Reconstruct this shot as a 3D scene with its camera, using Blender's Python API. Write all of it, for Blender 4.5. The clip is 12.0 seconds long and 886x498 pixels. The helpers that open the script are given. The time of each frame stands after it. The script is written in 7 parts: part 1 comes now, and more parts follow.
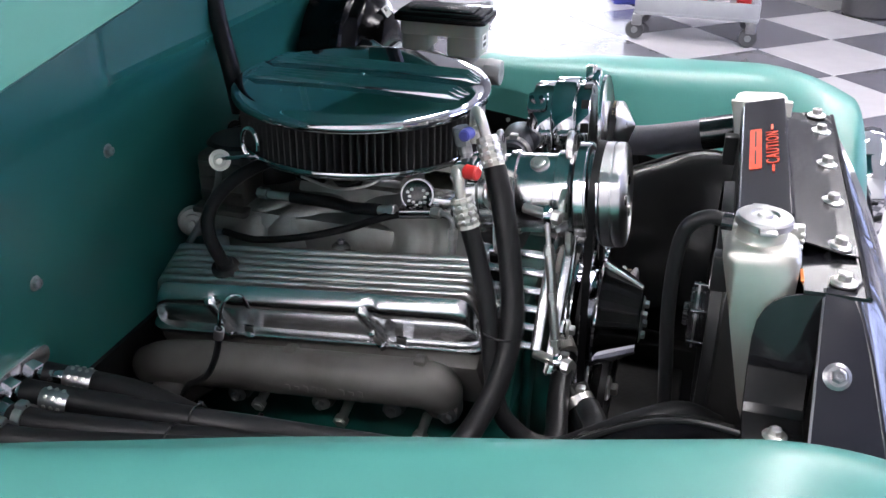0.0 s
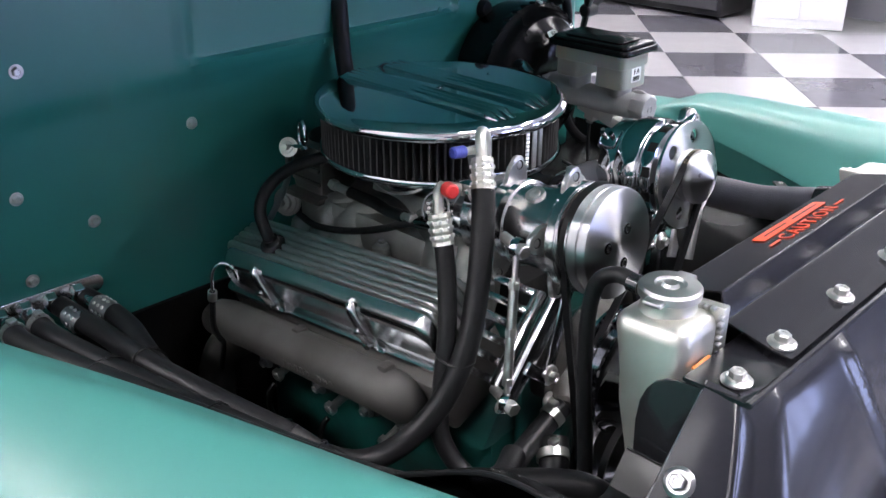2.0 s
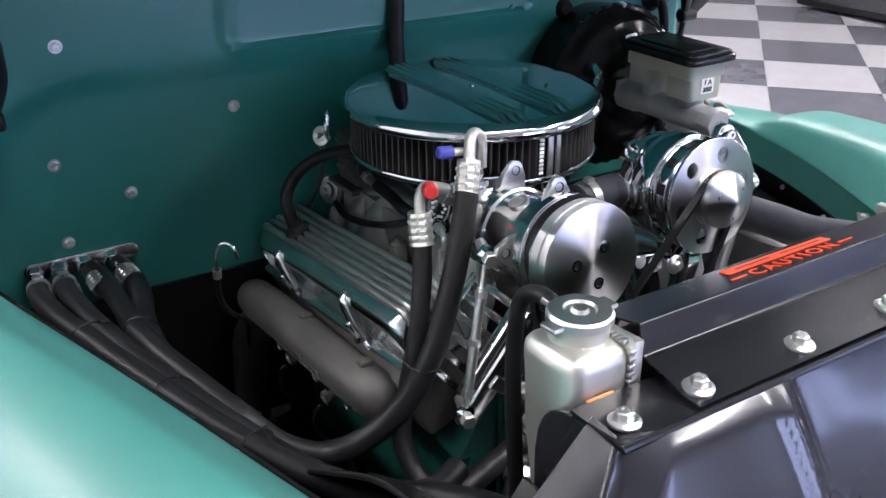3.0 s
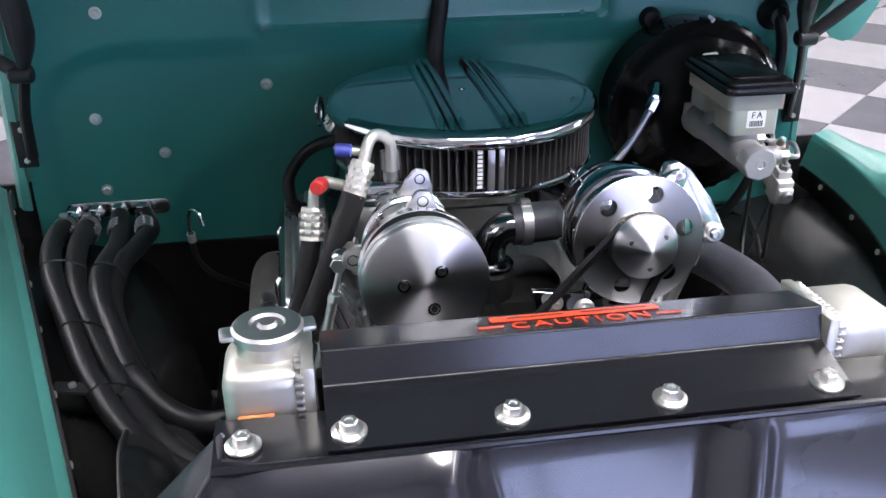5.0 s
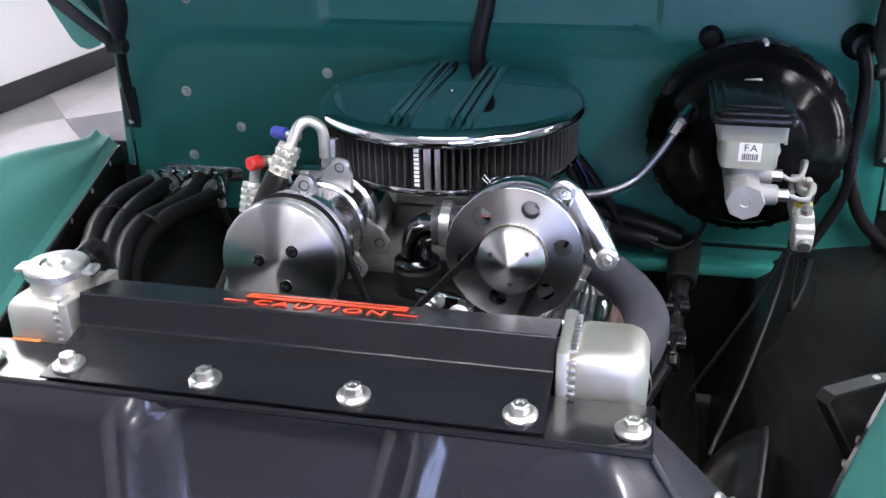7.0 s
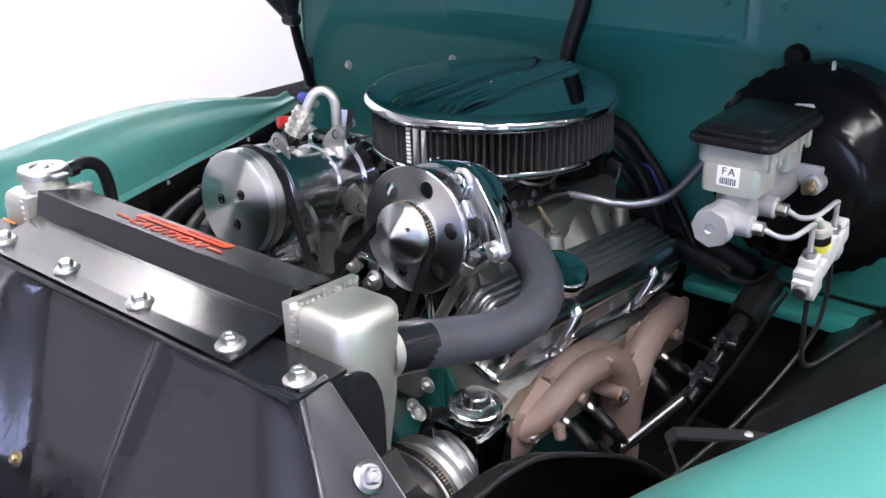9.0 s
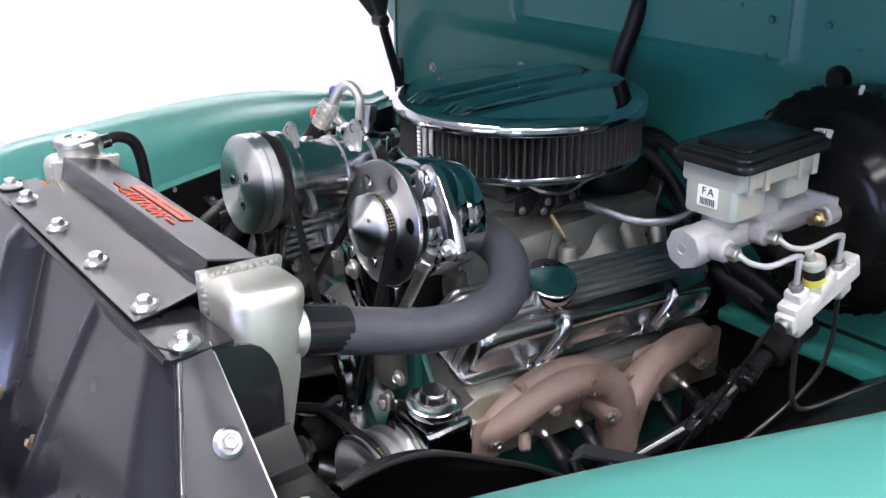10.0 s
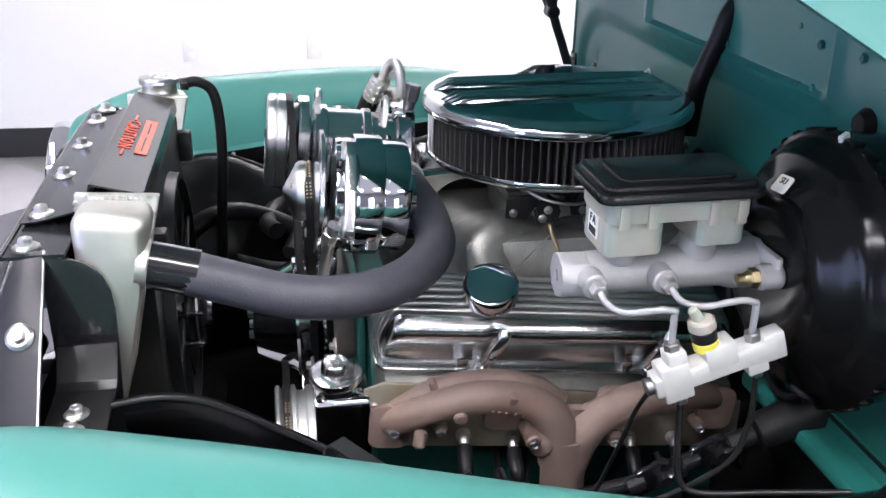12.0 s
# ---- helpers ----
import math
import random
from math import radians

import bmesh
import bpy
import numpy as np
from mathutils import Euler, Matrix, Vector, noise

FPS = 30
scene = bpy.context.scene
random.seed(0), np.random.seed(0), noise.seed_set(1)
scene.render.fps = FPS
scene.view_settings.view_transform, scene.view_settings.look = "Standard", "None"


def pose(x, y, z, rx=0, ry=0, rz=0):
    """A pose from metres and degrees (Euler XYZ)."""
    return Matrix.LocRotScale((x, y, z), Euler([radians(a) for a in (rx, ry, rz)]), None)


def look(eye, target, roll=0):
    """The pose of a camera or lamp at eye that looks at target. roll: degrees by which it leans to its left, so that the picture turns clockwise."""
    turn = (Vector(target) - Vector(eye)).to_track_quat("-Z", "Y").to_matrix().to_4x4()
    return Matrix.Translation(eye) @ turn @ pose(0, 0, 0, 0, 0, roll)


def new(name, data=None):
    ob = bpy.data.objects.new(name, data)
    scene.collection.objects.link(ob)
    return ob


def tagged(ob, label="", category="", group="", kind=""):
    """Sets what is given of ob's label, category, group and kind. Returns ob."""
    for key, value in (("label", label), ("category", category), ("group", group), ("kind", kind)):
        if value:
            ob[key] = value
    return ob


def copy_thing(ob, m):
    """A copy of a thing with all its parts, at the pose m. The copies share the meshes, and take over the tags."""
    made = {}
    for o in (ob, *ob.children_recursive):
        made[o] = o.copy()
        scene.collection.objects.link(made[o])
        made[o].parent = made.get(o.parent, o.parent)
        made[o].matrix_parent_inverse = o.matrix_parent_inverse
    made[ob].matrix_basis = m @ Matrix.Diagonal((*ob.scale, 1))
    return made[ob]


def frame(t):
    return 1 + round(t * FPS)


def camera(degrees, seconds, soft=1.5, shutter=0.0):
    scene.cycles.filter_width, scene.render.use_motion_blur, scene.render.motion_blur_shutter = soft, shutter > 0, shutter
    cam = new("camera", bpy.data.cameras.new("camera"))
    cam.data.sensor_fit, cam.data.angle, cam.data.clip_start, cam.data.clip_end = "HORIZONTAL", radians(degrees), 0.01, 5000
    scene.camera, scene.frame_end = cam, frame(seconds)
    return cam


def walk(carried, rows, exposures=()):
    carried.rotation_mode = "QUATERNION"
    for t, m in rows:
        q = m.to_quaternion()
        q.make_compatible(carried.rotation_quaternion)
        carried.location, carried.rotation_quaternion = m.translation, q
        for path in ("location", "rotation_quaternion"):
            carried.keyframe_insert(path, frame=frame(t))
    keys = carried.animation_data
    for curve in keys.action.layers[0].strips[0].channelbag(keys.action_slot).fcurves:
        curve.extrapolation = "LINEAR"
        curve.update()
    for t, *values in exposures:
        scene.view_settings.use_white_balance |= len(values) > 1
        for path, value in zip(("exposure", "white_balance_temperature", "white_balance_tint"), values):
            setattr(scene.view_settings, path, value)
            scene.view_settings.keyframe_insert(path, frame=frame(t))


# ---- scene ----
cam = camera(50.4, 12.0)
PATH = [
    (0, (-1.21, 0.158, 1.483), (0.5, 0.662, 0.576), 0.8),
    (0.5, (-1.174, 0.032, 1.482), (0.469, 0.732, 0.581), 0.5),
    (1, (-1.118, -0.089, 1.478), (0.43, 0.814, 0.591), 0.2),
    (1.5, (-1.043, -0.203, 1.472), (0.391, 0.892, 0.609), 0.2),
    (2, (-0.947, -0.296, 1.469), (0.349, 0.965, 0.612), 0.1),
    (2.5, (-0.84, -0.379, 1.466), (0.287, 1.026, 0.596), 0.1),
    (2.7, (-0.795, -0.405, 1.462), (0.267, 1.052, 0.597), 0.0),
    (4.3, (-0.395, -0.555, 1.463), (0.13, 1.163, 0.585), -0.4),
    (4.5, (-0.343, -0.563, 1.459), (0.118, 1.175, 0.584), -0.3),
    (5, (-0.216, -0.588, 1.457), (0.068, 1.19, 0.586), -0.4),
    (5.5, (-0.102, -0.603, 1.456), (0.014, 1.195, 0.587), -0.6),
    (6, (0.015, -0.612, 1.454), (-0.039, 1.191, 0.591), -0.8),
    (6.5, (0.139, -0.614, 1.451), (-0.104, 1.179, 0.599), -1.0),
    (7, (0.277, -0.604, 1.446), (-0.131, 1.163, 0.602), -1.2),
    (7.2, (0.332, -0.596, 1.443), (-0.148, 1.156, 0.605), -1.3),
    (8.8, (0.745, -0.464, 1.433), (-0.347, 0.997, 0.612), -1.7),
    (9, (0.802, -0.431, 1.426), (-0.37, 0.971, 0.614), -1.7),
    (9.5, (0.911, -0.351, 1.417), (-0.415, 0.916, 0.618), -1.4),
    (10, (1.001, -0.255, 1.408), (-0.47, 0.855, 0.631), -1.3),
    (10.5, (1.076, -0.148, 1.403), (-0.517, 0.782, 0.63), -1.0),
    (11, (1.148, -0.011, 1.399), (-0.553, 0.706, 0.628), -0.6),
    (11.5, (1.192, 0.121, 1.395), (-0.574, 0.648, 0.621), -0.1),
    (12, (1.226, 0.261, 1.392), (-0.585, 0.592, 0.612), 0.4),
]
walk(cam, [(t, look(eye, target, roll)) for t, eye, target, roll in PATH])

# ---- world and lights ----
world = bpy.data.worlds.new("world")
scene.world = world
world.use_nodes = True
world.node_tree.nodes["Background"].inputs[0].default_value = (0.8, 0.85, 0.9, 1)
world.node_tree.nodes["Background"].inputs[1].default_value = 0.3
LAMP = 58.0
DOOR_GLOW = 2.2
scene.view_settings.exposure = 0.0


# ---- materials ----
def material(name, colour, rough=0.5, metal=0.0, coat=0.0, vary=0.15, scale=30.0, bump=0.0, bump_scale=200.0, emit=0.0,
             rough_vary=0.1, aniso=0.0, second=None, second_scale=6.0, second_at=0.55, spec=0.5):
    m = bpy.data.materials.new(name)
    m.use_nodes = True
    n, l = m.node_tree.nodes, m.node_tree.links
    b = n["Principled BSDF"]
    b.inputs["Metallic"].default_value = metal
    b.inputs["Coat Weight"].default_value = coat
    b.inputs["Coat Roughness"].default_value = 0.06
    b.inputs["Specular IOR Level"].default_value = spec
    at = n.new("ShaderNodeTexCoord")
    fine = n.new("ShaderNodeTexNoise")
    fine.inputs["Scale"].default_value = scale
    fine.inputs["Detail"].default_value = 6
    l.new(at.outputs["Object"], fine.inputs["Vector"])
    ramp = n.new("ShaderNodeMapRange")
    ramp.inputs[3].default_value, ramp.inputs[4].default_value = 1 - vary, 1 + vary
    l.new(fine.outputs["Fac"], ramp.inputs[0])
    mix = n.new("ShaderNodeMix")
    mix.data_type, mix.blend_type = "RGBA", "MULTIPLY"
    mix.inputs[0].default_value = 1
    mix.inputs[6].default_value = (*colour, 1)
    l.new(ramp.outputs[0], mix.inputs[7])
    out = mix.outputs[2]
    if second:
        big = n.new("ShaderNodeTexNoise")
        big.inputs["Scale"].default_value = second_scale
        big.inputs["Detail"].default_value = 8
        l.new(at.outputs["Object"], big.inputs["Vector"])
        step = n.new("ShaderNodeMapRange")
        step.inputs[1].default_value, step.inputs[2].default_value = second_at - 0.1, second_at + 0.12
        l.new(big.outputs["Fac"], step.inputs[0])
        two = n.new("ShaderNodeMix")
        two.data_type = "RGBA"
        l.new(step.outputs[0], two.inputs[0])
        l.new(out, two.inputs[6])
        two.inputs[7].default_value = (*second, 1)
        out = two.outputs[2]
    l.new(out, b.inputs["Base Color"])
    wear = n.new("ShaderNodeTexNoise")
    wear.inputs["Scale"].default_value = scale * 0.3
    wear.inputs["Detail"].default_value = 5
    l.new(at.outputs["Object"], wear.inputs["Vector"])
    rr = n.new("ShaderNodeMapRange")
    rr.inputs[3].default_value, rr.inputs[4].default_value = max(0.01, rough * (1 - rough_vary)), rough * (1 + rough_vary)
    l.new(wear.outputs["Fac"], rr.inputs[0])
    l.new(rr.outputs[0], b.inputs["Roughness"])
    if aniso:
        b.inputs["Anisotropic"].default_value = aniso
        b.inputs["Anisotropic Rotation"].default_value = 0.25
        tan = n.new("ShaderNodeTangent")
        tan.direction_type, tan.axis = "RADIAL", "Y"
        l.new(tan.outputs[0], b.inputs["Tangent"])
    if bump:
        grain = n.new("ShaderNodeTexNoise")
        grain.inputs["Scale"].default_value = bump_scale
        grain.inputs["Detail"].default_value = 4
        l.new(at.outputs["Object"], grain.inputs["Vector"])
        bp = n.new("ShaderNodeBump")
        bp.inputs["Strength"].default_value = bump
        bp.inputs["Distance"].default_value = 0.002
        l.new(grain.outputs["Fac"], bp.inputs["Height"])
        l.new(bp.outputs[0], b.inputs["Normal"])
    if emit:
        b.inputs["Emission Color"].default_value = (*colour, 1)
        b.inputs["Emission Strength"].default_value = emit
    return m


TEAL = material("teal_paint", (0.054, 0.209, 0.186), 0.44, coat=0.34, spec=0.32, vary=0.05, scale=8, rough_vary=0.15, bump=0.02, bump_scale=60)
TEAL.node_tree.nodes["Principled BSDF"].inputs["Coat Roughness"].default_value = 0.26
# the body's teal with less gloss, its base darkened for the shade inside
TEAL_SHADED = material("teal_paint_shaded", (0.022, 0.172, 0.150), 0.36, coat=0.1, vary=0.10, scale=9, rough_vary=0.25, bump=0.05, bump_scale=45)
# truck teal with the engine bay's shade put into the base colour, dark blotches over
ENGINE_TEAL_SHADED = material("teal_enamel_shaded", (0.010, 0.085, 0.074), 0.34, vary=0.35, scale=14, rough_vary=0.3, bump=0.25, bump_scale=60,
                       second=(0.012, 0.020, 0.018), second_scale=9, second_at=0.52)
CHROME = material("chrome", (0.68, 0.69, 0.71), 0.06, metal=1, vary=0.03, rough_vary=0.4)
POLISHED = material("polished_aluminium", (0.76, 0.76, 0.77), 0.20, metal=1, vary=0.06, rough_vary=0.4, bump=0.04, bump_scale=150)
BRUSHED = material("brushed_aluminium_disc", (0.64, 0.64, 0.65), 0.36, metal=1, vary=0.05, aniso=0.95)
RIBBED = material("ribbed_aluminium", (0.59, 0.59, 0.585), 0.36, metal=1, vary=0.12, scale=60, bump=0.1, bump_scale=400)
CAST = material("cast_aluminium", (0.37, 0.37, 0.35), 0.48, metal=0.85, vary=0.25, scale=50, bump=0.5, bump_scale=500)
TANK = material("welded_aluminium_tank", (0.66, 0.65, 0.60), 0.42, metal=0.9, vary=0.14, scale=18, rough_vary=0.35, bump=0.10, bump_scale=90, second=(0.58, 0.56, 0.49), second_scale=14, second_at=0.58)
IRON = material("cast_iron", (0.105, 0.10, 0.094), 0.50, metal=0.35, vary=0.25, scale=30, bump=0.30, bump_scale=900, second=(0.075, 0.070, 0.064), second_scale=11, second_at=0.58)
RUST = material("heat_rusted_iron", (0.195, 0.142, 0.124), 0.60, metal=0.25, vary=0.25, scale=28, bump=0.30, bump_scale=800,
                second=(0.19, 0.112, 0.084), second_scale=8, second_at=0.60)
RUBBER = material("black_rubber", (0.009, 0.009, 0.010), 0.42, vary=0.3, scale=40, bump=0.15, bump_scale=300, spec=0.24)
HOSE_GREY = material("moulded_grey_hose", (0.043, 0.044, 0.056), 0.52, vary=0.35, scale=50, bump=0.2, bump_scale=350)
BLACK = material("black_gloss_paint", (0.013, 0.013, 0.015), 0.17, coat=0.5, vary=0.2, scale=20, rough_vary=0.3)
SATIN = material("black_satin_paint", (0.013, 0.013, 0.014), 0.38, spec=0.4, vary=0.25, scale=25, rough_vary=0.3, bump=0.08, bump_scale=250)
SHELL = material("black_enamel_shell", (0.005, 0.005, 0.0052), 0.15, spec=0.16, vary=0.3, scale=18, rough_vary=0.4, bump=0.10, bump_scale=35)
LID = material("black_moulded_plastic", (0.008, 0.008, 0.0085), 0.25, spec=0.35, vary=0.25, scale=30, rough_vary=0.3, bump=0.06, bump_scale=200)
COVER = material("black_painted_cover", (0.010, 0.010, 0.0125), 0.20, spec=0.45, vary=0.2, scale=14, rough_vary=0.25, bump=0.02, bump_scale=20)
NOSE = material("black_painted_sheet", (0.011, 0.011, 0.016), 0.26, coat=0.6, vary=0.25, scale=9, rough_vary=0.3, bump=0.10, bump_scale=18)
NOSE.node_tree.nodes["Principled BSDF"].inputs["Coat Roughness"].default_value = 0.09
RAIL = material("dark_navy_rail_paint", (0.013, 0.013, 0.019), 0.36, spec=0.32, vary=0.3, scale=12, rough_vary=0.35, bump=0.35, bump_scale=28)
APRON = material("black_inner_panel", (0.009, 0.009, 0.0095), 0.24, spec=0.20, vary=0.35, scale=9, rough_vary=0.35, bump=0.55, bump_scale=11, second=(0.014, 0.0135, 0.013), second_scale=5, second_at=0.60)
# black metal, and the painted shade in holes, slots and sockets
DARK = material("dark_metal_and_shade", (0.010, 0.010, 0.010), 0.6, spec=0.25, vary=0.4, scale=25, bump=0.3, bump_scale=120)
PLEAT = material("filter_gauze", (0.034, 0.032, 0.033), 0.8, vary=0.3, scale=120, bump=0.4, bump_scale=900)
ZINC = material("zinc_bolt", (0.68, 0.67, 0.65), 0.33, metal=1, vary=0.15, scale=200, rough_vary=0.4)
# chrome with the reflection of dark surroundings put into its low colour
DARK_CHROME = material("chrome_darkened", (0.24, 0.24, 0.25), 0.14, metal=1, vary=0.1, rough_vary=0.4)
STEEL = material("grey_steel", (0.35, 0.35, 0.36), 0.35, metal=1, vary=0.2, scale=80)
BRASS = material("brass_fitting", (0.46, 0.37, 0.22), 0.3, metal=1, vary=0.15)
NYLON = material("clouded_nylon", (0.34, 0.345, 0.30), 0.38, vary=0.08, scale=30, bump=0.05)
NYLON.node_tree.nodes["Principled BSDF"].inputs["Subsurface Weight"].default_value = 0.25
NYLON.node_tree.nodes["Principled BSDF"].inputs["Subsurface Scale"].default_value = 0.01
GASKET = material("stained_steel_gasket", (0.46, 0.43, 0.36), 0.40, metal=0.8, vary=0.25, scale=30, second=(0.30, 0.25, 0.17), second_scale=14, second_at=0.58)
WHITEPL = material("white_metal_casting", (0.33, 0.33, 0.335), 0.50, metal=0.3, vary=0.12, scale=60, bump=0.2, bump_scale=400)
LABEL = material("white_paper_label", (0.8, 0.8, 0.78), 0.5, vary=0.03)
INK = material("black_ink", (0.02, 0.02, 0.02), 0.5)
ORANGE = material("red_orange_decal", (0.80, 0.075, 0.025), 0.35, vary=0.05)
TAG = material("orange_tag", (0.66, 0.20, 0.05), 0.5, vary=0.2)
RED = material("red_plastic_cap", (0.55, 0.03, 0.03), 0.4)
BLUE = material("blue_plastic_cap", (0.05, 0.06, 0.33), 0.4)
GOLDTXT = material("belt_printing", (0.30, 0.235, 0.15), 0.6)
WALL = material("white_wall_paint", (0.85, 0.85, 0.855), 0.6, vary=0.02, scale=3, bump=0.05, bump_scale=90)
CEIL = material("ceiling_paint", (0.7, 0.7, 0.7), 0.8, vary=0.04, scale=4)
BASE = material("black_vinyl_base", (0.02, 0.02, 0.022), 0.3, vary=0.2)
TILE_L = material("pale_floor_tile", (0.41, 0.395, 0.415), 0.15, vary=0.10, scale=6, rough_vary=0.4, bump=0.03, bump_scale=25)
TILE_D = material("dark_floor_tile", (0.115, 0.112, 0.132), 0.15, vary=0.25, scale=6, rough_vary=0.4, bump=0.03, bump_scale=25)
GROUT = material("floor_slab", (0.2, 0.2, 0.2), 0.5, vary=0.2)
GLOW = material("lamp_diffuser", (1.0, 0.965, 0.995), 0.5, emit=LAMP)
DAY = material("daylight_beyond_door", (0.84, 0.88, 1.0), 0.5, emit=DOOR_GLOW)
STREAK = material("streak_strip_beyond_door", (0.88, 0.92, 1.0), 0.5, emit=60.0)
BLUELIT = material("blue_lit_window", (0.52, 0.60, 1.0), 0.5, emit=9.0)
# tone of an unseen wall, chosen to lower the fill on firewall and hood
SOUTHWALL = material("grey_wall_cutting_fill", (0.36, 0.36, 0.38), 0.6, vary=0.05, scale=3)
GREYWALL = material("charcoal_wall_paint", (0.16, 0.16, 0.18), 0.6, vary=0.1, scale=3)
WOOD = material("orange_wood", (0.45, 0.22, 0.10), 0.4, vary=0.3, scale=20)
GREYPL = material("grey_plastic", (0.30, 0.31, 0.33), 0.45, vary=0.12, scale=15)
CASTER = material("caster_rubber", (0.06, 0.06, 0.065), 0.5)
GLASS = material("headlamp_glass", (0.9, 0.92, 0.95), 0.05)
GLASS.node_tree.nodes["Principled BSDF"].inputs["Transmission Weight"].default_value = 0.9


# ---- mesh helpers ----
def finish(bm, angle=38):
    bmesh.ops.remove_doubles(bm, verts=bm.verts, dist=1e-6)
    bmesh.ops.recalc_face_normals(bm, faces=bm.faces)
    for f in bm.faces:
        f.smooth = True
    for e in bm.edges:
        e.smooth = not (len(e.link_faces) == 2 and e.calc_face_angle(0) > radians(angle))


def to_mesh(name, bm, mat, angle=38):
    finish(bm, angle)
    me = bpy.data.meshes.new(name)
    bm.to_mesh(me)
    bm.free()
    me.materials.append(mat)
    return me


def attach(ob, parent):
    ob.parent = parent
    if parent.type == "EMPTY":
        ob.matrix_parent_inverse = Matrix.Translation(-parent.location)
    return ob


def thing(name, at, label, category, group="", kind=""):
    ob = new(name)
    ob.location = at
    ob.empty_display_size = 0.02
    return tagged(ob, label, category, group, kind)


def part(name, bm, mat, parent, label="", angle=38):
    ob = attach(new(name, to_mesh(name, bm, mat, angle)), parent)
    return tagged(ob, label) if label else ob


def single(name, bm, mat, label, category, group="", kind="", angle=38):
    return tagged(new(name, to_mesh(name, bm, mat, angle)), label, category, group, kind)


def basis(axis):
    a = Vector(axis).normalized()
    u = a.cross(Vector((0, 0, 1)) if abs(a.z) < 0.9 else Vector((1, 0, 0))).normalized()
    return u, a.cross(u), a


def box(bm, c, s, bevel=0.0, turn=None, seg=2):
    t = bmesh.new()
    bmesh.ops.create_cube(t, size=1)
    bmesh.ops.scale(t, vec=s, verts=t.verts)
    if bevel:
        bmesh.ops.bevel(t, geom=t.edges[:], offset=bevel, segments=seg, affect="EDGES", profile=0.5)
    m = Matrix.Translation(c) @ (Euler([radians(a) for a in turn]).to_matrix().to_4x4() if turn else Matrix())
    join(bm, t, m)
    return bm


def join(bm, t, m=None):
    if m:
        bmesh.ops.transform(t, matrix=m, verts=t.verts)
    made = [bm.verts.new(v.co) for v in t.verts]
    t.verts.index_update()
    for f in t.faces:
        bm.faces.new([made[v.index] for v in f.verts])
    t.free()


def lathe(bm, prof, origin, axis, seg=40):
    """prof: (radius, height along the axis)."""
    u, v, a = basis(axis)
    o = Vector(origin)
    rings = []
    for r, h in prof:
        if r < 1e-6:
            rings.append([bm.verts.new(o + a * h)])
        else:
            rings.append([bm.verts.new(o + a * h + r * (math.cos(2 * math.pi * k / seg) * u + math.sin(2 * math.pi * k / seg) * v)) for k in range(seg)])
    for p, q in zip(rings, rings[1:]):
        for k in range(seg):
            j = (k + 1) % seg
            if len(p) == 1 and len(q) == 1:
                continue
            if len(p) == 1:
                bm.faces.new((p[0], q[k], q[j]))
            elif len(q) == 1:
                bm.faces.new((p[k], q[0], p[j]))
            else:
                bm.faces.new((p[k], q[k], q[j], p[j]))
    return bm


def cyl(bm, p, q, r, r2=None, seg=24, bevel=0.0):
    p, q = Vector(p), Vector(q)
    r2 = r if r2 is None else r2
    h = (q - p).length
    b = bevel
    prof = [(0, 0), (r - b, 0), (r, b), (r2, h - b), (r2 - b, h), (0, h)] if b else [(0, 0), (r, 0), (r2, h), (0, h)]
    return lathe(bm, prof, p, q - p, seg)


def hexagon(b, p, q, r):
    return cyl(b, p, q, r, None, 6, min(0.0012, r * 0.1))


def smooth_path(pts, n):
    pts = [Vector(p) for p in pts]
    ext = [2 * pts[0] - pts[1]] + pts + [2 * pts[-1] - pts[-2]]
    out = []
    for i in range(len(pts) - 1):
        a, b, c, d = ext[i : i + 4]
        for k in range(n):
            t = k / n
            out.append(0.5 * ((2 * b) + (c - a) * t + (2 * a - 5 * b + 4 * c - d) * t * t + (3 * b - a - 3 * c + d) * t ** 3))
    return out + [pts[-1]]


def tube(bm, pts, r, seg=14, n=8, ribs=0.0, flat=1.0):
    """A hose or pipe along a smooth line; r may be a function of the run from 0 to 1."""
    path = smooth_path(pts, n) if n > 1 else [Vector(p) for p in pts]
    t0 = (path[1] - path[0]).normalized()
    u = t0.orthogonal().normalized()
    rings = []
    for i, p in enumerate(path):
        t = (path[min(i + 1, len(path) - 1)] - path[max(i - 1, 0)]).normalized()
        u = (u - u.dot(t) * t).normalized()
        v = t.cross(u)
        rad = r(i / (len(path) - 1)) if callable(r) else r
        rad *= 1 + ribs * (i % 2)
        rings.append([bm.verts.new(p + rad * (math.cos(2 * math.pi * k / seg) * u + flat * math.sin(2 * math.pi * k / seg) * v)) for k in range(seg)])
    for p, q in zip(rings, rings[1:]):
        for k in range(seg):
            bm.faces.new((p[k], p[(k + 1) % seg], q[(k + 1) % seg], q[k]))
    bm.faces.new(rings[0][::-1])
    bm.faces.new(rings[-1])
    return bm


def prism(bm, poly, origin, ux, uy, depth, bevel=0.0, seg=2):
    """A plate: the outline poly in the plane of ux and uy, grown by depth along their cross product."""
    t = bmesh.new()
    ux, uy, o = Vector(ux), Vector(uy), Vector(origin)
    w = ux.cross(uy).normalized()
    low = [t.verts.new(o + x * ux + y * uy) for x, y in poly]
    high = [t.verts.new(v.co + w * depth) for v in low]
    t.faces.new(low[::-1])
    t.faces.new(high)
    for i in range(len(poly)):
        j = (i + 1) % len(poly)
        t.faces.new((low[i], low[j], high[j], high[i]))
    if bevel:
        bmesh.ops.bevel(t, geom=t.edges[:], offset=bevel, segments=seg, affect="EDGES", profile=0.5)
    join(bm, t)
    return bm


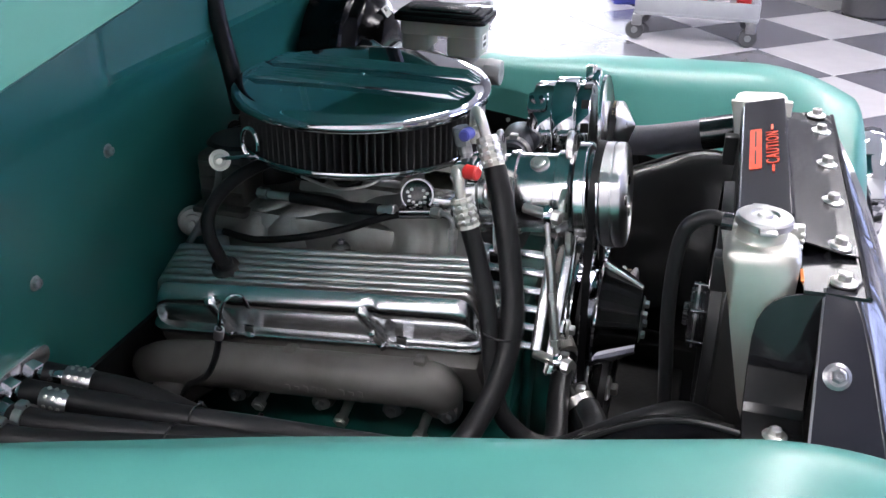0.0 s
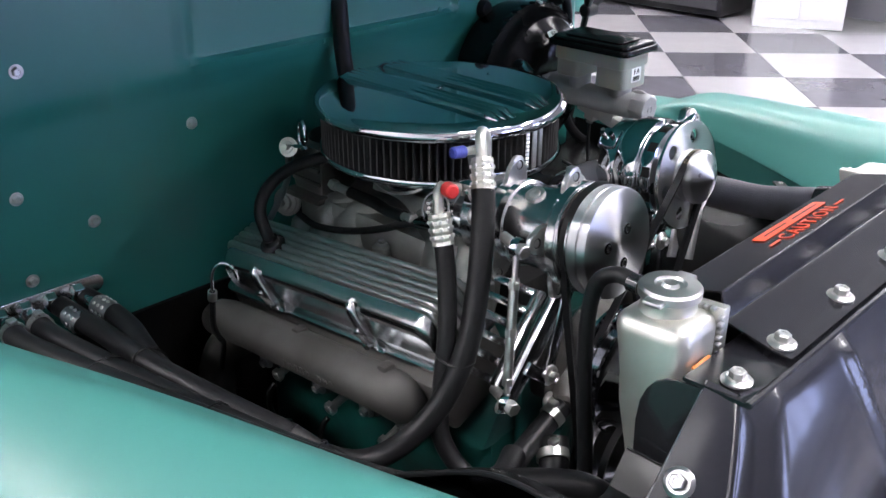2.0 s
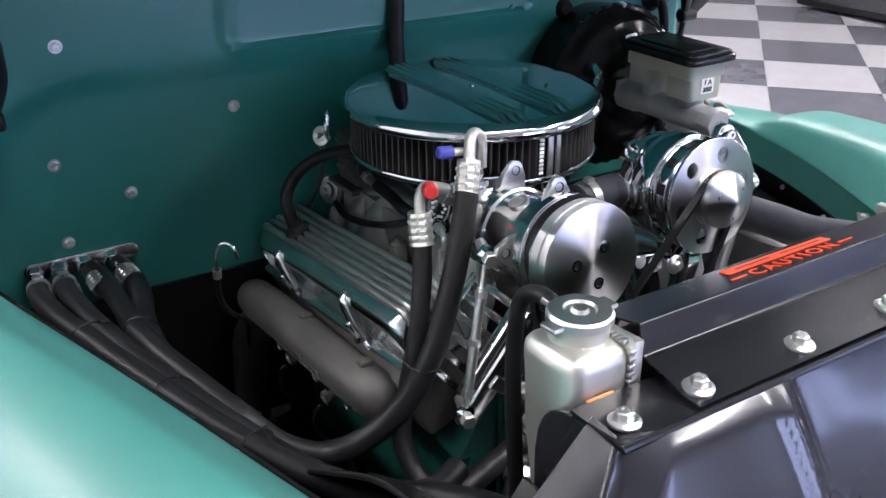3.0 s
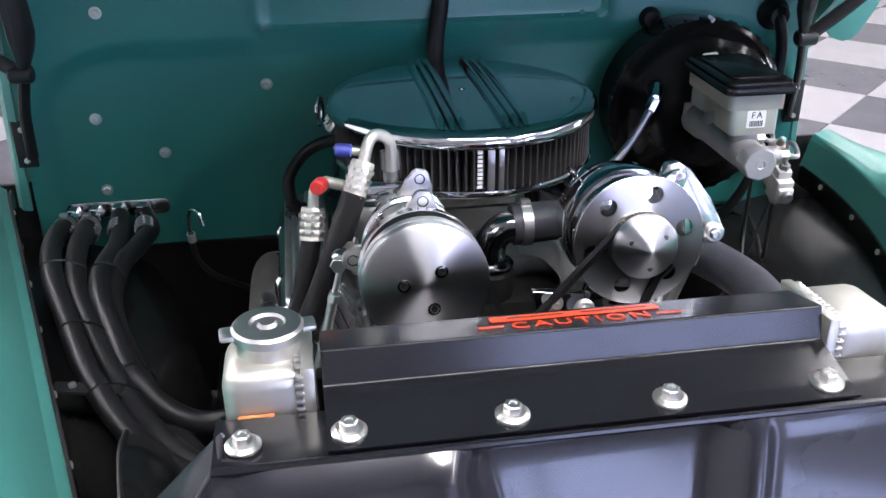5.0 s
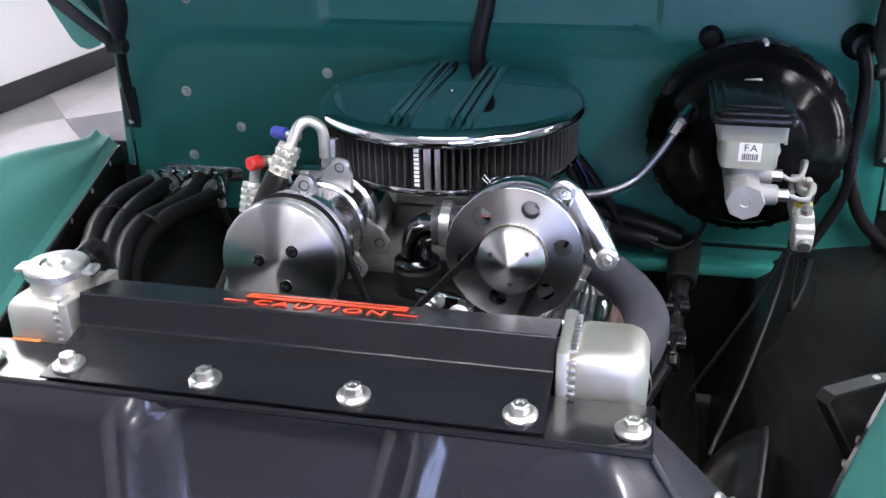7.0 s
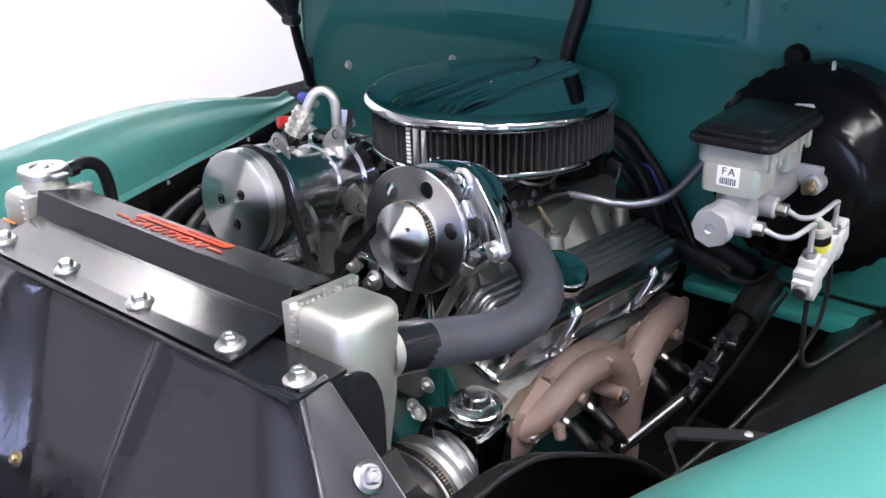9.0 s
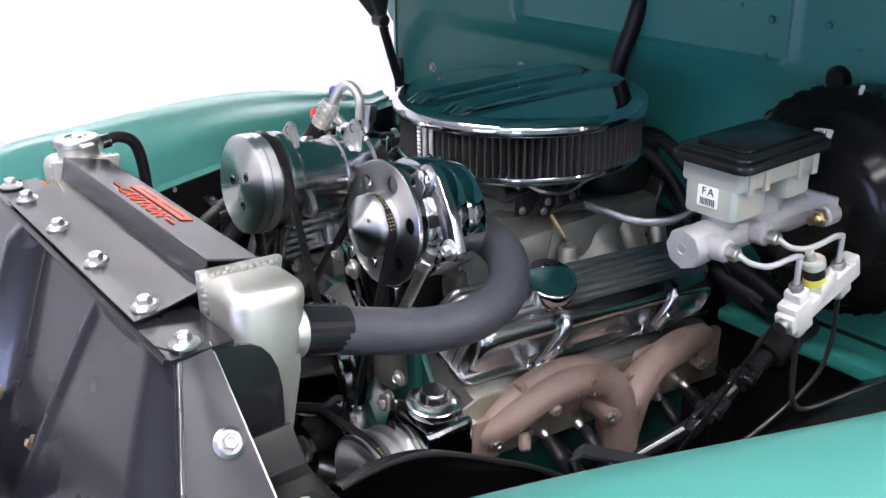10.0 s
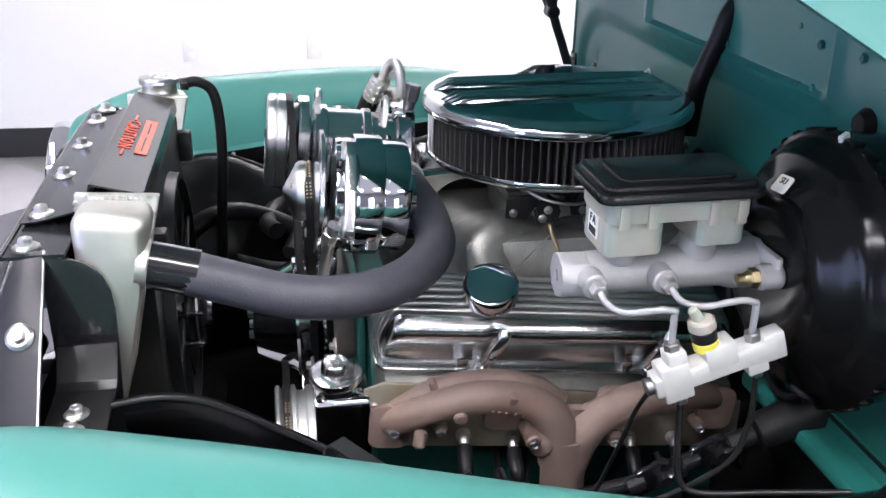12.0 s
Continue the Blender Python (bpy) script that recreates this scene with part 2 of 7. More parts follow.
def sheet(bm, f, us, vs, thick=0.0):
    """A curved sheet through f(u, v), with thickness along its normals."""
    pts = [[Vector(f(u, v)) for v in vs] for u in us]
    nu, nv = len(us), len(vs)

    def normal(i, j):
        a = pts[min(i + 1, nu - 1)][j] - pts[max(i - 1, 0)][j]
        b = pts[i][min(j + 1, nv - 1)] - pts[i][max(j - 1, 0)]
        c = a.cross(b)
        return c.normalized() if c.length > 1e-12 else Vector((0, 0, 1))

    top = [[bm.verts.new(pts[i][j]) for j in range(nv)] for i in range(nu)]
    layers = [top]
    if thick:
        layers.append([[bm.verts.new(pts[i][j] - thick * normal(i, j)) for j in range(nv)] for i in range(nu)])
    for k, g in enumerate(layers):
        for i in range(nu - 1):
            for j in range(nv - 1):
                q = (g[i][j], g[i + 1][j], g[i + 1][j + 1], g[i][j + 1])
                bm.faces.new(q if k == 0 else q[::-1])
    if thick:
        a, b = layers
        ring = [(i, 0) for i in range(nu)] + [(nu - 1, j) for j in range(1, nv)] + [(i, nv - 1) for i in range(nu - 2, -1, -1)] + [(0, j) for j in range(nv - 2, 0, -1)]
        for (i, j), (p, q) in zip(ring, ring[1:] + ring[:1]):
            bm.faces.new((a[i][j], b[i][j], b[p][q], a[p][q]))
    return bm


def span(a, b, n):
    return [a + (b - a) * k / (n - 1) for k in range(n)]


def rounded(w, h, r, n=4):
    out = []
    for cx, cy, a0 in ((w / 2 - r, h / 2 - r, 0), (-w / 2 + r, h / 2 - r, 90), (-w / 2 + r, -h / 2 + r, 180), (w / 2 - r, -h / 2 + r, 270)):
        for k in range(n + 1):
            a = radians(a0 + 90 * k / n)
            out.append((cx + r * math.cos(a), cy + r * math.sin(a)))
    return out


def step(e0, e1, x):
    t = min(1, max(0, (x - e0) / (e1 - e0)))
    return t * t * (3 - 2 * t)


BOLTS = {}


def bolt(parent, at, way, size=0.012, mat=None, washer=True, name="bolt"):
    """A hexagon bolt with a washer flange; all of one size share a mesh."""
    mat = mat or ZINC
    key = (size, mat.name, washer)
    if key not in BOLTS:
        b = bmesh.new()
        if washer:
            lathe(b, [(0, -0.001), (size * 0.95, -0.001), (size * 0.97, size * 0.10), (size * 0.72, size * 0.26), (0, size * 0.26)], (0, 0, 0), (0, 0, 1), 18)
        h0 = size * 0.26 if washer else -0.001
        lathe(b, [(0, h0), (size * 0.52, h0), (size * 0.52, h0 + size * 0.42), (size * 0.42, h0 + size * 0.5), (size * 0.26, h0 + size * 0.5), (size * 0.2, h0 + size * 0.42), (0, h0 + size * 0.42)], (0, 0, 0), (0, 0, 1), 6)
        BOLTS[key] = to_mesh("bolt", b, mat, 25)
    ob = new(name, BOLTS[key])
    attach(ob, parent)
    u, v, a = basis(way)
    ob.matrix_basis = Matrix.Translation(at) @ Matrix((u, v, a)).transposed().to_4x4()
    return ob


def letters(parent, text, at, ux, uy, height, mat, name="lettering", thick=0.0004, spread=1.0):
    cu = bpy.data.curves.new(name, "FONT")
    cu.body, cu.size, cu.extrude, cu.align_x, cu.align_y = text, height * 1.4, thick, "CENTER", "CENTER"
    cu.resolution_u = 3
    cu.space_character = spread
    tmp = bpy.data.objects.new(name, cu)
    scene.collection.objects.link(tmp)
    me = bpy.data.meshes.new_from_object(tmp)
    bpy.data.objects.remove(tmp)
    ux, uy = Vector(ux), Vector(uy)
    m = Matrix((ux, uy, ux.cross(uy))).transposed().to_4x4()
    me.transform(Matrix.Translation(at) @ m)
    me.materials.clear()
    me.materials.append(mat)
    return attach(new(name, me), parent)


# ---- the showroom ----
def wall_x(y):
    return -3.5 + 0.0678 * (y + 1.1)


ROOM_X, ROOM_Y0, ROOM_Y1, ROOM_H = 6.4, -4.6, 8.4, 3.3

b = bmesh.new()
prism(b, [(wall_x(ROOM_Y0) - 0.2, ROOM_Y0), (ROOM_X, ROOM_Y0), (ROOM_X, ROOM_Y1), (wall_x(ROOM_Y1) - 0.2, ROOM_Y1)], (0, 0, -0.2), (1, 0, 0), (0, 1, 0), 0.195)
floor = single("floor", b, GROUT, "checkered pale grey and dark glossy showroom floor", "floor", kind="structure")

b = bmesh.new()
prism(b, [(wall_x(ROOM_Y0) - 0.2, ROOM_Y0), (wall_x(ROOM_Y0), ROOM_Y0), (wall_x(ROOM_Y1), ROOM_Y1), (wall_x(ROOM_Y1) - 0.2, ROOM_Y1)], (0, 0, 0), (1, 0, 0), (0, 1, 0), ROOM_H)
wall_west = single("wall_west", b, WALL, "plain white painted showroom wall", "wall", kind="structure")
b = bmesh.new()
prism(b, [(wall_x(ROOM_Y0) + 0.002, ROOM_Y0), (wall_x(ROOM_Y0) + 0.014, ROOM_Y0), (wall_x(ROOM_Y1) + 0.014, ROOM_Y1), (wall_x(ROOM_Y1) + 0.002, ROOM_Y1)], (0, 0, 0), (1, 0, 0), (0, 1, 0), 0.14)
single("baseboard", b, BASE, "black vinyl base strip along white wall", "baseboard", kind="structure")

# unseen south wall, grey to cut fill; two windows with blue light behind them
WZ0, WZ1 = 0.5, 2.2
WINDOWS = ((0.8, 2.9), (4.7, 6.2))
b = bmesh.new()
edges = [-4.0] + [x for w in WINDOWS for x in w] + [8.4]
for x0, x1 in zip(edges[::2], edges[1::2]):
    box(b, ((x0 + x1) / 2, ROOM_Y0 - 0.1, ROOM_H / 2), (x1 - x0, 0.2, ROOM_H))
for x0, x1 in WINDOWS:
    box(b, ((x0 + x1) / 2, ROOM_Y0 - 0.1, WZ0 / 2), (x1 - x0, 0.2, WZ0))
    box(b, ((x0 + x1) / 2, ROOM_Y0 - 0.1, (ROOM_H + WZ1) / 2), (x1 - x0, 0.2, ROOM_H - WZ1))
single("wall_south", b, SOUTHWALL, "unseen grey showroom wall that cuts fill light, with two windows", "wall", kind="structure")
for k, (x0, x1) in enumerate(WINDOWS):
    b = bmesh.new()
    box(b, ((x0 + x1) / 2, ROOM_Y0 - 0.26, (WZ0 + WZ1) / 2), (x1 - x0 + 0.2, 0.02, WZ1 - WZ0 + 0.2))
    single("window_backdrop", b, BLUELIT, "blue evening light outside the window", "backdrop", kind="structure")
    t = thing("window_%d" % (k + 1), ((x0 + x1) / 2, ROOM_Y0 - 0.1, WZ0), "wide window with dark frame", "window", kind="structure")
    for x in (x0 + 0.03, (x0 * 2 + x1) / 3, (x0 + x1 * 2) / 3, x1 - 0.03):
        b = bmesh.new()
        box(b, (x, ROOM_Y0 - 0.1, (WZ0 + WZ1) / 2), (0.06, 0.08, WZ1 - WZ0 - 0.004), 0.004)
        part("window_frame", b, SATIN, t)
b = bmesh.new()
box(b, (2.4, ROOM_Y1 + 0.1, ROOM_H / 2), (12.6, 0.2, ROOM_H))
single("wall_north", b, WALL, "plain white painted showroom wall", "wall", kind="structure")
# the east wall has a wide bright doorway
DY0, DY1, DH = 0.85, 2.02, 2.3
b = bmesh.new()
box(b, (ROOM_X + 0.1, (ROOM_Y0 + DY0) / 2, ROOM_H / 2), (0.2, DY0 - ROOM_Y0, ROOM_H))
box(b, (ROOM_X + 0.1, (ROOM_Y1 + DY1) / 2, ROOM_H / 2), (0.2, ROOM_Y1 - DY1, ROOM_H))
box(b, (ROOM_X + 0.1, (DY0 + DY1) / 2, (ROOM_H + DH) / 2), (0.2, DY1 - DY0, ROOM_H - DH))
single("wall_east", b, GREYWALL, "charcoal painted showroom wall with a bright doorway", "wall", kind="structure")
b = bmesh.new()
box(b, (ROOM_X + 0.6, (DY0 + DY1) / 2, DH / 2), (0.02, DY1 - DY0 + 0.6, DH + 0.4))
single("backdrop", b, DAY, "bright daylight beyond the doorway", "backdrop", kind="structure")
# glowing strip added to give the narrow streak reflected in the floor
b = bmesh.new()
box(b, (ROOM_X + 0.56, 1.98, 1.2), (0.02, 0.19, 2.2))
single("backdrop_gap", b, STREAK, "added glowing strip beyond the doorway, for the floor streak", "backdrop", kind="structure")
b = bmesh.new()
box(b, (ROOM_X - 0.20, (DY0 + DY1) / 2, 0.02), (0.40, DY1 - DY0 + 0.1, 0.03), 0.005)
single("threshold", b, WOOD, "orange wooden threshold in front of the doorway", "threshold", kind="structure")
b = bmesh.new()
box(b, (2.4, (ROOM_Y0 + ROOM_Y1) / 2, ROOM_H + 0.1), (12.6, ROOM_Y1 - ROOM_Y0 + 0.4, 0.2))
single("ceiling", b, CEIL, "plain pale showroom ceiling", "ceiling", kind="structure")


def ceiling_light():
    t = thing("ceiling_light", (0, 0, 0), "white strip ceiling light with glowing diffuser", "ceiling light", "showroom ceiling lights")
    b = bmesh.new()
    box(b, (0, 0, -0.02), (0.34, 1.54, 0.04), 0.006)
    part("frame", b, WALL, t)
    b = bmesh.new()
    box(b, (0, 0, -0.042), (0.28, 1.46, 0.006), 0.002)
    part("diffuser", b, GLOW, t, "glowing white diffuser")
    return t


lamp = ceiling_light()
LAMPS = [(2.45, -2.15), (-2.75, 0.95), (-2.75, 2.9), (1.95, 0.9), (1.95, 2.9), (4.6, -1.0), (4.6, 2.5), (4.0, 5.2)]
lamp.matrix_basis = pose(*LAMPS[0], ROOM_H - 0.002)
for x, y in LAMPS[1:]:
    copy_thing(lamp, pose(x, y, ROOM_H - 0.002))
for x in (0.05, 1.70):
    copy_thing(lamp, pose(x, -0.95, ROOM_H - 0.002, 0, 0, 90))

# wall sockets
for y, z in ((0.466, 0.51), (-0.12, 0.505)):
    t = thing("wall_socket", (wall_x(y), y, z), "white plastic wall socket on the white wall", "wall socket", "sockets on the wall")
    b = bmesh.new()
    box(b, (wall_x(y) + 0.004, y, z), (0.008, 0.075, 0.115), 0.003)
    part("cover", b, LABEL, t)
    for dz in (0.025, -0.025):
        b = bmesh.new()
        box(b, (wall_x(y) + 0.009, y, z + dz), (0.003, 0.03, 0.026), 0.001)
        part("outlet", b, WALL, t)


# a grey utility cart with tins on its tray
def utility_cart():
    t = thing("utility_cart", (4.9, 0.30, 0), "grey plastic utility cart on swivel casters, loaded tray", "cart")
    x0, x1, y0, y1 = 4.72, 5.22, -0.04, 0.70
    for z, name in ((0.17, "lower_tray"), (0.62, "upper_tray")):
        b = bmesh.new()
        box(b, ((x0 + x1) / 2, (y0 + y1) / 2, z), (x1 - x0, y1 - y0, 0.03), 0.01)
        for dx in (x0 + 0.012, x1 - 0.012):
            box(b, (dx, (y0 + y1) / 2, z + 0.05), (0.024, y1 - y0, 0.09), 0.006)
        for dy in (y0 + 0.012, y1 - 0.012):
            box(b, ((x0 + x1) / 2, dy, z + 0.05), (x1 - x0 - 0.04, 0.024, 0.09), 0.006)
        part(name, b, GREYPL, t)
    for x in (x0 + 0.03, x1 - 0.03):
        for y in (y0 + 0.03, y1 - 0.03):
            b = bmesh.new()
            box(b, (x, y, 0.40), (0.045, 0.045, 0.50), 0.008)
            part("post", b, GREYPL, t)
            b = bmesh.new()
            lathe(b, [(0, -0.016), (0.05, -0.016), (0.057, -0.008), (0.057, 0.008), (0.05, 0.016), (0, 0.016)], (x, y + 0.02, 0.0575), (1, 0, 0), 24)
            w = part("caster", b, CASTER, t, "dark rubber caster wheel")
            b = bmesh.new()
            box(b, (x, y + 0.01, 0.12), (0.052, 0.06, 0.07), 0.01)
            lathe(b, [(0, -0.022), (0.02, -0.022), (0.02, 0.022), (0, 0.022)], (x, y + 0.02, 0.0575), (1, 0, 0), 16)
            part("fork", b, STEEL, w)
    return t


utility_cart()
b = bmesh.new()
for k, (dy, col) in enumerate(((0.06, 0), (0.19, 1), (0.32, 0), (0.46, 1), (0.60, 0))):
    t = thing("tin", (4.88, dy, 0.187), "small %s tin standing on the grey cart" % ("red" if col == 0 else "white"), "tin", "tins on the cart")
    b2 = bmesh.new()
    cyl(b2, (4.86 + 0.06 * (k % 2), dy, 0.187), (4.86 + 0.06 * (k % 2), dy, 0.30), 0.045, bevel=0.004)
    part("can", b2, RED if col == 0 else LABEL, t)
    b2 = bmesh.new()
    cyl(b2, (4.86 + 0.06 * (k % 2), dy, 0.30), (4.86 + 0.06 * (k % 2), dy, 0.315), 0.03, bevel=0.003)
    part("lid", b2, LABEL if col == 0 else material("green_lid", (0.05, 0.3, 0.12), 0.4), t)
b.free()
b = bmesh.new()
lathe(b, [(0, 0), (0.17, 0), (0.19, 0.02), (0.21, 0.5), (0.215, 0.51), (0.205, 0.51), (0.18, 0.03), (0, 0.03)], (5.95, -0.80, 0), (0, 0, 1), 36)
single("waste_bin", b, CASTER, "dark grey round waste bin on the floor", "bin")
b = bmesh.new()
box(b, (5.85, 0.88, 0.06), (0.34, 0.24, 0.12), 0.02, (0, 0, 20))
single("storage_tub", b, BLUE, "blue plastic tub on the floor", "tub")
# white cabinet set at an angle, with the wall of clutter beside it
t = thing("white_cabinet", (5.9, 2.8, 0), "white low cabinet standing on the checkered floor", "cabinet")
ca, sa = 0.305 / 0.63, -0.55 / 0.63
fx, fy = Vector((ca, sa, 0)), Vector((-sa, ca, 0))
o = Vector((5.56, 2.90, 0))
b = bmesh.new()
prism(b, [(0, 0.012), (0.62, 0.012), (0.62, 0.40), (0, 0.40)], o, fx, fy, 0.86, 0.006)
part("body", b, WALL, t)
for k in (0, 1):
    b = bmesh.new()
    prism(b, [(0.006 + 0.307 * k, 0.07), (0.301 + 0.307 * k, 0.07), (0.301 + 0.307 * k, 0.80), (0.006 + 0.307 * k, 0.80)], o + fy * 0.011, fx, (0, 0, 1), 0.014, 0.003)
    d = part("door", b, WALL, t)
    b = bmesh.new()
    q = o + fx * (0.27 + 0.07 * k) + fy * -0.02
    cyl(b, q + Vector((0, 0, 0.58)), q + Vector((0, 0, 0.70)), 0.006)
    part("handle", b, STEEL, d)
t = thing("tool_chest", (5.75, 4.0, 0), "dark tool chest standing by the wall", "chest")
b = bmesh.new()
box(b, (5.78, 3.75, 0.46), (0.5, 1.2, 0.86), 0.015)
part("body", b, SATIN, t)
for k in range(4):
    b = bmesh.new()
    box(b, (5.523, 3.75, 0.17 + 0.2 * k), (0.016, 1.14, 0.18), 0.004)
    d = part("drawer", b, CASTER, t)
    b = bmesh.new()
    box(b, (5.508, 3.75, 0.24 + 0.2 * k), (0.016, 0.9, 0.014), 0.003)
    part("handle", b, STEEL, d)


# ---- the truck's body ----
FY = 0.885  # the firewall's face


def firewall_face(x, z):
    """The pressed face: a recessed field with rounded top corners and a raised rectangular panel."""
    r = 0.12
    hx, top = 0.60, 1.100
    qx, qz = max(abs(x) - (hx - r), 0), max(z - (top - r), 0)
    d = math.hypot(qx, qz) - r
    y = FY - 0.010 * step(-0.010, 0.028, d)
    if z > 1.05:
        qx, qz = max(abs(x - 0.0115) - 0.2555, 0), max(1.152 - z, 0)
        e = math.hypot(qx, qz) - 0.020
        if abs(e) < 0.02:
            y -= 0.0060 * step(0.010, 0.0, abs(e))
        y += 0.002 * step(0.0, -0.012, e)
    return y


def firewall():
    t = thing("firewall", (0, FY, 0.72), "teal painted pressed steel firewall with bolts", "firewall")
    b = bmesh.new()
    xs = span(-0.635, 0.635, 150)
    zs = span(0.785, 1.34, 90)
    sheet(b, lambda x, z: (x, firewall_face(x, z), z), xs, zs, -0.003)
    part("panel", b, TEAL_SHADED, t)
    for s in (-1, 1):
        b = bmesh.new()
        prof = [(0.634, FY - 0.012), (0.646, FY - 0.008), (0.656, FY + 0.008), (0.659, FY + 0.05), (0.664, FY + 0.11), (0.672, FY + 0.16), (0.69, FY + 0.20)]
        sheet(b, lambda i, z: (s * (prof[i][0] + 0.03 * (1.1 - z)), prof[i][1], z), list(range(len(prof))), span(0.865, 1.34, 12), 0.004)
        part("cowl_side", b, TEAL, t)
    b = bmesh.new()
    sheet(b, lambda x, v: (x, FY - 0.012 + 0.5 * v, 1.34 + 0.05 * math.sin(v * 1.5)), span(-0.66, 0.66, 10), span(0, 1, 8), 0.004)
    part("cowl_top", b, TEAL, t)
    b = bmesh.new()
    sheet(b, lambda x, z: (x, FY - 0.003 + 0.004 * step(0.76, 0.7, z), z), span(0.22, 0.64, 12), span(0.725, 0.79, 5), -0.003)
    part("lower_panel", b, TEAL_SHADED, t)
    b = bmesh.new()
    box(b, (0.43, FY - 0.020, 0.752), (0.40, 0.04, 0.022), 0.006)
    part("ledge", b, TEAL_SHADED, t)
    for s in (-1, 1):
        b = bmesh.new()
        box(b, (s * 0.675, FY + 0.02, 0.67), (0.090, 0.012, 0.46), 0.003)
        part("side_closing", b, DARK, t, "black closing panel")
    b = bmesh.new()
    sheet(b, lambda x, v: (x, FY - 0.002 + 0.10 * v, 0.788 - 0.36 * v), span(-0.66, 0.66, 8), span(0, 1, 6), 0.006)
    part("toe_board", b, DARK, t, "black toe board")
    for x, z in ((-0.26, 1.048), (-0.428, 0.945), (-0.525, 1.006), (-0.526, 0.888), (-0.498, 1.17)):
        bolt(t, (x, firewall_face(x, z), z), (0, -1, 0), 0.0125)
    for x, z, s in ((0.25, 1.192, 0.011), (0.335, 1.194, 0.011), (0.213, 1.138, 0.006), (0.20, 1.205, 0.007), (0.025, 1.152, 0.009), (-0.02, 1.13, 0.006), (0.245, 1.142, 0.009), (0.38, 1.17, 0.008)):
        bolt(t, (x, firewall_face(x, z), z), (0, -1, 0), s, TEAL_SHADED)
    # rubber grommet and loom on the driver's side
    b = bmesh.new()
    lathe(b, [(0, 0.03), (0.016, 0.03), (0.02, 0.012), (0.027, 0.006), (0.027, 0), (0, 0)], (0.57, FY - 0.012, 1.128), (0, -1, 0), 24)
    part("grommet", b, RUBBER, t, "black rubber grommet")
    b = bmesh.new()
    lathe(b, [(0, 0.012), (0.012, 0.012), (0.018, 0.004), (0.018, 0), (0, 0)], (0.358, FY - 0.012, 1.129), (0, -1, 0), 20)
    part("grommet", b, RUBBER, t, "black rubber grommet")
    return t


firewall()


def lip_x(s, y):
    if s > 0:
        return 0.405 + 0.45 * y - 0.55 * max(0, y - 0.42) ** 2
    return 0.415 + 0.312 * y


def nose_drop(y):
    return 1.5 * max(0, 0.1 - y) ** 2 + 60 * max(0, -0.09 - y) ** 2


def edge_z(s, y):
    return (0.878 + 0.03 * y - 0.040 * step(0.24, -0.02, y) if s > 0 else 0.902 + 0.004 * y - 0.006 * step(0.42, 0.12, y) + 0.08 * max(0, y - 0.6) ** 2) - nose_drop(y)


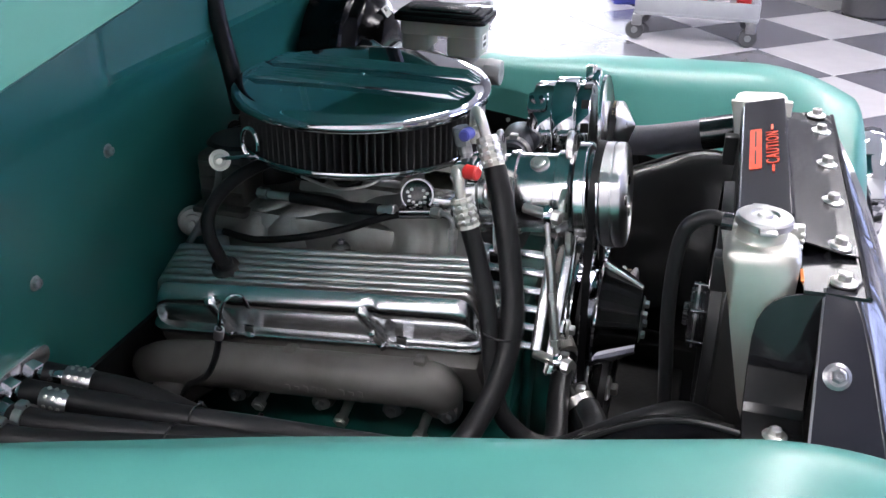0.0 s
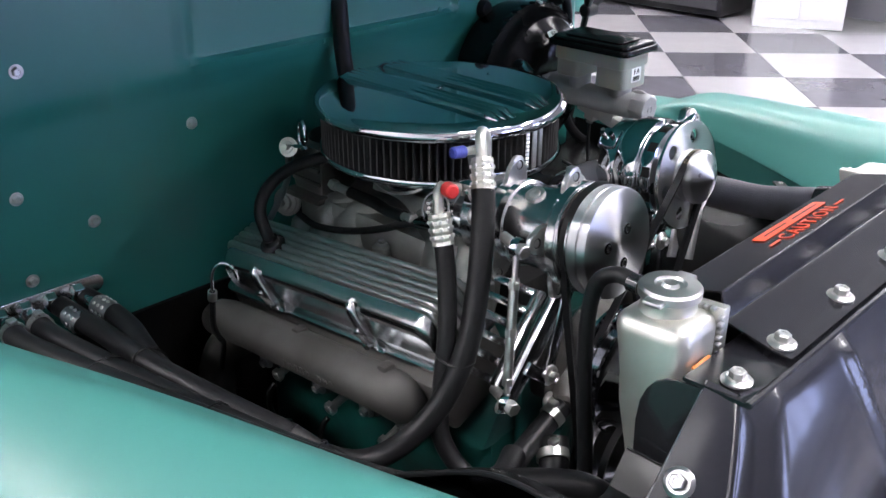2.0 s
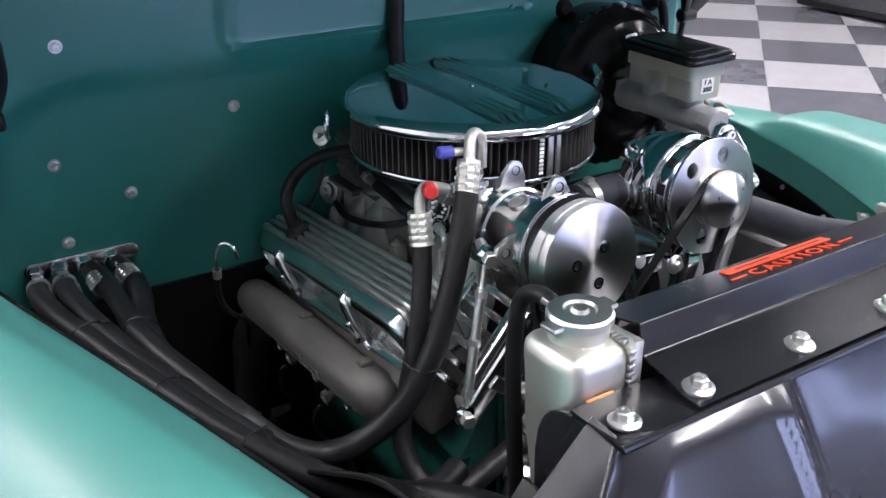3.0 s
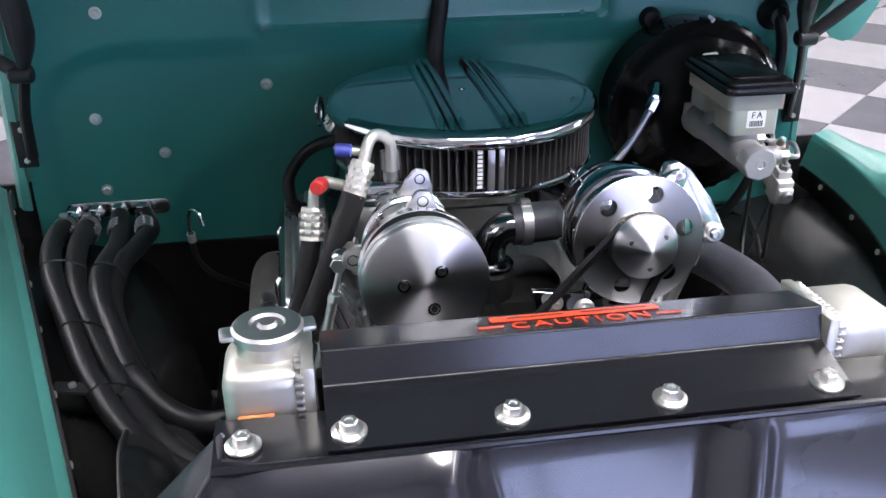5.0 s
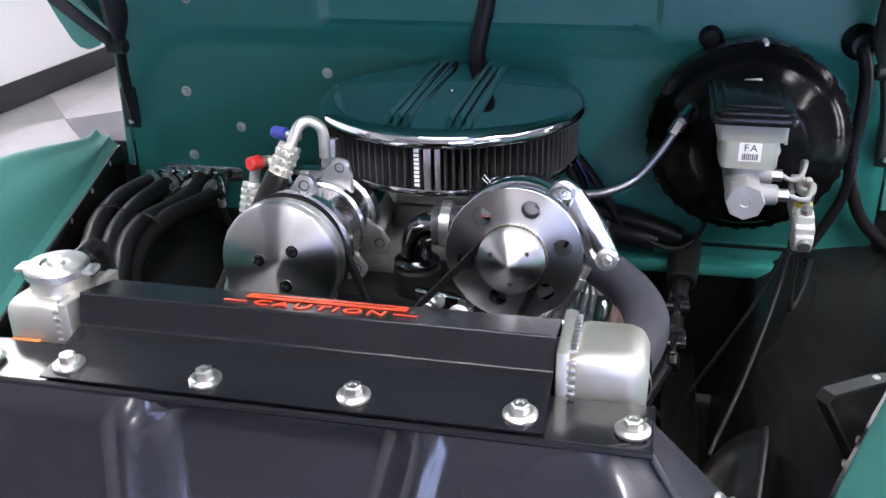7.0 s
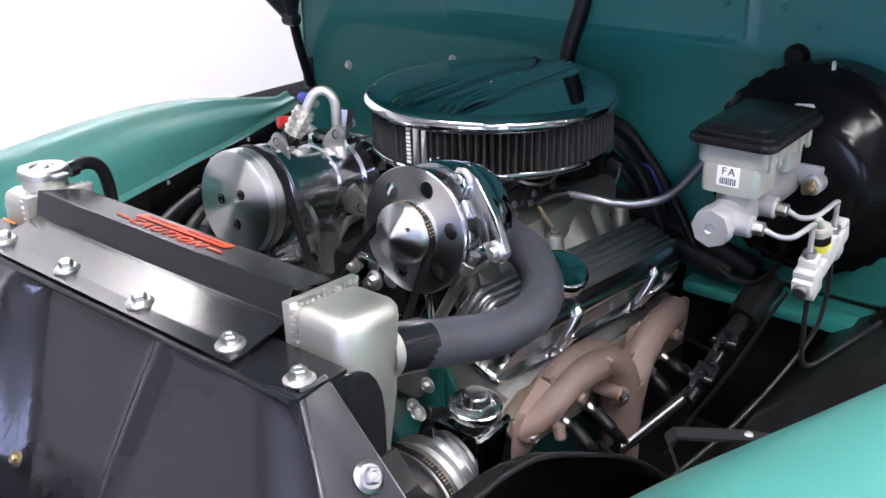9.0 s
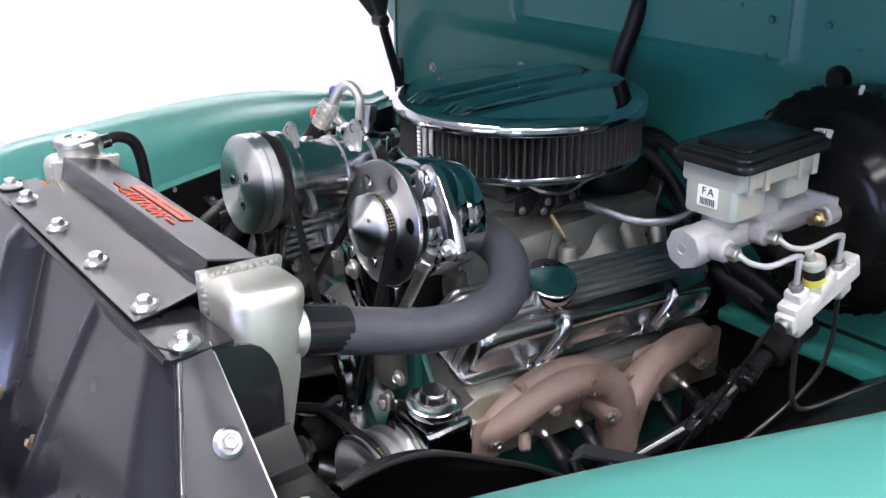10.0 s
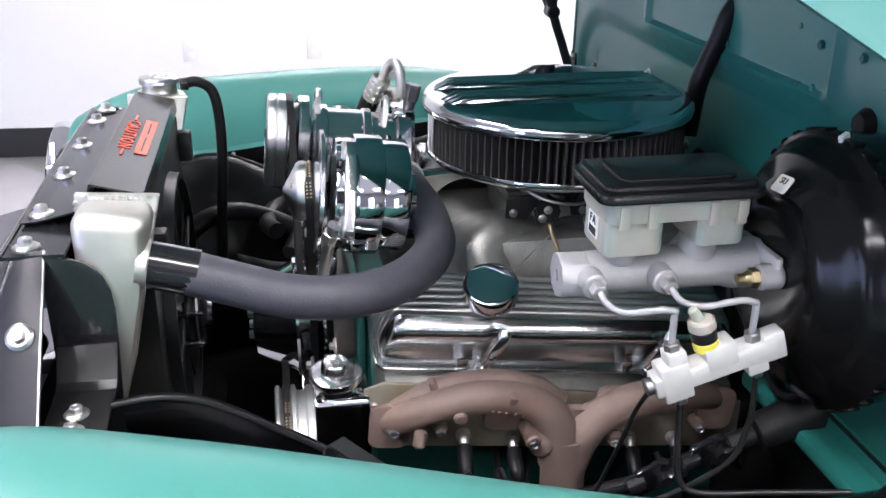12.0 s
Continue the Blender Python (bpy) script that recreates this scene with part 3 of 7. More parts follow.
def fender(s):
    t = thing("fender", (s * 0.7, 0.3, 0.5), "glossy teal truck fender beside the engine bay", "fender", "front fenders")

    def skin(y, k):
        x0, z0 = lip_x(s, y), edge_z(s, y)
        xc = max((0.56 + 0.25 * y if s > 0 else x0 + 0.085) * (1 - step(0.5, 0.88, y)) + (x0 + 0.012) * step(0.5, 0.88, y), x0 + 0.006)
        zc = max((1.0 - 0.10 * y - 0.09 * step(0.6, 0.88, y) if s > 0 else 1.0 - 0.02 * y - 0.27 * max(0, y - 0.35) ** 2) - nose_drop(y), z0 + 0.006)
        fall = (0 if s > 0 else 0.018 + 0.05 * max(0, y - 0.3)) + 1.2 * max(0, y - 0.68) ** 2
        # a folded edge close to the lip on the passenger side, an even ramp on the driver's
        if s > 0:
            inner = [(x0 + 0.36 * (xc - x0), z0 + 0.40 * (zc - z0)), (x0 + 0.78 * (xc - x0), z0 + 0.83 * (zc - z0))]
        else:
            k1 = min(0.038, 0.8 * (zc - z0)) * (1 - 0.6 * step(0.45, 0.80, y))
            inner = [(x0 + 0.74 * k1, z0 + k1), (x0 + 0.74 * k1 + 0.42 * (xc + 0.03 - x0 - 0.74 * k1), z0 + k1 + 0.52 * (zc - z0 - k1))]
        rows = [(x0, z0 - 0.006), (x0 + 0.003, z0)] + inner + [(xc + 0.030, zc), (xc + 0.11, zc - 0.010 - fall), (xc + 0.20, zc - 0.06 - 2 * fall), (xc + 0.28, zc - 0.17 - 2.5 * fall), (xc + 0.31, zc - 0.34), (xc + 0.31, zc - 0.62)]
        i = min(int(k), len(rows) - 2)
        f = k - i
        p = [Vector((*rows[max(0, min(len(rows) - 1, i + d))], 0)) for d in (-1, 0, 1, 2)]
        q = 0.5 * ((2 * p[1]) + (p[2] - p[0]) * f + (2 * p[0] - 5 * p[1] + 4 * p[2] - p[3]) * f * f + (3 * p[1] - p[0] - 3 * p[2] + p[3]) * f ** 3)
        return (s * q.x, y, max(q.y, 0.30 + 0.002 * k))

    b = bmesh.new()
    sheet(b, skin, span(-0.195, -0.085, 18) + span(-0.07, 0.884, 50), span(0, 9, 46), 0.003 * -s)
    part("skin", b, TEAL, t)
    b = bmesh.new()
    deep = 0.052 if s > 0 else 0.010
    sheet(b, lambda y, v: (s * (lip_x(s, y) + 0.001 - 0.014 * v), y, edge_z(s, y) - 0.004 - deep * v), span(-0.11, 0.884, 46), span(0, 1, 3), 0.003 * s)
    part("inner_lip", b, TEAL, t)
    # the black splash apron below the lip drops from the lip, then swells inboard over the wheel
    rows = [(-0.012, -deep), (-0.014, -deep - 0.020), (-0.010, -0.092), (-0.060, -0.102), (-0.120, -0.112), (-0.180, -0.130), (-0.225, -0.160), (-0.252, -0.205), (-0.266, -0.27), (-0.272, -0.38), (-0.275, -0.62)]

    def apron(y, i):
        dx, dz = rows[i]
        swell = (0.40 if s > 0 else 0.36) + 0.56 * step(0.22, 0.72, y)
        low = 0.075 * step(0.45, 0.05, y)
        return (s * (lip_x(s, min(y, 0.86)) - 0.004 + (dx * swell if i > 1 else dx)), y, edge_z(s, y) + dz - (low if i > 2 else 0))

    b = bmesh.new()
    sheet(b, apron, span(-0.11, 0.875, 40), list(range(len(rows))), 0.004 * s)
    part("splash_apron", b, APRON, t, "black inner splash panel", 60)
    for y in (0.30, 0.44, 0.562, 0.68, 0.80, 0.18):
        bolt(t, (s * (lip_x(s, y) - (0.017 if s > 0 else 0.014)), y, edge_z(s, y) - deep - (0.010 if s > 0 else 0.006)), (-s, 0, 0.2), 0.009, washer=False)
    # bent flat-bar brace from the lip to the apron
    if s > 0:
        bends = [(0.556, 0.354, 0.872), (0.538, 0.341, 0.876), (0.482, 0.297, 0.881), (0.4775, 0.2935, 0.876), (0.512, 0.286, 0.816), (0.516, 0.285, 0.796)]
        w = Vector((-0.62, 0.78, 0)) * 0.018
    else:
        x, z = lip_x(s, 0.31), edge_z(s, 0.31)
        bends = [(-x, 0.365, z - 0.046), (-x + 0.02, 0.365, z - 0.050), (-x + 0.070, 0.365, z - 0.058), (-x + 0.074, 0.365, z - 0.064), (-x + 0.056, 0.365, z - 0.14), (-x + 0.05, 0.365, z - 0.17)]
        w = Vector((0, 0.020, 0))
    b = bmesh.new()
    sheet(b, lambda i, v: tuple(Vector(bends[i]) + w * (v - 0.5)), list(range(len(bends))), span(0, 1, 3), 0.0035)
    part("brace", b, SATIN, t, "black bent steel brace")
    bolt(t, Vector(bends[1]) + Vector((0, 0, 0.002)), (0, 0, 1), 0.009, washer=False)
    bolt(t, Vector(bends[-1]) + Vector((-0.006 * s, 0, 0.008)), (-s, -0.3, 0.2), 0.009, washer=False)
    return t


fender(-1)
fender(1)


def headlight(s):
    t = thing("headlight", (s * 0.62, -0.14, 0.70), "round headlight with chrome ring in the fender", "headlight", "headlights")
    c = (s * 0.63, -0.150, 0.80 if s < 0 else 0.785)
    b = bmesh.new()
    lathe(b, [(0.092, -0.02), (0.104, -0.02), (0.108, 0.0), (0.104, 0.018), (0.094, 0.022), (0.088, 0.012)], c, (0, -1, 0.12), 48)
    part("ring", b, CHROME, t, "chrome headlight ring")
    b = bmesh.new()
    lathe(b, [(0.09, 0.004), (0.075, 0.018), (0.04, 0.03), (0, 0.034)], c, (0, -1, 0.12), 40)
    part("lens", b, GLASS, t, "clear glass lens")
    b = bmesh.new()
    lathe(b, [(0.09, 0.0), (0.07, -0.03), (0.03, -0.06), (0, -0.065)], c, (0, -1, 0.12), 32)
    part("reflector", b, CHROME, t)


headlight(-1)
headlight(1)


def hood():
    t = thing("hood", (0, 0.95, 1.09), "raised teal truck hood held by black hinges", "hood")

    def skin(q, a):
        w = 0.705 - 0.26 * q
        h = 0.31 - 0.06 * q
        ca, sa = math.cos(a), math.sin(a)
        x = w * math.copysign(abs(ca) ** 0.55, ca)
        up = h * abs(sa) ** 0.75
        return (x, 0.985 - 0.99 * q + 0.465 * up, 1.070 + 0.62 * q + 0.885 * up)

    b = bmesh.new()
    sheet(b, skin, span(0, 1.12, 24), span(0.0, math.pi, 41), 0.010)
    part("skin", b, TEAL, t)

    def inner(q, a):
        p = Vector(skin(q, a))
        m = Vector((0, 0.985 - 0.99 * q, 1.070 + 0.62 * q))
        return p + (m - p).normalized() * 0.016

    b = bmesh.new()
    sheet(b, inner, span(0.01, 1.11, 24), span(0.02, math.pi - 0.02, 41), 0.003)
    part("inner_panel", b, TEAL_SHADED, t)
    # rear corners that hang beside the hinges
    for s in (-1, 1):
        b = bmesh.new()
        prism(b, [(s * u, z) for u, z in ((0.690, 1.135), (0.698, 1.105), (0.712, 1.080), (0.730, 1.063), (0.750, 1.056), (0.768, 1.060), (0.782, 1.074), (0.800, 1.108), (0.860, 1.230), (0.700, 1.250))], (0, 0.953, 0), (1, 0, 0), (0, 0, 1), 0.010 * s, 0.002)
        part("corner", b, TEAL, t)
        # hinge: a curved arm from the firewall's edge and a link up to the hood
        b = bmesh.new()
        tube(b, [(s * 0.624, 0.868, 0.955), (s * 0.615, 0.84, 1.03), (s * 0.600, 0.815, 1.09), (s * 0.588, 0.80, 1.15), (s * 0.59, 0.79, 1.23)], lambda k: 0.0095 + 0.012 * step(0.55, 0.8, k), 10, 6, flat=0.7)
        part("hinge_arm", b, SATIN, t, "black hood hinge arm")
        b = bmesh.new()
        tube(b, [(s * 0.60, 0.81, 1.10), (s * 0.66, 0.80, 1.15), (s * 0.71, 0.78, 1.21), (s * 0.70, 0.72, 1.28)], 0.011, 8, 5, flat=0.5)
        part("hinge_link", b, SATIN, t)
        b = bmesh.new()
        cyl(b, (s * 0.584, 0.81, 1.10), (s * 0.618, 0.81, 1.10), 0.013, bevel=0.003)
        part("pivot", b, SATIN, t)
        b = bmesh.new()
        box(b, (s * 0.633, 0.872, 0.975), (0.03, 0.006, 0.075), 0.002)
        part("hinge_plate", b, SATIN, t)
        bolt(t, (s * 0.633, 0.868, 1.0), (0, -1, 0), 0.009, washer=False)
        bolt(t, (s * 0.633, 0.868, 0.95), (0, -1, 0), 0.009, washer=False)
    return t


hood()


# ---- radiator and front sheet metal ----
def nose_panel():
    t = thing("core_support", (0, -0.05, 0.6), "black painted steel core support with pressed nose panel", "core support")

    def skin(u, v):
        x = u * (0.290 + 0.185 * v)
        y = -0.020 - 0.135 * v ** 0.95
        z = 1.013 - 0.275 * v ** 1.05
        xc = 0.130 - 0.055 * v
        ins = step(xc, xc - 0.040, abs(x))
        lip = step(0.0, 0.06, v)
        y += 0.026 * ins * lip
        y -= 0.007 * lip * math.exp(-(((abs(x) - xc) / 0.010) ** 2))
        y += 0.05 * step(0.86, 1.0, abs(u)) * (0.25 + v)
        y += 0.006 * math.sin(9 * x + 2 * v) * lip
        return (x, y, z)

    b = bmesh.new()
    sheet(b, skin, span(-1, 1, 121), span(0, 1.6, 50), 0.003)
    part("nose_skin", b, NOSE, t)
    b = bmesh.new()
    sheet(b, lambda x, v: (x, -0.021 + 0.062 * v, 1.0135), span(-0.298, 0.298, 12), span(0, 1, 3), 0.004)
    tube(b, [(-0.298, -0.0215, 1.0125), (0, -0.0225, 1.0135), (0.298, -0.0215, 1.0125)], 0.0035, 8, 8)
    part("top_rail", b, COVER, t)
    for s in (-1, 1):
        # rail from the nose's corner down the side, crowned between its two edges
        def rail(v, k):
            x0, y0, z0 = skin(s, v)
            x1, y1, z1 = s * (0.291 + 0.83 * (1.013 - z0)), 0.020, z0 + 0.002 + 0.04 * v
            w = 0.0035 * math.sin(math.pi * k) * step(0, 0.12, v)
            return (x0 + (x1 - x0) * k + s * 0.75 * w, y0 + (y1 - y0) * k, z0 + (z1 - z0) * k + 0.62 * w)

        b = bmesh.new()
        sheet(b, rail, span(0.0, 1.0, 30), span(0, 1, 9), 0.003 * -s)
        part("side_rail", b, RAIL, t)
        b = bmesh.new()
        tube(b, [rail(v, 1.0) for v in span(0, 1.0, 7)], 0.0022, 8, 4)
        part("rail_edge", b, STEEL, t, "bare metal edge")
        b = bmesh.new()
        tube(b, [rail(v, 0.0) for v in span(0.01, 1.0, 7)], 0.0045, 10, 4)
        part("rolled_edge", b, NOSE, t)
        bolt(t, (s * 0.3555, 0.0016, 0.9525), (s * 0.75, -0.1, 0.62), 0.0145, STEEL)
        bolt(t, (-0.275 if s < 0 else 0.282, 0.002, 1.0165), (0, 0, 1), 0.0145)
        # upright gusset against the tank, and the bolted strap at the fender's edge
        b = bmesh.new()
        prism(b, [(0.016, 1.012), (0.030, 1.008), (0.045, 1.008), (0.057, 1.004), (0.067, 0.997), (0.075, 0.986), (0.081, 0.970), (0.083, 0.948), (0.082, 0.910), (0.076, 0.80), (0.072, 0.70), (0.016, 0.70)], (s * 0.296, 0, 0), (0, 1, 0), (0, 0, 1), 0.003 * s, 0.001)
        part("gusset", b, BLACK, t, "glossy black side gusset")
        b = bmesh.new()
        z0 = 0.876 if s > 0 else 0.882
        prism(b, [(0.308, 0.924), (0.312, 0.924), (0.334, 0.893), (0.345, 0.888), (0.440, 0.887), (0.440, 0.883), (0.343, 0.883), (0.331, 0.889)], (0, 0.082 if s > 0 else 0.022, z0 - 0.884), (s, 0, 0), (0, 0, 1), 0.060, 0.0008)
        part("strap", b, APRON, t, "black bolted steel strap")
        for x in ((0.388, 0.419) if s > 0 else (0.379, 0.407)):
            bolt(t, (s * x, 0.050, z0 + 0.0035), (0, 0, 1), 0.013)
    # latch plate low on the nose
    b = bmesh.new()
    prism(b, rounded(0.20, 0.15, 0.012), (0.01, -0.121, 0.785), (1, 0, 0), (0, -0.42, 0.905), 0.004, 0.001)
    part("latch_plate", b, BLACK, t)
    for x in (-0.055, 0.074):
        bolt(t, (x, -0.100, 0.847), (0, -0.9, 0.42), 0.009, BRASS)
    return t


nose_panel()


def radiator_cover():
    t = thing("radiator_cover", (0, 0.05, 1.018), "black folded sheet radiator cover with red caution decal", "radiator cover")
    folds = [(-0.018, 1.0185), (0.0, 1.0200), (0.0492, 1.0310), (0.0574, 1.0594), (0.1126, 1.0453), (0.1145, 1.028)]
    rows = [folds[0]]
    for p, q, r in zip(folds, folds[1:], folds[2:]):
        p, q, r = Vector(p), Vector(q), Vector(r)
        u, w = (p - q).normalized() * 0.0024, (r - q).normalized() * 0.0024
        rows += [q + u, q + u * 0.35, q + w * 0.35, q + w]
    rows.append(folds[-1])
    b = bmesh.new()
    sheet(b, lambda x, i: (x, rows[i][0], rows[i][1]), span(-0.212, 0.216, 30), list(range(len(rows))), 0.002)
    part("plate", b, COVER, t, angle=60)
    for x in (-0.195, -0.068, 0.061, 0.196):
        bolt(t, (x, 0.001, 1.0205), (0, -0.05, 1), 0.0145)
    up = Vector((0, 0.0540, -0.0143)).normalized()
    n = Vector((1, 0, 0)).cross(up)
    mid = Vector((0.008, 0.085, 1.0526)) + n * 0.0006
    letters(t, "CAUTION", mid - up * 0.0105, (1, 0, 0), up, 0.0165, ORANGE, "caution_lettering", spread=1.25)
    b = bmesh.new()
    prism(b, rounded(0.150, 0.015, 0.002, 2), mid + up * 0.011, (1, 0, 0), up, 0.0006)
    bar = part("decal_bar", b, ORANGE, t, "red-orange decal bar")
    for row, (w, x) in enumerate(((0.05, -0.035), (0.06, 0.035))):
        b = bmesh.new()
        prism(b, rounded(w, 0.0022, 0.0005, 1), mid + up * 0.011 + Vector((x, 0, 0)) + n * 0.0007, (1, 0, 0), up, 0.0004)
        part("bar_print", b, INK, bar)
    for x in (-0.078, 0.078):
        b = bmesh.new()
        prism(b, rounded(0.022, 0.003, 0.0005, 1), mid - up * 0.010 + Vector((x, 0, 0)), (1, 0, 0), up, 0.0006)
        part("decal_dash", b, ORANGE, t)
    return t


radiator_cover()


def radiator():
    t = thing("radiator", (0, 0.085, 0.62), "aluminium crossflow radiator with welded side tanks", "radiator")
    b = bmesh.new()
    box(b, (0, 0.085, 0.83), (0.424, 0.055, 0.38), 0.003)
    part("core", b, DARK, t, "dark finned core")
    prof = [(0.046, 1.050), (0.129, 1.044), (0.107, 0.957), (0.083, 0.851), (0.046, 0.72)]
    for s in (-1, 1):
        b = bmesh.new()
        prism(b, prof, (s * 0.224, 0, 0), (0, 1, 0), (0, 0, 1), 0.068 * s, 0.017, 5)
        k = part("side_tank", b, TANK, t, "bare welded aluminium tank")
        b = bmesh.new()
        prism(b, [(0.0435, 1.0525), (0.1315, 1.0465), (0.1095, 0.957), (0.0850, 0.850), (0.0435, 0.715)], (s * 0.218, 0, 0), (0, 1, 0), (0, 0, 1), 0.011 * s, 0.002)
        part("header_plate", b, TANK, k)
        b = bmesh.new()
        box(b, (0, 0, 0), (0.0075, 0.0050, 0.0042), 0.0014)
        bead = to_mesh("weld", b, ZINC)
        for z in span(0.905, 1.044, 20):
            attach(new("weld", bead), k).location = (s * 0.2305, 0.0450, z)
        for y in span(0.054, 0.122, 11):
            attach(new("weld", bead), k).location = (s * 0.2305, y, 1.0505 - 0.072 * (y - 0.046))
    c = (-0.253, 0.088, 0)
    b = bmesh.new()
    lathe(b, [(0.0285, 1.043), (0.0265, 1.047), (0.0258, 1.060), (0.0275, 1.063), (0.0275, 1.067), (0, 1.067)], c, (0, 0, 1), 32)
    part("filler_neck", b, TANK, t)
    b = bmesh.new()
    lathe(b, [(0.0278, 1.0605), (0.0295, 1.062), (0.0295, 1.0690), (0.0272, 1.0715), (0.0150, 1.0725), (0.0132, 1.0700), (0.0085, 1.0700), (0.0065, 1.0732), (0, 1.0732)], c, (0, 0, 1), 48)
    for a in (6, 186):
        d = Vector((math.cos(radians(a)), math.sin(radians(a)), 0))
        box(b, (c[0] + 0.0310 * d.x, c[1] + 0.0310 * d.y, 1.0655), (0.016, 0.019, 0.0055), 0.0025, (0, 0, a))
    part("pressure_cap", b, RIBBED, t, "bright metal pressure cap")
    b = bmesh.new()
    tube(b, [(-0.253, 0.118, 1.0585), (-0.253, 0.132, 1.0585)], 0.005, 10, 1)
    part("overflow_spout", b, TANK, t)
    b = bmesh.new()
    box(b, (-0.266, 0.040, 1.011), (0.029, 0.003, 0.009), 0.0008, (-35, 0, 0))
    part("tag", b, TAG, t, "orange paper tag")
    b = bmesh.new()
    lathe(b, [(0.0265, -0.006), (0.0265, 0.006), (0.0245, 0.008), (0.0225, 0.010), (0.0225, 0.05), (0.019, 0.05), (0.019, -0.006)], (0.2695, 0.112, 0.986), (0.02, 1, -0.2), 28)
    part("outlet_spout", b, TANK, t)
    return t


radiator()


def radiator_fan():
    t = thing("radiator_fan", (0, 0.13, 0.66), "black electric radiator fan in a shroud", "fan")
    b = bmesh.new()
    lathe(b, [(0.160, 0.0), (0.172, 0.0), (0.170, 0.014), (0.162, 0.014)], (0, 0.113, 0.82), (0, 1, 0), 48)
    part("shroud", b, SATIN, t)
    for a in (20, 160, 200, 340):
        b = bmesh.new()
        box(b, (0.098 * math.cos(radians(a)), 0.120, 0.82 + 0.098 * math.sin(radians(a))), (0.13, 0.006, 0.012), 0.002, (0, -a, 0))
        part("strut", b, SATIN, t)
    b = bmesh.new()
    lathe(b, [(0, 0), (0.044, 0), (0.046, 0.002), (0.046, 0.030), (0.043, 0.032), (0.043, 0.036), (0.046, 0.038), (0.046, 0.047), (0.041, 0.052), (0.018, 0.054), (0.016, 0.060), (0, 0.060)], (0.006, 0.096, 0.793), (0, 1, 0), 40)
    motor = part("motor", b, BLACK, t, "glossy black fan motor")
    b = bmesh.new()
    lathe(b, [(0.0455, 0), (0.0475, 0), (0.0475, 0.003), (0.0455, 0.003)], (0.006, 0.137, 0.793), (0, 1, 0), 40)
    part("motor_band", b, STEEL, motor, "bright steel band")
    for k in range(6):
        a = radians(25 + 60 * k)
        b = bmesh.new()
        cyl(b, (0.006 + 0.047 * math.cos(a), 0.100, 0.793 + 0.047 * math.sin(a)), (0.006 + 0.047 * math.cos(a), 0.146, 0.793 + 0.047 * math.sin(a)), 0.0035, None, 10)
        part("tie_screw", b, DARK_CHROME, motor)
    for k in range(7):
        b = bmesh.new()
        a = 2 * math.pi * k / 7
        prism(b, [(-0.016, 0.045), (0.016, 0.045), (0.034, 0.155), (-0.010, 0.155)], (0, 0.118, 0.80), (math.cos(a), 0.12, math.sin(a)), (-math.sin(a), 0, math.cos(a)), 0.003)
        part("blade", b, SATIN, t)
    for s in (-1, 1):
        b = bmesh.new()
        box(b, (s * 0.205, 0.122, 0.975), (0.024, 0.020, 0.045), 0.003)
        part("clip", b, SATIN, t)
    return t


radiator_fan()


# ---- chassis below the engine ----
t = thing("chassis_frame", (0, 0.6, 0.39), "black steel frame rails and crossmember", "frame")
# under tray and tall front crossmember are added to keep light out below
for name, c, s in (("rail", (-0.36, 0.6, 0.47), (0.06, 2.2, 0.12)), ("rail", (0.36, 0.6, 0.47), (0.06, 2.2, 0.12)), ("crossmember", (0, 0.22, 0.44), (0.66, 0.16, 0.10)), ("crossmember", (0, -0.10, 0.47), (0.8, 0.05, 0.30)), ("shade_tray", (0, 0.72, 0.40), (1.30, 0.62, 0.02))):
    b = bmesh.new()
    box(b, c, s, 0.006)
    part(name, b, DARK, t)
b = bmesh.new()
box(b, (0, 1.15, 0.55), (0.40, 0.60, 0.30), 0.08)
single("gearbox", b, DARK, "dark gearbox housing behind the engine", "gearbox")
# unseen panel added behind the firewall to darken the space under the truck
b = bmesh.new()
box(b, (0, 1.45, 0.72), (1.5, 0.06, 1.1), 0.02)
single("cab_light_block", b, DARK, "unseen dark cab front, added to block light from behind", "cab")
# wheels are out of view, added against light from the sides
for s in (-1, 1):
    t = thing("front_wheel", (s * 0.72, 0.18, 0), "black tyre on a steel wheel under the fender", "wheel", "front wheels")
    b = bmesh.new()
    lathe(b, [(0.20, -0.09), (0.30, -0.10), (0.345, -0.075), (0.35, 0), (0.345, 0.075), (0.30, 0.10), (0.20, 0.09)], (s * 0.74, 0.18, 0.35), (1, 0, 0), 48)
    part("tyre", b, CASTER, t)
    b = bmesh.new()
    lathe(b, [(0, 0.02), (0.10, 0.03), (0.19, 0.05), (0.205, 0.08), (0.205, -0.08), (0, -0.05)], (s * 0.74, 0.18, 0.35), (s, 0, 0), 36)
    part("rim", b, STEEL, t)


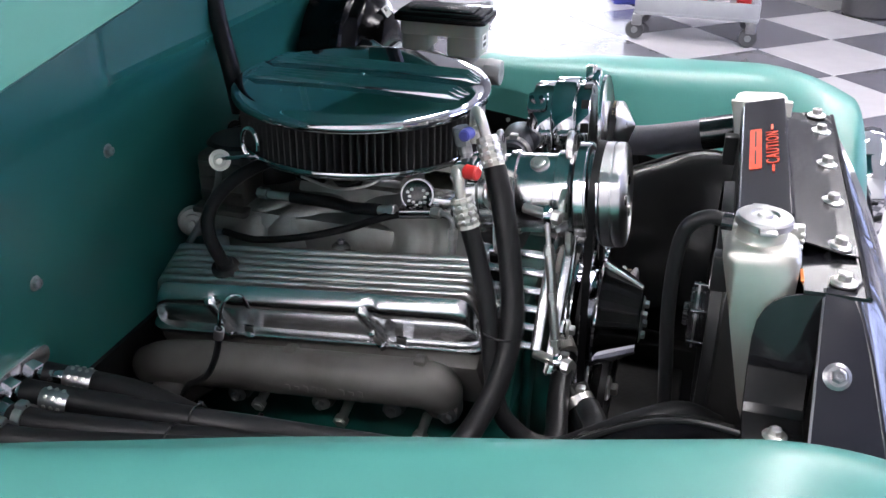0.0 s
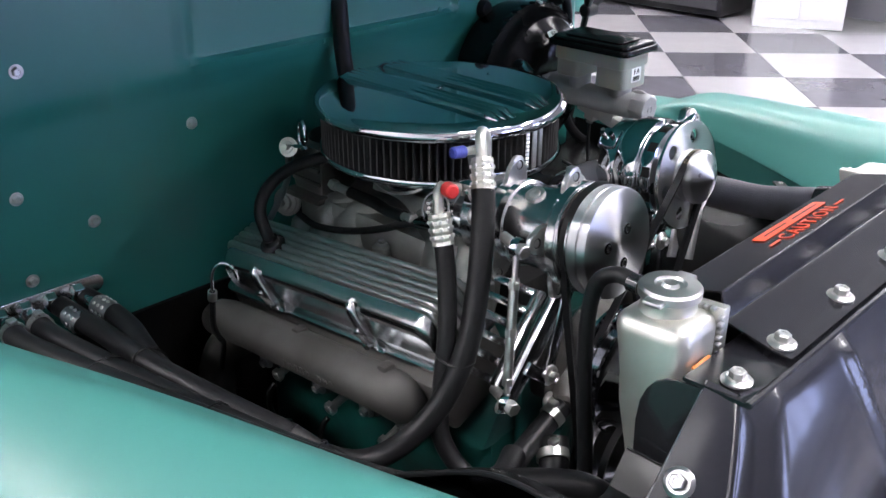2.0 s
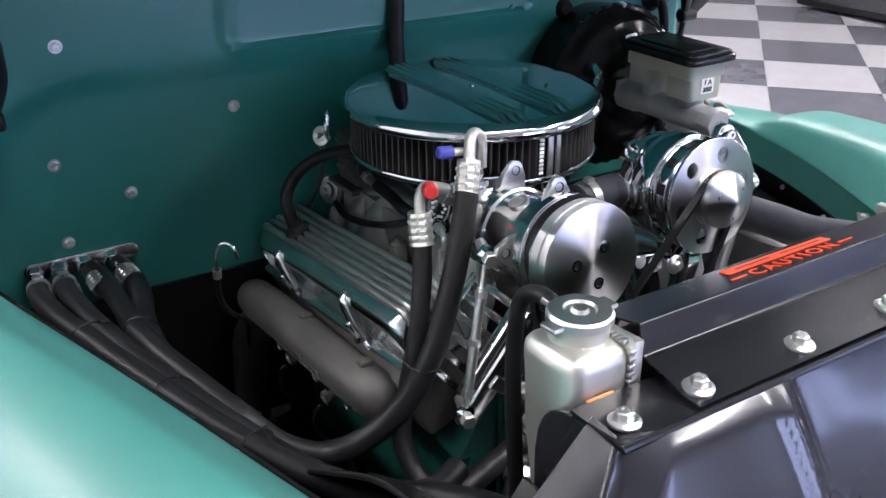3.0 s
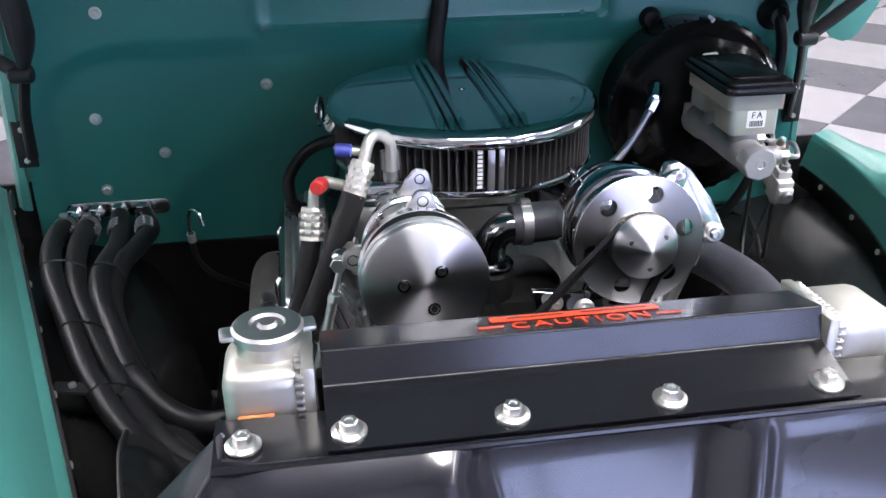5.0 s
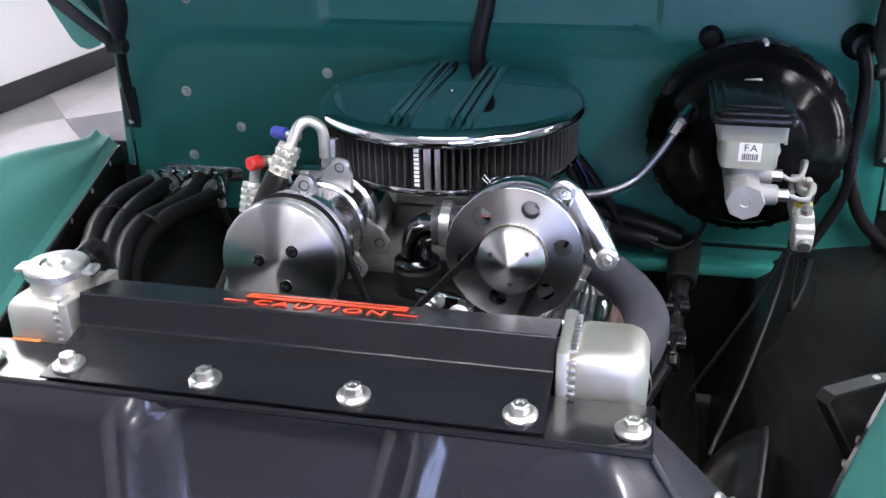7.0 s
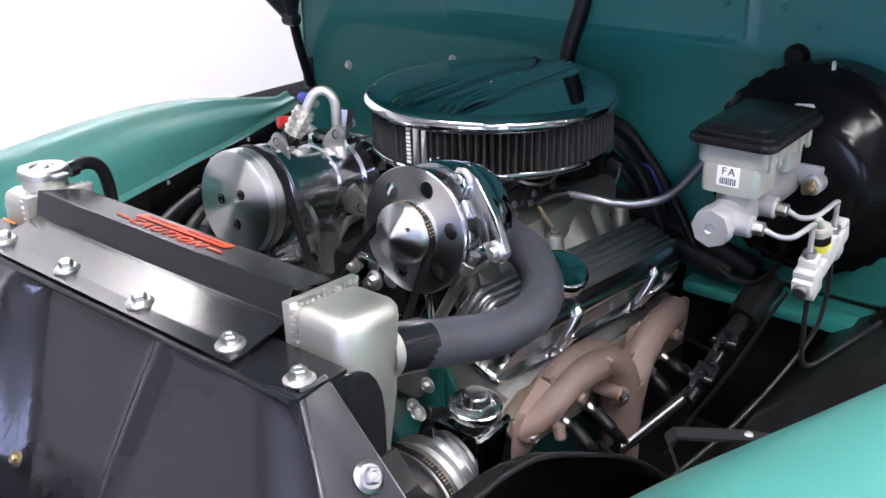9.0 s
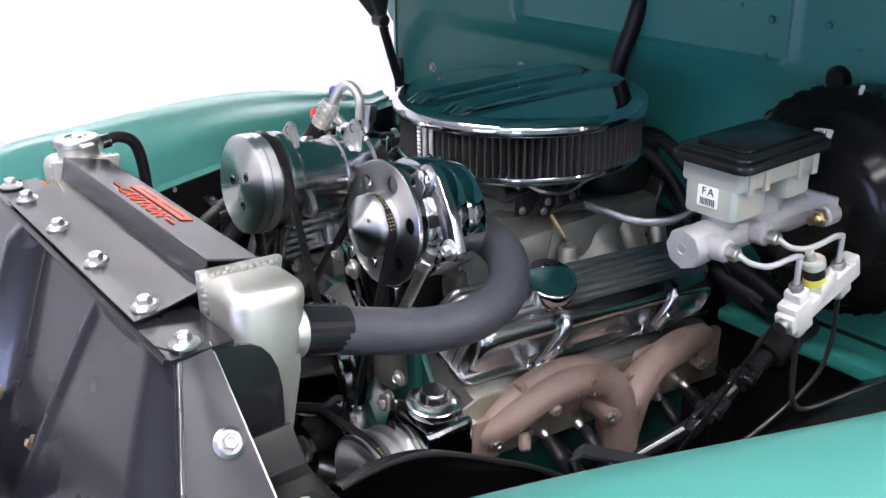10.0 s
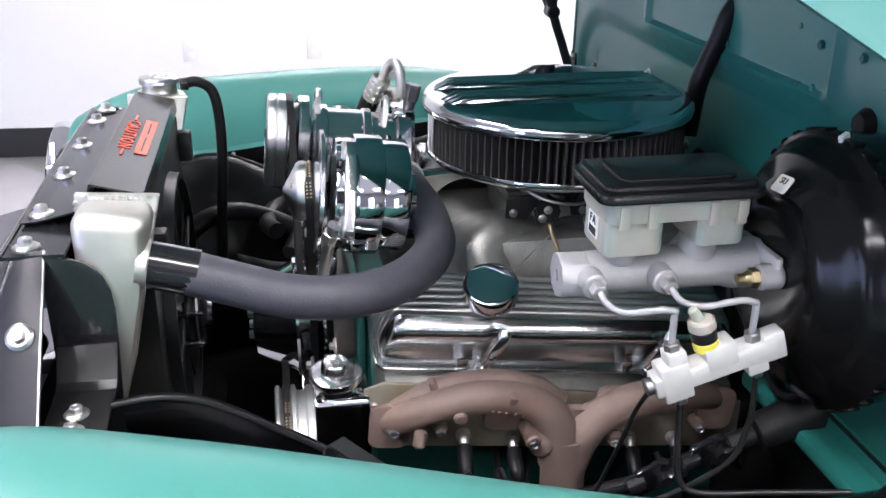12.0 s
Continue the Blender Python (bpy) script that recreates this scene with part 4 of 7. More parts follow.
# ---- engine ----
def engine_block():
    t = thing("engine_block", (0, 0.6, 0.40), "teal painted V8 engine block and heads", "engine")
    b = bmesh.new()
    box(b, (0, 0.61, 0.60), (0.36, 0.50, 0.26), 0.02)
    prism(b, [(-0.2, 0.70), (-0.12, 0.83), (0.12, 0.83), (0.2, 0.70)], (0, 0.86, 0), (1, 0, 0), (0, 0, 1), 0.50, 0.01)
    part("block", b, ENGINE_TEAL_SHADED, t)
    b = bmesh.new()
    box(b, (0, 0.62, 0.42), (0.26, 0.46, 0.14), 0.03)
    part("oil_pan", b, ENGINE_TEAL_SHADED, t)
    for s, y in ((-1, 0.624), (1, 0.603)):
        b = bmesh.new()
        o = Vector((s * (0.170 if s < 0 else 0.158), y, 0.741 + (0.035 if s < 0 else 0)))
        box(b, o, (0.125, 0.475, 0.085), 0.008, (-6.3, s * 24, 0))
        part("cylinder_head", b, CAST if s > 0 else IRON, t)
    b = bmesh.new()
    box(b, (0, 0.352, 0.72), (0.28, 0.012, 0.26), 0.004)
    lathe(b, [(0, 0.03), (0.10, 0.03), (0.115, 0), (0, 0)], (0, 0.346, 0.66), (0, -1, 0), 40)
    part("timing_cover", b, ENGINE_TEAL_SHADED, t)
    # water pump and its neck
    b = bmesh.new()
    cyl(b, (0, 0.345, 0.80), (0, 0.30, 0.80), 0.07, 0.055, 32, 0.006)
    cyl(b, (-0.06, 0.335, 0.785), (-0.112, 0.300, 0.764), 0.021, 0.016, 24, 0.004)
    box(b, (-0.10, 0.335, 0.82), (0.05, 0.03, 0.11), 0.01)
    box(b, (0.10, 0.335, 0.82), (0.05, 0.03, 0.11), 0.01)
    part("water_pump", b, IRON, t, "dark cast water pump")
    for x, z in ((-0.10, 0.87), (0.10, 0.87), (0.12, 0.76), (-0.12, 0.77), (0.145, 0.80)):
        bolt(t, (x, 0.318, z), (0, -1, 0), 0.011)
    return t


engine_block()


def water_pulley():
    t = thing("water_pump_pulley", (0, 0.25, 0.78), "chrome water pump pulley with deep dished front", "pulley")
    b = bmesh.new()
    lathe(b, [(0, 0.003), (0.022, 0.003), (0.044, 0.0), (0.052, 0.003), (0.078, 0.052), (0.084, 0.058), (0.087, 0.058), (0.087, 0.062), (0.070, 0.069), (0.087, 0.076), (0.087, 0.080), (0.070, 0.087), (0.087, 0.094), (0.087, 0.098), (0.05, 0.098), (0, 0.098)], (0, 0.212, 0.775), (0, 1, 0), 56)
    part("sheave", b, CHROME, t)
    for k in range(4):
        a = math.pi / 4 + k * math.pi / 2
        bolt(t, (0.023 * math.cos(a), 0.214, 0.775 + 0.023 * math.sin(a)), (0, -1, 0), 0.013)


water_pulley()
t = thing("crank_pulley", (0, 0.28, 0.56), "chrome crankshaft pulley low on the engine", "pulley")
b = bmesh.new()
lathe(b, [(0, 0.0), (0.04, 0.0), (0.06, 0.02), (0.088, 0.024), (0.088, 0.028), (0.072, 0.036), (0.088, 0.044), (0.088, 0.05), (0.072, 0.058), (0.088, 0.066), (0.088, 0.07), (0.05, 0.07), (0, 0.07)], (0, 0.25, 0.645), (0, 1, 0), 56)
part("sheave", b, POLISHED, t)
bolt(t, (0, 0.25, 0.645), (0, -1, 0), 0.02)


def belt(name, circles, y, label, width=0.010, thick=0.007, printed=None):
    """A v-belt round circles (x, z, r), given in order around the loop, as the outline of their hull."""
    pts = []
    for x, z, r in circles:
        pts += [(x + r * math.cos(a), z + r * math.sin(a)) for a in span(0, 2 * math.pi, 49)[:-1]]
    pts = sorted(set((round(p, 6), round(q, 6)) for p, q in pts))

    def half(seq):
        out = []
        for p in seq:
            while len(out) > 1 and (out[-1][0] - out[-2][0]) * (p[1] - out[-2][1]) - (out[-1][1] - out[-2][1]) * (p[0] - out[-2][0]) <= 0:
                out.pop()
            out.append(p)
        return out

    hull = half(pts)[:-1] + half(pts[::-1])[:-1]
    cx, cz = sum(p[0] for p in hull) / len(hull), sum(p[1] for p in hull) / len(hull)
    b = bmesh.new()
    n = len(hull)
    rings = []
    for i in range(n):
        a, c = Vector(hull[i - 1]), Vector(hull[(i + 1) % n])
        d = (c - a).normalized()
        out = Vector((d.y, -d.x))
        p = Vector(hull[i])
        q = p - out * thick
        rings.append([b.verts.new((p.x, y - width / 2, p.y)), b.verts.new((p.x, y + width / 2, p.y)), b.verts.new((q.x, y + width * 0.3, q.y)), b.verts.new((q.x, y - width * 0.3, q.y))])
    for i in range(n):
        p, q = rings[i], rings[(i + 1) % n]
        for k in range(4):
            b.faces.new((p[k], p[(k + 1) % 4], q[(k + 1) % 4], q[k]))
    t = thing(name, (cx, y, min(p[1] for p in hull)), label, "belt", "engine belts")
    part("band", b, RUBBER, t)
    if printed:
        px, pz, r, a0, a1 = printed
        n = int(radians(a1 - a0) * r / 0.0042)
        for k in range(n):
            if k % 6 == 5:
                continue
            a = a0 + (a1 - a0) * k / n
            for j in (-1, 1):
                b = bmesh.new()
                box(b, (px + (r + 0.0002) * math.cos(radians(a)), y + 0.0022 * j, pz + (r + 0.0002) * math.sin(radians(a))), (0.0008, 0.0020, 0.0016 + 0.0006 * (k % 2)), 0, (0, -a, 0))
                part("printing", b, GOLDTXT, t)
    return t


belt("compressor_belt", [(-0.100, 1.012, 0.062), (0, 0.645, 0.086), (0, 0.775, 0.05)], 0.281, "black v-belt round the compressor pulley")
belt("alternator_belt", [(0.145, 1.012, 0.0375), (0, 0.775, 0.085)], 0.293, "black v-belt from alternator to water pump", printed=(0.145, 1.012, 0.0375, 10, 140))
belt("steering_belt", [(0.178, 0.684, 0.068), (0, 0.645, 0.086)], 0.252, "black v-belt round the steering pump pulley", printed=(0.178, 0.684, 0.068, 0, 80))


def valve_cover(s, y0, y1, ox, oz, lean):
    """A finned polished cover; across runs out and down the bank, high is its normal."""
    t = thing("valve_cover", (s * 0.2, (y0 + y1) / 2, oz), "finned polished aluminium valve cover on the cylinder head", "valve cover", "valve covers")
    ang = radians(lean)
    across = Vector((s * math.cos(ang), 0, -math.sin(ang)))
    high = Vector((s * math.sin(ang), 0, math.cos(ang)))
    o = Vector((s * ox, 0, oz))

    def at(a, h, y):
        p = o + across * a + high * h
        return (p.x, y, p.z - 0.11 * (y - 0.6))

    # flange
    b = bmesh.new()
    out = rounded(0.118, y1 - y0, 0.018)
    mid = (y0 + y1) / 2
    prism(b, out, Vector(at(-0.059, 0, mid)), across, Vector((0, s, -0.11 * s)), 0.008, 0.002)
    part("flange", b, POLISHED, t)
    # body: a recessed wall under a rolled bead, a flat top, and steep rounded ends
    pockets = [y0 + f * (y1 - y0) for f in (0.31, 0.76)]
    prof = [(-0.012, 0.004), (-0.017, 0.010), (-0.0195, 0.020), (-0.0205, 0.034), (-0.0190, 0.042), (-0.0140, 0.047), (-0.0105, 0.052), (-0.0090, 0.058), (-0.0105, 0.064), (-0.0150, 0.070), (-0.0215, 0.0745), (-0.029, 0.0775), (-0.034, 0.079), (-0.062, 0.079), (-0.090, 0.079), (-0.099, 0.075), (-0.104, 0.064), (-0.106, 0.004)]

    def end(y, inset):
        e = min(1, max(0, (min(y - y0, y1 - y) - inset) / 0.024))
        return math.sqrt(1 - (1 - e) ** 2)

    def body(y, i):
        a, h = prof[i]
        k = end(y, 0.010)
        # the bead gives way to a scooped pocket at each hold-down
        scoop = max(step(0.013, 0.004, abs(y - q)) for q in pockets) * step(0.078, 0.070, h) * step(0.012, 0.03, h)
        a -= 0.003 * scoop * (1 if i < 11 else 0)
        return at(-0.056 + (a + 0.056) * (0.90 + 0.10 * k), 0.004 + (h - 0.004) * (0.04 + 0.96 * k), y)

    ys = [y0 + 0.010 + 0.0015 * q * q / 2 for q in range(7)] + span(y0 + 0.042, y1 - 0.042, 90) + [y1 - 0.010 - 0.0015 * q * q / 2 for q in range(6, -1, -1)]
    b = bmesh.new()
    sheet(b, body, ys, list(range(len(prof))), 0.0)
    part("body", b, POLISHED, t, angle=50)
    # rounded fins that run the length of the top and curl over its ends
    for k in range(6):
        a = -0.0345 - 0.0112 * k
        b = bmesh.new()

        def fin(y, i):
            w, h = [(-0.0046, -0.004), (-0.0043, 0.0040), (-0.0032, 0.0062), (0, 0.0070), (0.0032, 0.0062), (0.0043, 0.0040), (0.0046, -0.004)][i]
            return at(a + w, 0.006 + (0.073 + h) * (0.03 + 0.97 * end(y, 0.008)), y)

        ys2 = [y0 + 0.008 + 0.0015 * q * q / 2 for q in range(7)] + span(y0 + 0.042, y1 - 0.042, 12) + [y1 - 0.008 - 0.0015 * q * q / 2 for q in range(6, -1, -1)]
        sheet(b, fin, ys2, list(range(7)), 0.0)
        part("fin", b, RIBBED, t, angle=60)
    # stout tubular posts from the bead down to the flange, each with a stud and a clamp tab at its foot
    for y in pockets:
        b = bmesh.new()
        tube(b, [at(-0.018, 0.062, y + 0.012), at(-0.0125, 0.058, y + 0.009), at(-0.0085, 0.046, y + 0.003), at(-0.0060, 0.028, y - 0.006), at(-0.0045, 0.010, y - 0.014)], lambda k: 0.0095 - 0.0015 * k, 18, 5)
        post = part("post", b, POLISHED, t, "polished tubular post")
        b = bmesh.new()
        cyl(b, at(0.000, 0.006, y - 0.016), at(0.0015, 0.034, y - 0.005), 0.0046, 0.0042, 14, 0.001)
        cyl(b, at(0.000, 0.007, y - 0.0155), at(0.0006, 0.014, y - 0.0128), 0.0074, None, 6)
        lathe(b, [(0, 0), (0.0058, 0.0005), (0.0062, 0.003), (0.0045, 0.006), (0, 0.007)], at(0.0015, 0.032, y - 0.006), Vector(at(0.0015, 0.034, y - 0.005)) - Vector(at(0, 0.006, y - 0.016)), 14)
        part("hold_down", b, CHROME, post, "chrome hold-down stud")
        b = bmesh.new()
        box(b, at(-0.004, 0.0155, y - 0.040), (0.0035, 0.014, 0.016), 0.001, (0, s * (lean - 12), 0))
        box(b, at(-0.001, 0.0090, y - 0.040), (0.010, 0.014, 0.003), 0.001, (0, s * lean, 0))
        part("clamp_tab", b, CHROME, t, "bright clamp tab")
    return t, at


cover_p, at_p = valve_cover(-1, 0.386, 0.868, 0.244, 0.803, 22)
cover_d, at_d = valve_cover(1, 0.360, 0.842, 0.222, 0.774, 24)
# breather grommet and filler cap
b = bmesh.new()
lathe(b, [(0.0, -0.004), (0.018, -0.004), (0.019, 0.004), (0.012, 0.008), (0.011, 0.016), (0, 0.016)], at_p(-0.052, 0.084, 0.750), (-0.38, -0.1, 0.92), 24)
t = single("breather_grommet", b, RUBBER, "black rubber grommet in the ribbed valve cover", "grommet")
t = thing("oil_filler_cap", at_d(-0.055, 0.090, 0.506), "round chrome oil filler cap on the valve cover", "cap")
b = bmesh.new()
c = Vector(at_d(-0.052, 0.091, 0.506))
lathe(b, [(0.0, 0), (0.0325, 0), (0.0345, 0.003), (0.0345, 0.021), (0.0338, 0.0232), (0.0318, 0.0246), (0.028, 0.0250), (0.015, 0.0253), (0, 0.0254)], c, (0.42, -0.1, 0.9), 48)
part("cap", b, CHROME, t)


def exhaust_p():
    t = thing("exhaust_manifold", (-0.28, 0.6, 0.72), "grey cast iron log exhaust manifold", "exhaust manifold", "exhaust manifolds")

    def mid(y, dx=0.0, dz=0.0):
        return (-0.277 + dx, y, 0.795 - 0.105 * (y - 0.45) + dz)

    b = bmesh.new()
    tube(b, [mid(0.440, 0.030, -0.046), mid(0.439, 0.016, -0.020), mid(0.453, 0.004, -0.004), mid(0.49), mid(0.57), mid(0.66), mid(0.76), mid(0.83, 0.004, -0.006), mid(0.868, 0.016, -0.022)], lambda k: 0.0255 + 0.0055 * step(0, 0.18, k) - 0.004 * step(0.8, 1, k), 20, 8)
    part("log", b, IRON, t)
    for y in (0.445, 0.545, 0.665, 0.785):
        b = bmesh.new()
        tube(b, [mid(y, 0.004, -0.012), mid(y, 0.024, -0.028), mid(y, 0.062, -0.036)], 0.023, 14, 4)
        part("runner", b, IRON, t)
    # bolt ears below the log, their bolts, and cast lugs on top
    for y in (0.425, 0.500, 0.600, 0.725, 0.830):
        b = bmesh.new()
        box(b, mid(y, 0.020, -0.046), (0.030, 0.028, 0.030), 0.008)
        part("bolt_ear", b, IRON, t)
        bolt(t, mid(y, 0.003, -0.048), (-1, -0.1, -0.2), 0.013, STEEL)
    for y in (0.462, 0.640):
        b = bmesh.new()
        box(b, mid(y, 0.006, 0.028), (0.020, 0.016, 0.014), 0.004)
        part("cast_lug", b, IRON, t)
    for y in (0.46, 0.57, 0.69, 0.81):
        b = bmesh.new()
        cyl(b, (-0.246, y, 0.722), (-0.285, y, 0.710), 0.007, 0.006, 12)
        cyl(b, (-0.275, y, 0.713), (-0.283, y, 0.711), 0.0105, None, 6)
        part("spark_plug", b, ZINC, t)
    b = bmesh.new()
    tube(b, [mid(0.78, 0.01, -0.02), mid(0.82, -0.004, -0.05), (-0.285, 0.85, 0.64), (-0.28, 0.88, 0.5)], 0.030, 16, 6)
    part("outlet", b, IRON, t)
    for k in range(9):
        if k == 3:
            continue
        b = bmesh.new()
        box(b, mid(0.530 + 0.0125 * k, -0.0305, -0.004), (0.0026, 0.0075, 0.009 - 0.003 * (k % 3 == 1)), 0.0008)
        part("cast_mark", b, IRON, t)


exhaust_p()


def exhaust_d():
    t = thing("exhaust_manifold", (0.28, 0.6, 0.60), "rust-brown cast iron exhaust manifold with centre outlet", "exhaust manifold", "exhaust manifolds")
    b = bmesh.new()
    tube(b, [(0.240, 0.374, 0.742), (0.256, 0.392, 0.754), (0.264, 0.420, 0.768), (0.266, 0.458, 0.778), (0.267, 0.500, 0.779), (0.267, 0.540, 0.769), (0.267, 0.570, 0.748), (0.267, 0.586, 0.715), (0.267, 0.590, 0.675)], lambda k: 0.0185 + 0.002 * step(0.1, 0.5, k) + 0.008 * step(0.55, 0.95, k), 22, 8)
    lathe(b, [(0, -0.008), (0.013, -0.006), (0.0165, 0), (0.014, 0.008), (0.0085, 0.012), (0, 0.013)], (0.280, 0.560, 0.712), (0.8, -0.2, -0.1), 20)
    box(b, (0.281, 0.520, 0.783), (0.016, 0.012, 0.016), 0.004, (-12, 20, 0))
    cyl(b, (0.277, 0.410, 0.748), (0.286, 0.404, 0.728), 0.0085, 0.0075, 14, 0.003)
    cyl(b, (0.272, 0.457, 0.767), (0.288, 0.456, 0.763), 0.0090, 0.0085, 18, 0.002)
    part("front_arm", b, RUST, t)
    b = bmesh.new()
    tube(b, [(0.240, 0.378, 0.752), (0.242, 0.405, 0.768), (0.244, 0.435, 0.782), (0.244, 0.475, 0.788), (0.244, 0.520, 0.785), (0.245, 0.560, 0.772), (0.252, 0.590, 0.750)], 0.0155, 18, 8)
    box(b, (0.250, 0.428, 0.793), (0.016, 0.010, 0.016), 0.003, (20, 0, 0))
    part("upper_runner", b, RUST, t)
    b = bmesh.new()
    tube(b, [(0.226, 0.812, 0.722), (0.244, 0.790, 0.738), (0.257, 0.760, 0.750), (0.264, 0.722, 0.757), (0.267, 0.682, 0.754), (0.268, 0.645, 0.740), (0.268, 0.615, 0.715), (0.267, 0.597, 0.672)], lambda k: 0.0195 + 0.003 * step(0.2, 0.5, k) + 0.005 * step(0.65, 0.95, k), 22, 8)
    cyl(b, (0.268, 0.657, 0.712), (0.274, 0.657, 0.706), 0.0105, 0.0095, 16, 0.002)
    part("rear_arm", b, RUST, t)
    # web where the two arms meet, and the outlet that falls below them
    b = bmesh.new()
    prism(b, [(0.556, 0.762), (0.585, 0.752), (0.604, 0.748), (0.624, 0.750), (0.650, 0.757), (0.630, 0.715), (0.600, 0.690), (0.575, 0.712)], (0.272, 0, 0), (0, 1, 0), (0, 0, 1), -0.014, 0.004)
    part("web", b, RUST, t)
    b = bmesh.new()
    tube(b, [(0.266, 0.593, 0.715), (0.267, 0.594, 0.690), (0.267, 0.594, 0.645), (0.266, 0.594, 0.56)], lambda k: 0.0305 - 0.002 * step(0, 0.5, k), 24, 6)
    part("outlet", b, RUST, t)
    for y, z in ((0.374, 0.738), (0.52, 0.748), (0.665, 0.735), (0.805, 0.718)):
        b = bmesh.new()
        prism(b, rounded(0.052, 0.060, 0.014), (0.242, y, z), (0, 1, -0.11), (0, 0.11, 1), 0.010, 0.003)
        part("port_flange", b, RUST, t)
    b = bmesh.new()
    prism(b, [(0.345, 0.788), (0.343, 0.722), (0.349, 0.710), (0.362, 0.706), (0.518, 0.688), (0.845, 0.650), (0.845, 0.720), (0.62, 0.758), (0.37, 0.796)], (0.236, 0, 0), (0, 1, 0), (0, 0, 1), 0.005, 0.0015)
    part("gasket_plate", b, GASKET, t, "pale stained steel gasket plate")
    for x, y, z, size, mat in ((0.242, 0.356, 0.766, 0.0115, ZINC), (0.262, 0.378, 0.738, 0.0145, STEEL), (0.258, 0.437, 0.729, 0.0125, STEEL), (0.291, 0.548, 0.722, 0.0145, STEEL), (0.279, 0.657, 0.704, 0.0125, STEEL), (0.262, 0.780, 0.700, 0.0125, STEEL)):
        if x > 0.25:
            b = bmesh.new()
            cyl(b, (0.241, y, z + 0.003), (x, y, z), size * 0.78, size * 0.70, 16, 0.002)
            part("boss", b, RUST, t)
        bolt(t, (x, y, z), (1, -0.12, -0.15), size, mat, washer=False)
    for y, z in ((0.468, 0.712), (0.532, 0.700), (0.690, 0.682), (0.752, 0.676)):
        b = bmesh.new()
        lathe(b, [(0.0095, -0.004), (0.0095, 0.004), (0.0070, 0.006), (0.0060, 0.014), (0.0042, 0.016), (0.0042, 0.026), (0, 0.026)], (0.244, y, z), (1, -0.1, -0.35), 16)
        part("spark_plug", b, ZINC, t, "bright spark plug")
        b = bmesh.new()
        tube(b, [(0.262, y - 0.002, z - 0.006), (0.276, y - 0.004, z - 0.012), (0.290, y - 0.004, z - 0.024), (0.296, y, z - 0.045), (0.292, y + 0.01, z - 0.09)], lambda k: 0.0095 - 0.0045 * step(0.45, 0.65, k), 14, 5)
        part("plug_boot", b, RUBBER, t, "black rubber plug boot")
    for k in range(7):
        b = bmesh.new()
        box(b, (0.2835, 0.487 + 0.0082 * k + (0.005 if k > 3 else 0), 0.770 - 0.0024 * k), (0.0024, 0.0045, 0.008), 0.001, (0, 28, 0))
        part("cast_mark", b, RUST, t)


exhaust_d()


def intake():
    t = thing("intake_manifold", (0, 0.62, 0.85), "cast aluminium intake manifold under the air cleaner", "intake manifold")
    b = bmesh.new()
    box(b, (0, 0.655, 0.885), (0.23, 0.37, 0.07), 0.02)
    box(b, (0, 0.64, 0.93), (0.13, 0.16, 0.05), 0.015)
    part("plenum", b, CAST, t)
    # black here puts the shade under the filter into the casting's colour
    b = bmesh.new()
    box(b, (0, 0.435, 0.868), (0.20, 0.08, 0.06), 0.018)
    part("front_crossover", b, DARK, t, "front water crossover darkened for shade")
    for s in (-1, 1):
        for y, w in ((0.497, 0.150), (0.745, 0.150)):
            rows = [(0.055, 0.938), (0.082, 0.935), (0.104, 0.922), (0.122, 0.900), (0.136, 0.872), (0.150, 0.84)] if s > 0 else [(0.055, 0.946), (0.082, 0.944), (0.104, 0.932), (0.122, 0.910), (0.136, 0.880), (0.150, 0.848)]

            def duct(k, v):
                i = min(int(k), 4)
                x = rows[i][0] + (rows[i + 1][0] - rows[i][0]) * (k - i)
                z = rows[i][1] + (rows[i + 1][1] - rows[i][1]) * (k - i)
                e = abs(v) ** 3.5
                groove = 0.006 * math.exp(-((v / 0.13) ** 2)) * step(0.5, 2.5, k)
                yy = 0.63 + (y - 0.63) * (0.55 + 0.45 * step(0, 3, k)) + v * w / 2
                return (s * (x - 0.030 * e * step(1, 4, k) - groove), yy, z - 0.030 * e - groove - 0.08 * (yy - 0.6))

            b = bmesh.new()
            sheet(b, duct, span(0, 5, 26), span(-1, 1, 25), 0.0)
            part("runner", b, CAST, t, "cast twin runner", 60)
        for y in (0.425, 0.625, 0.815):
            b = bmesh.new()
            cyl(b, (s * 0.132, y, 0.84), (s * 0.128, y, 0.895 - 0.08 * (y - 0.6)), 0.017, 0.013, 16, 0.003)
            part("bolt_boss", b, CAST, t)
            bolt(t, (s * 0.128, y, 0.895 - 0.08 * (y - 0.6)), (0, 0, 1), 0.010, STEEL)
    b = bmesh.new()
    cyl(b, (0.005, 0.428, 0.89), (0.005, 0.428, 0.931), 0.030, bevel=0.005)
    part("outlet_base", b, DARK, t)
    return t


intake()


def water_elbow():
    t = thing("thermostat_elbow", (0.005, 0.428, 0.93), "chrome thermostat elbow on the intake manifold", "elbow")
    b = bmesh.new()
    tube(b, [(0.005, 0.428, 0.932), (0.005, 0.428, 0.955), (0.010, 0.427, 0.972), (0.024, 0.424, 0.984), (0.05, 0.420, 0.986)], 0.0195, 22, 6)
    lathe(b, [(0, 0), (0.027, 0), (0.029, 0.003), (0.029, 0.007), (0.025, 0.010), (0, 0.010)], (0.005, 0.428, 0.930), (0, 0, 1), 32)
    # plain chrome elbow, darkened by colour instead of by what it mirrors
    part("pipe", b, DARK_CHROME, t)


water_elbow()


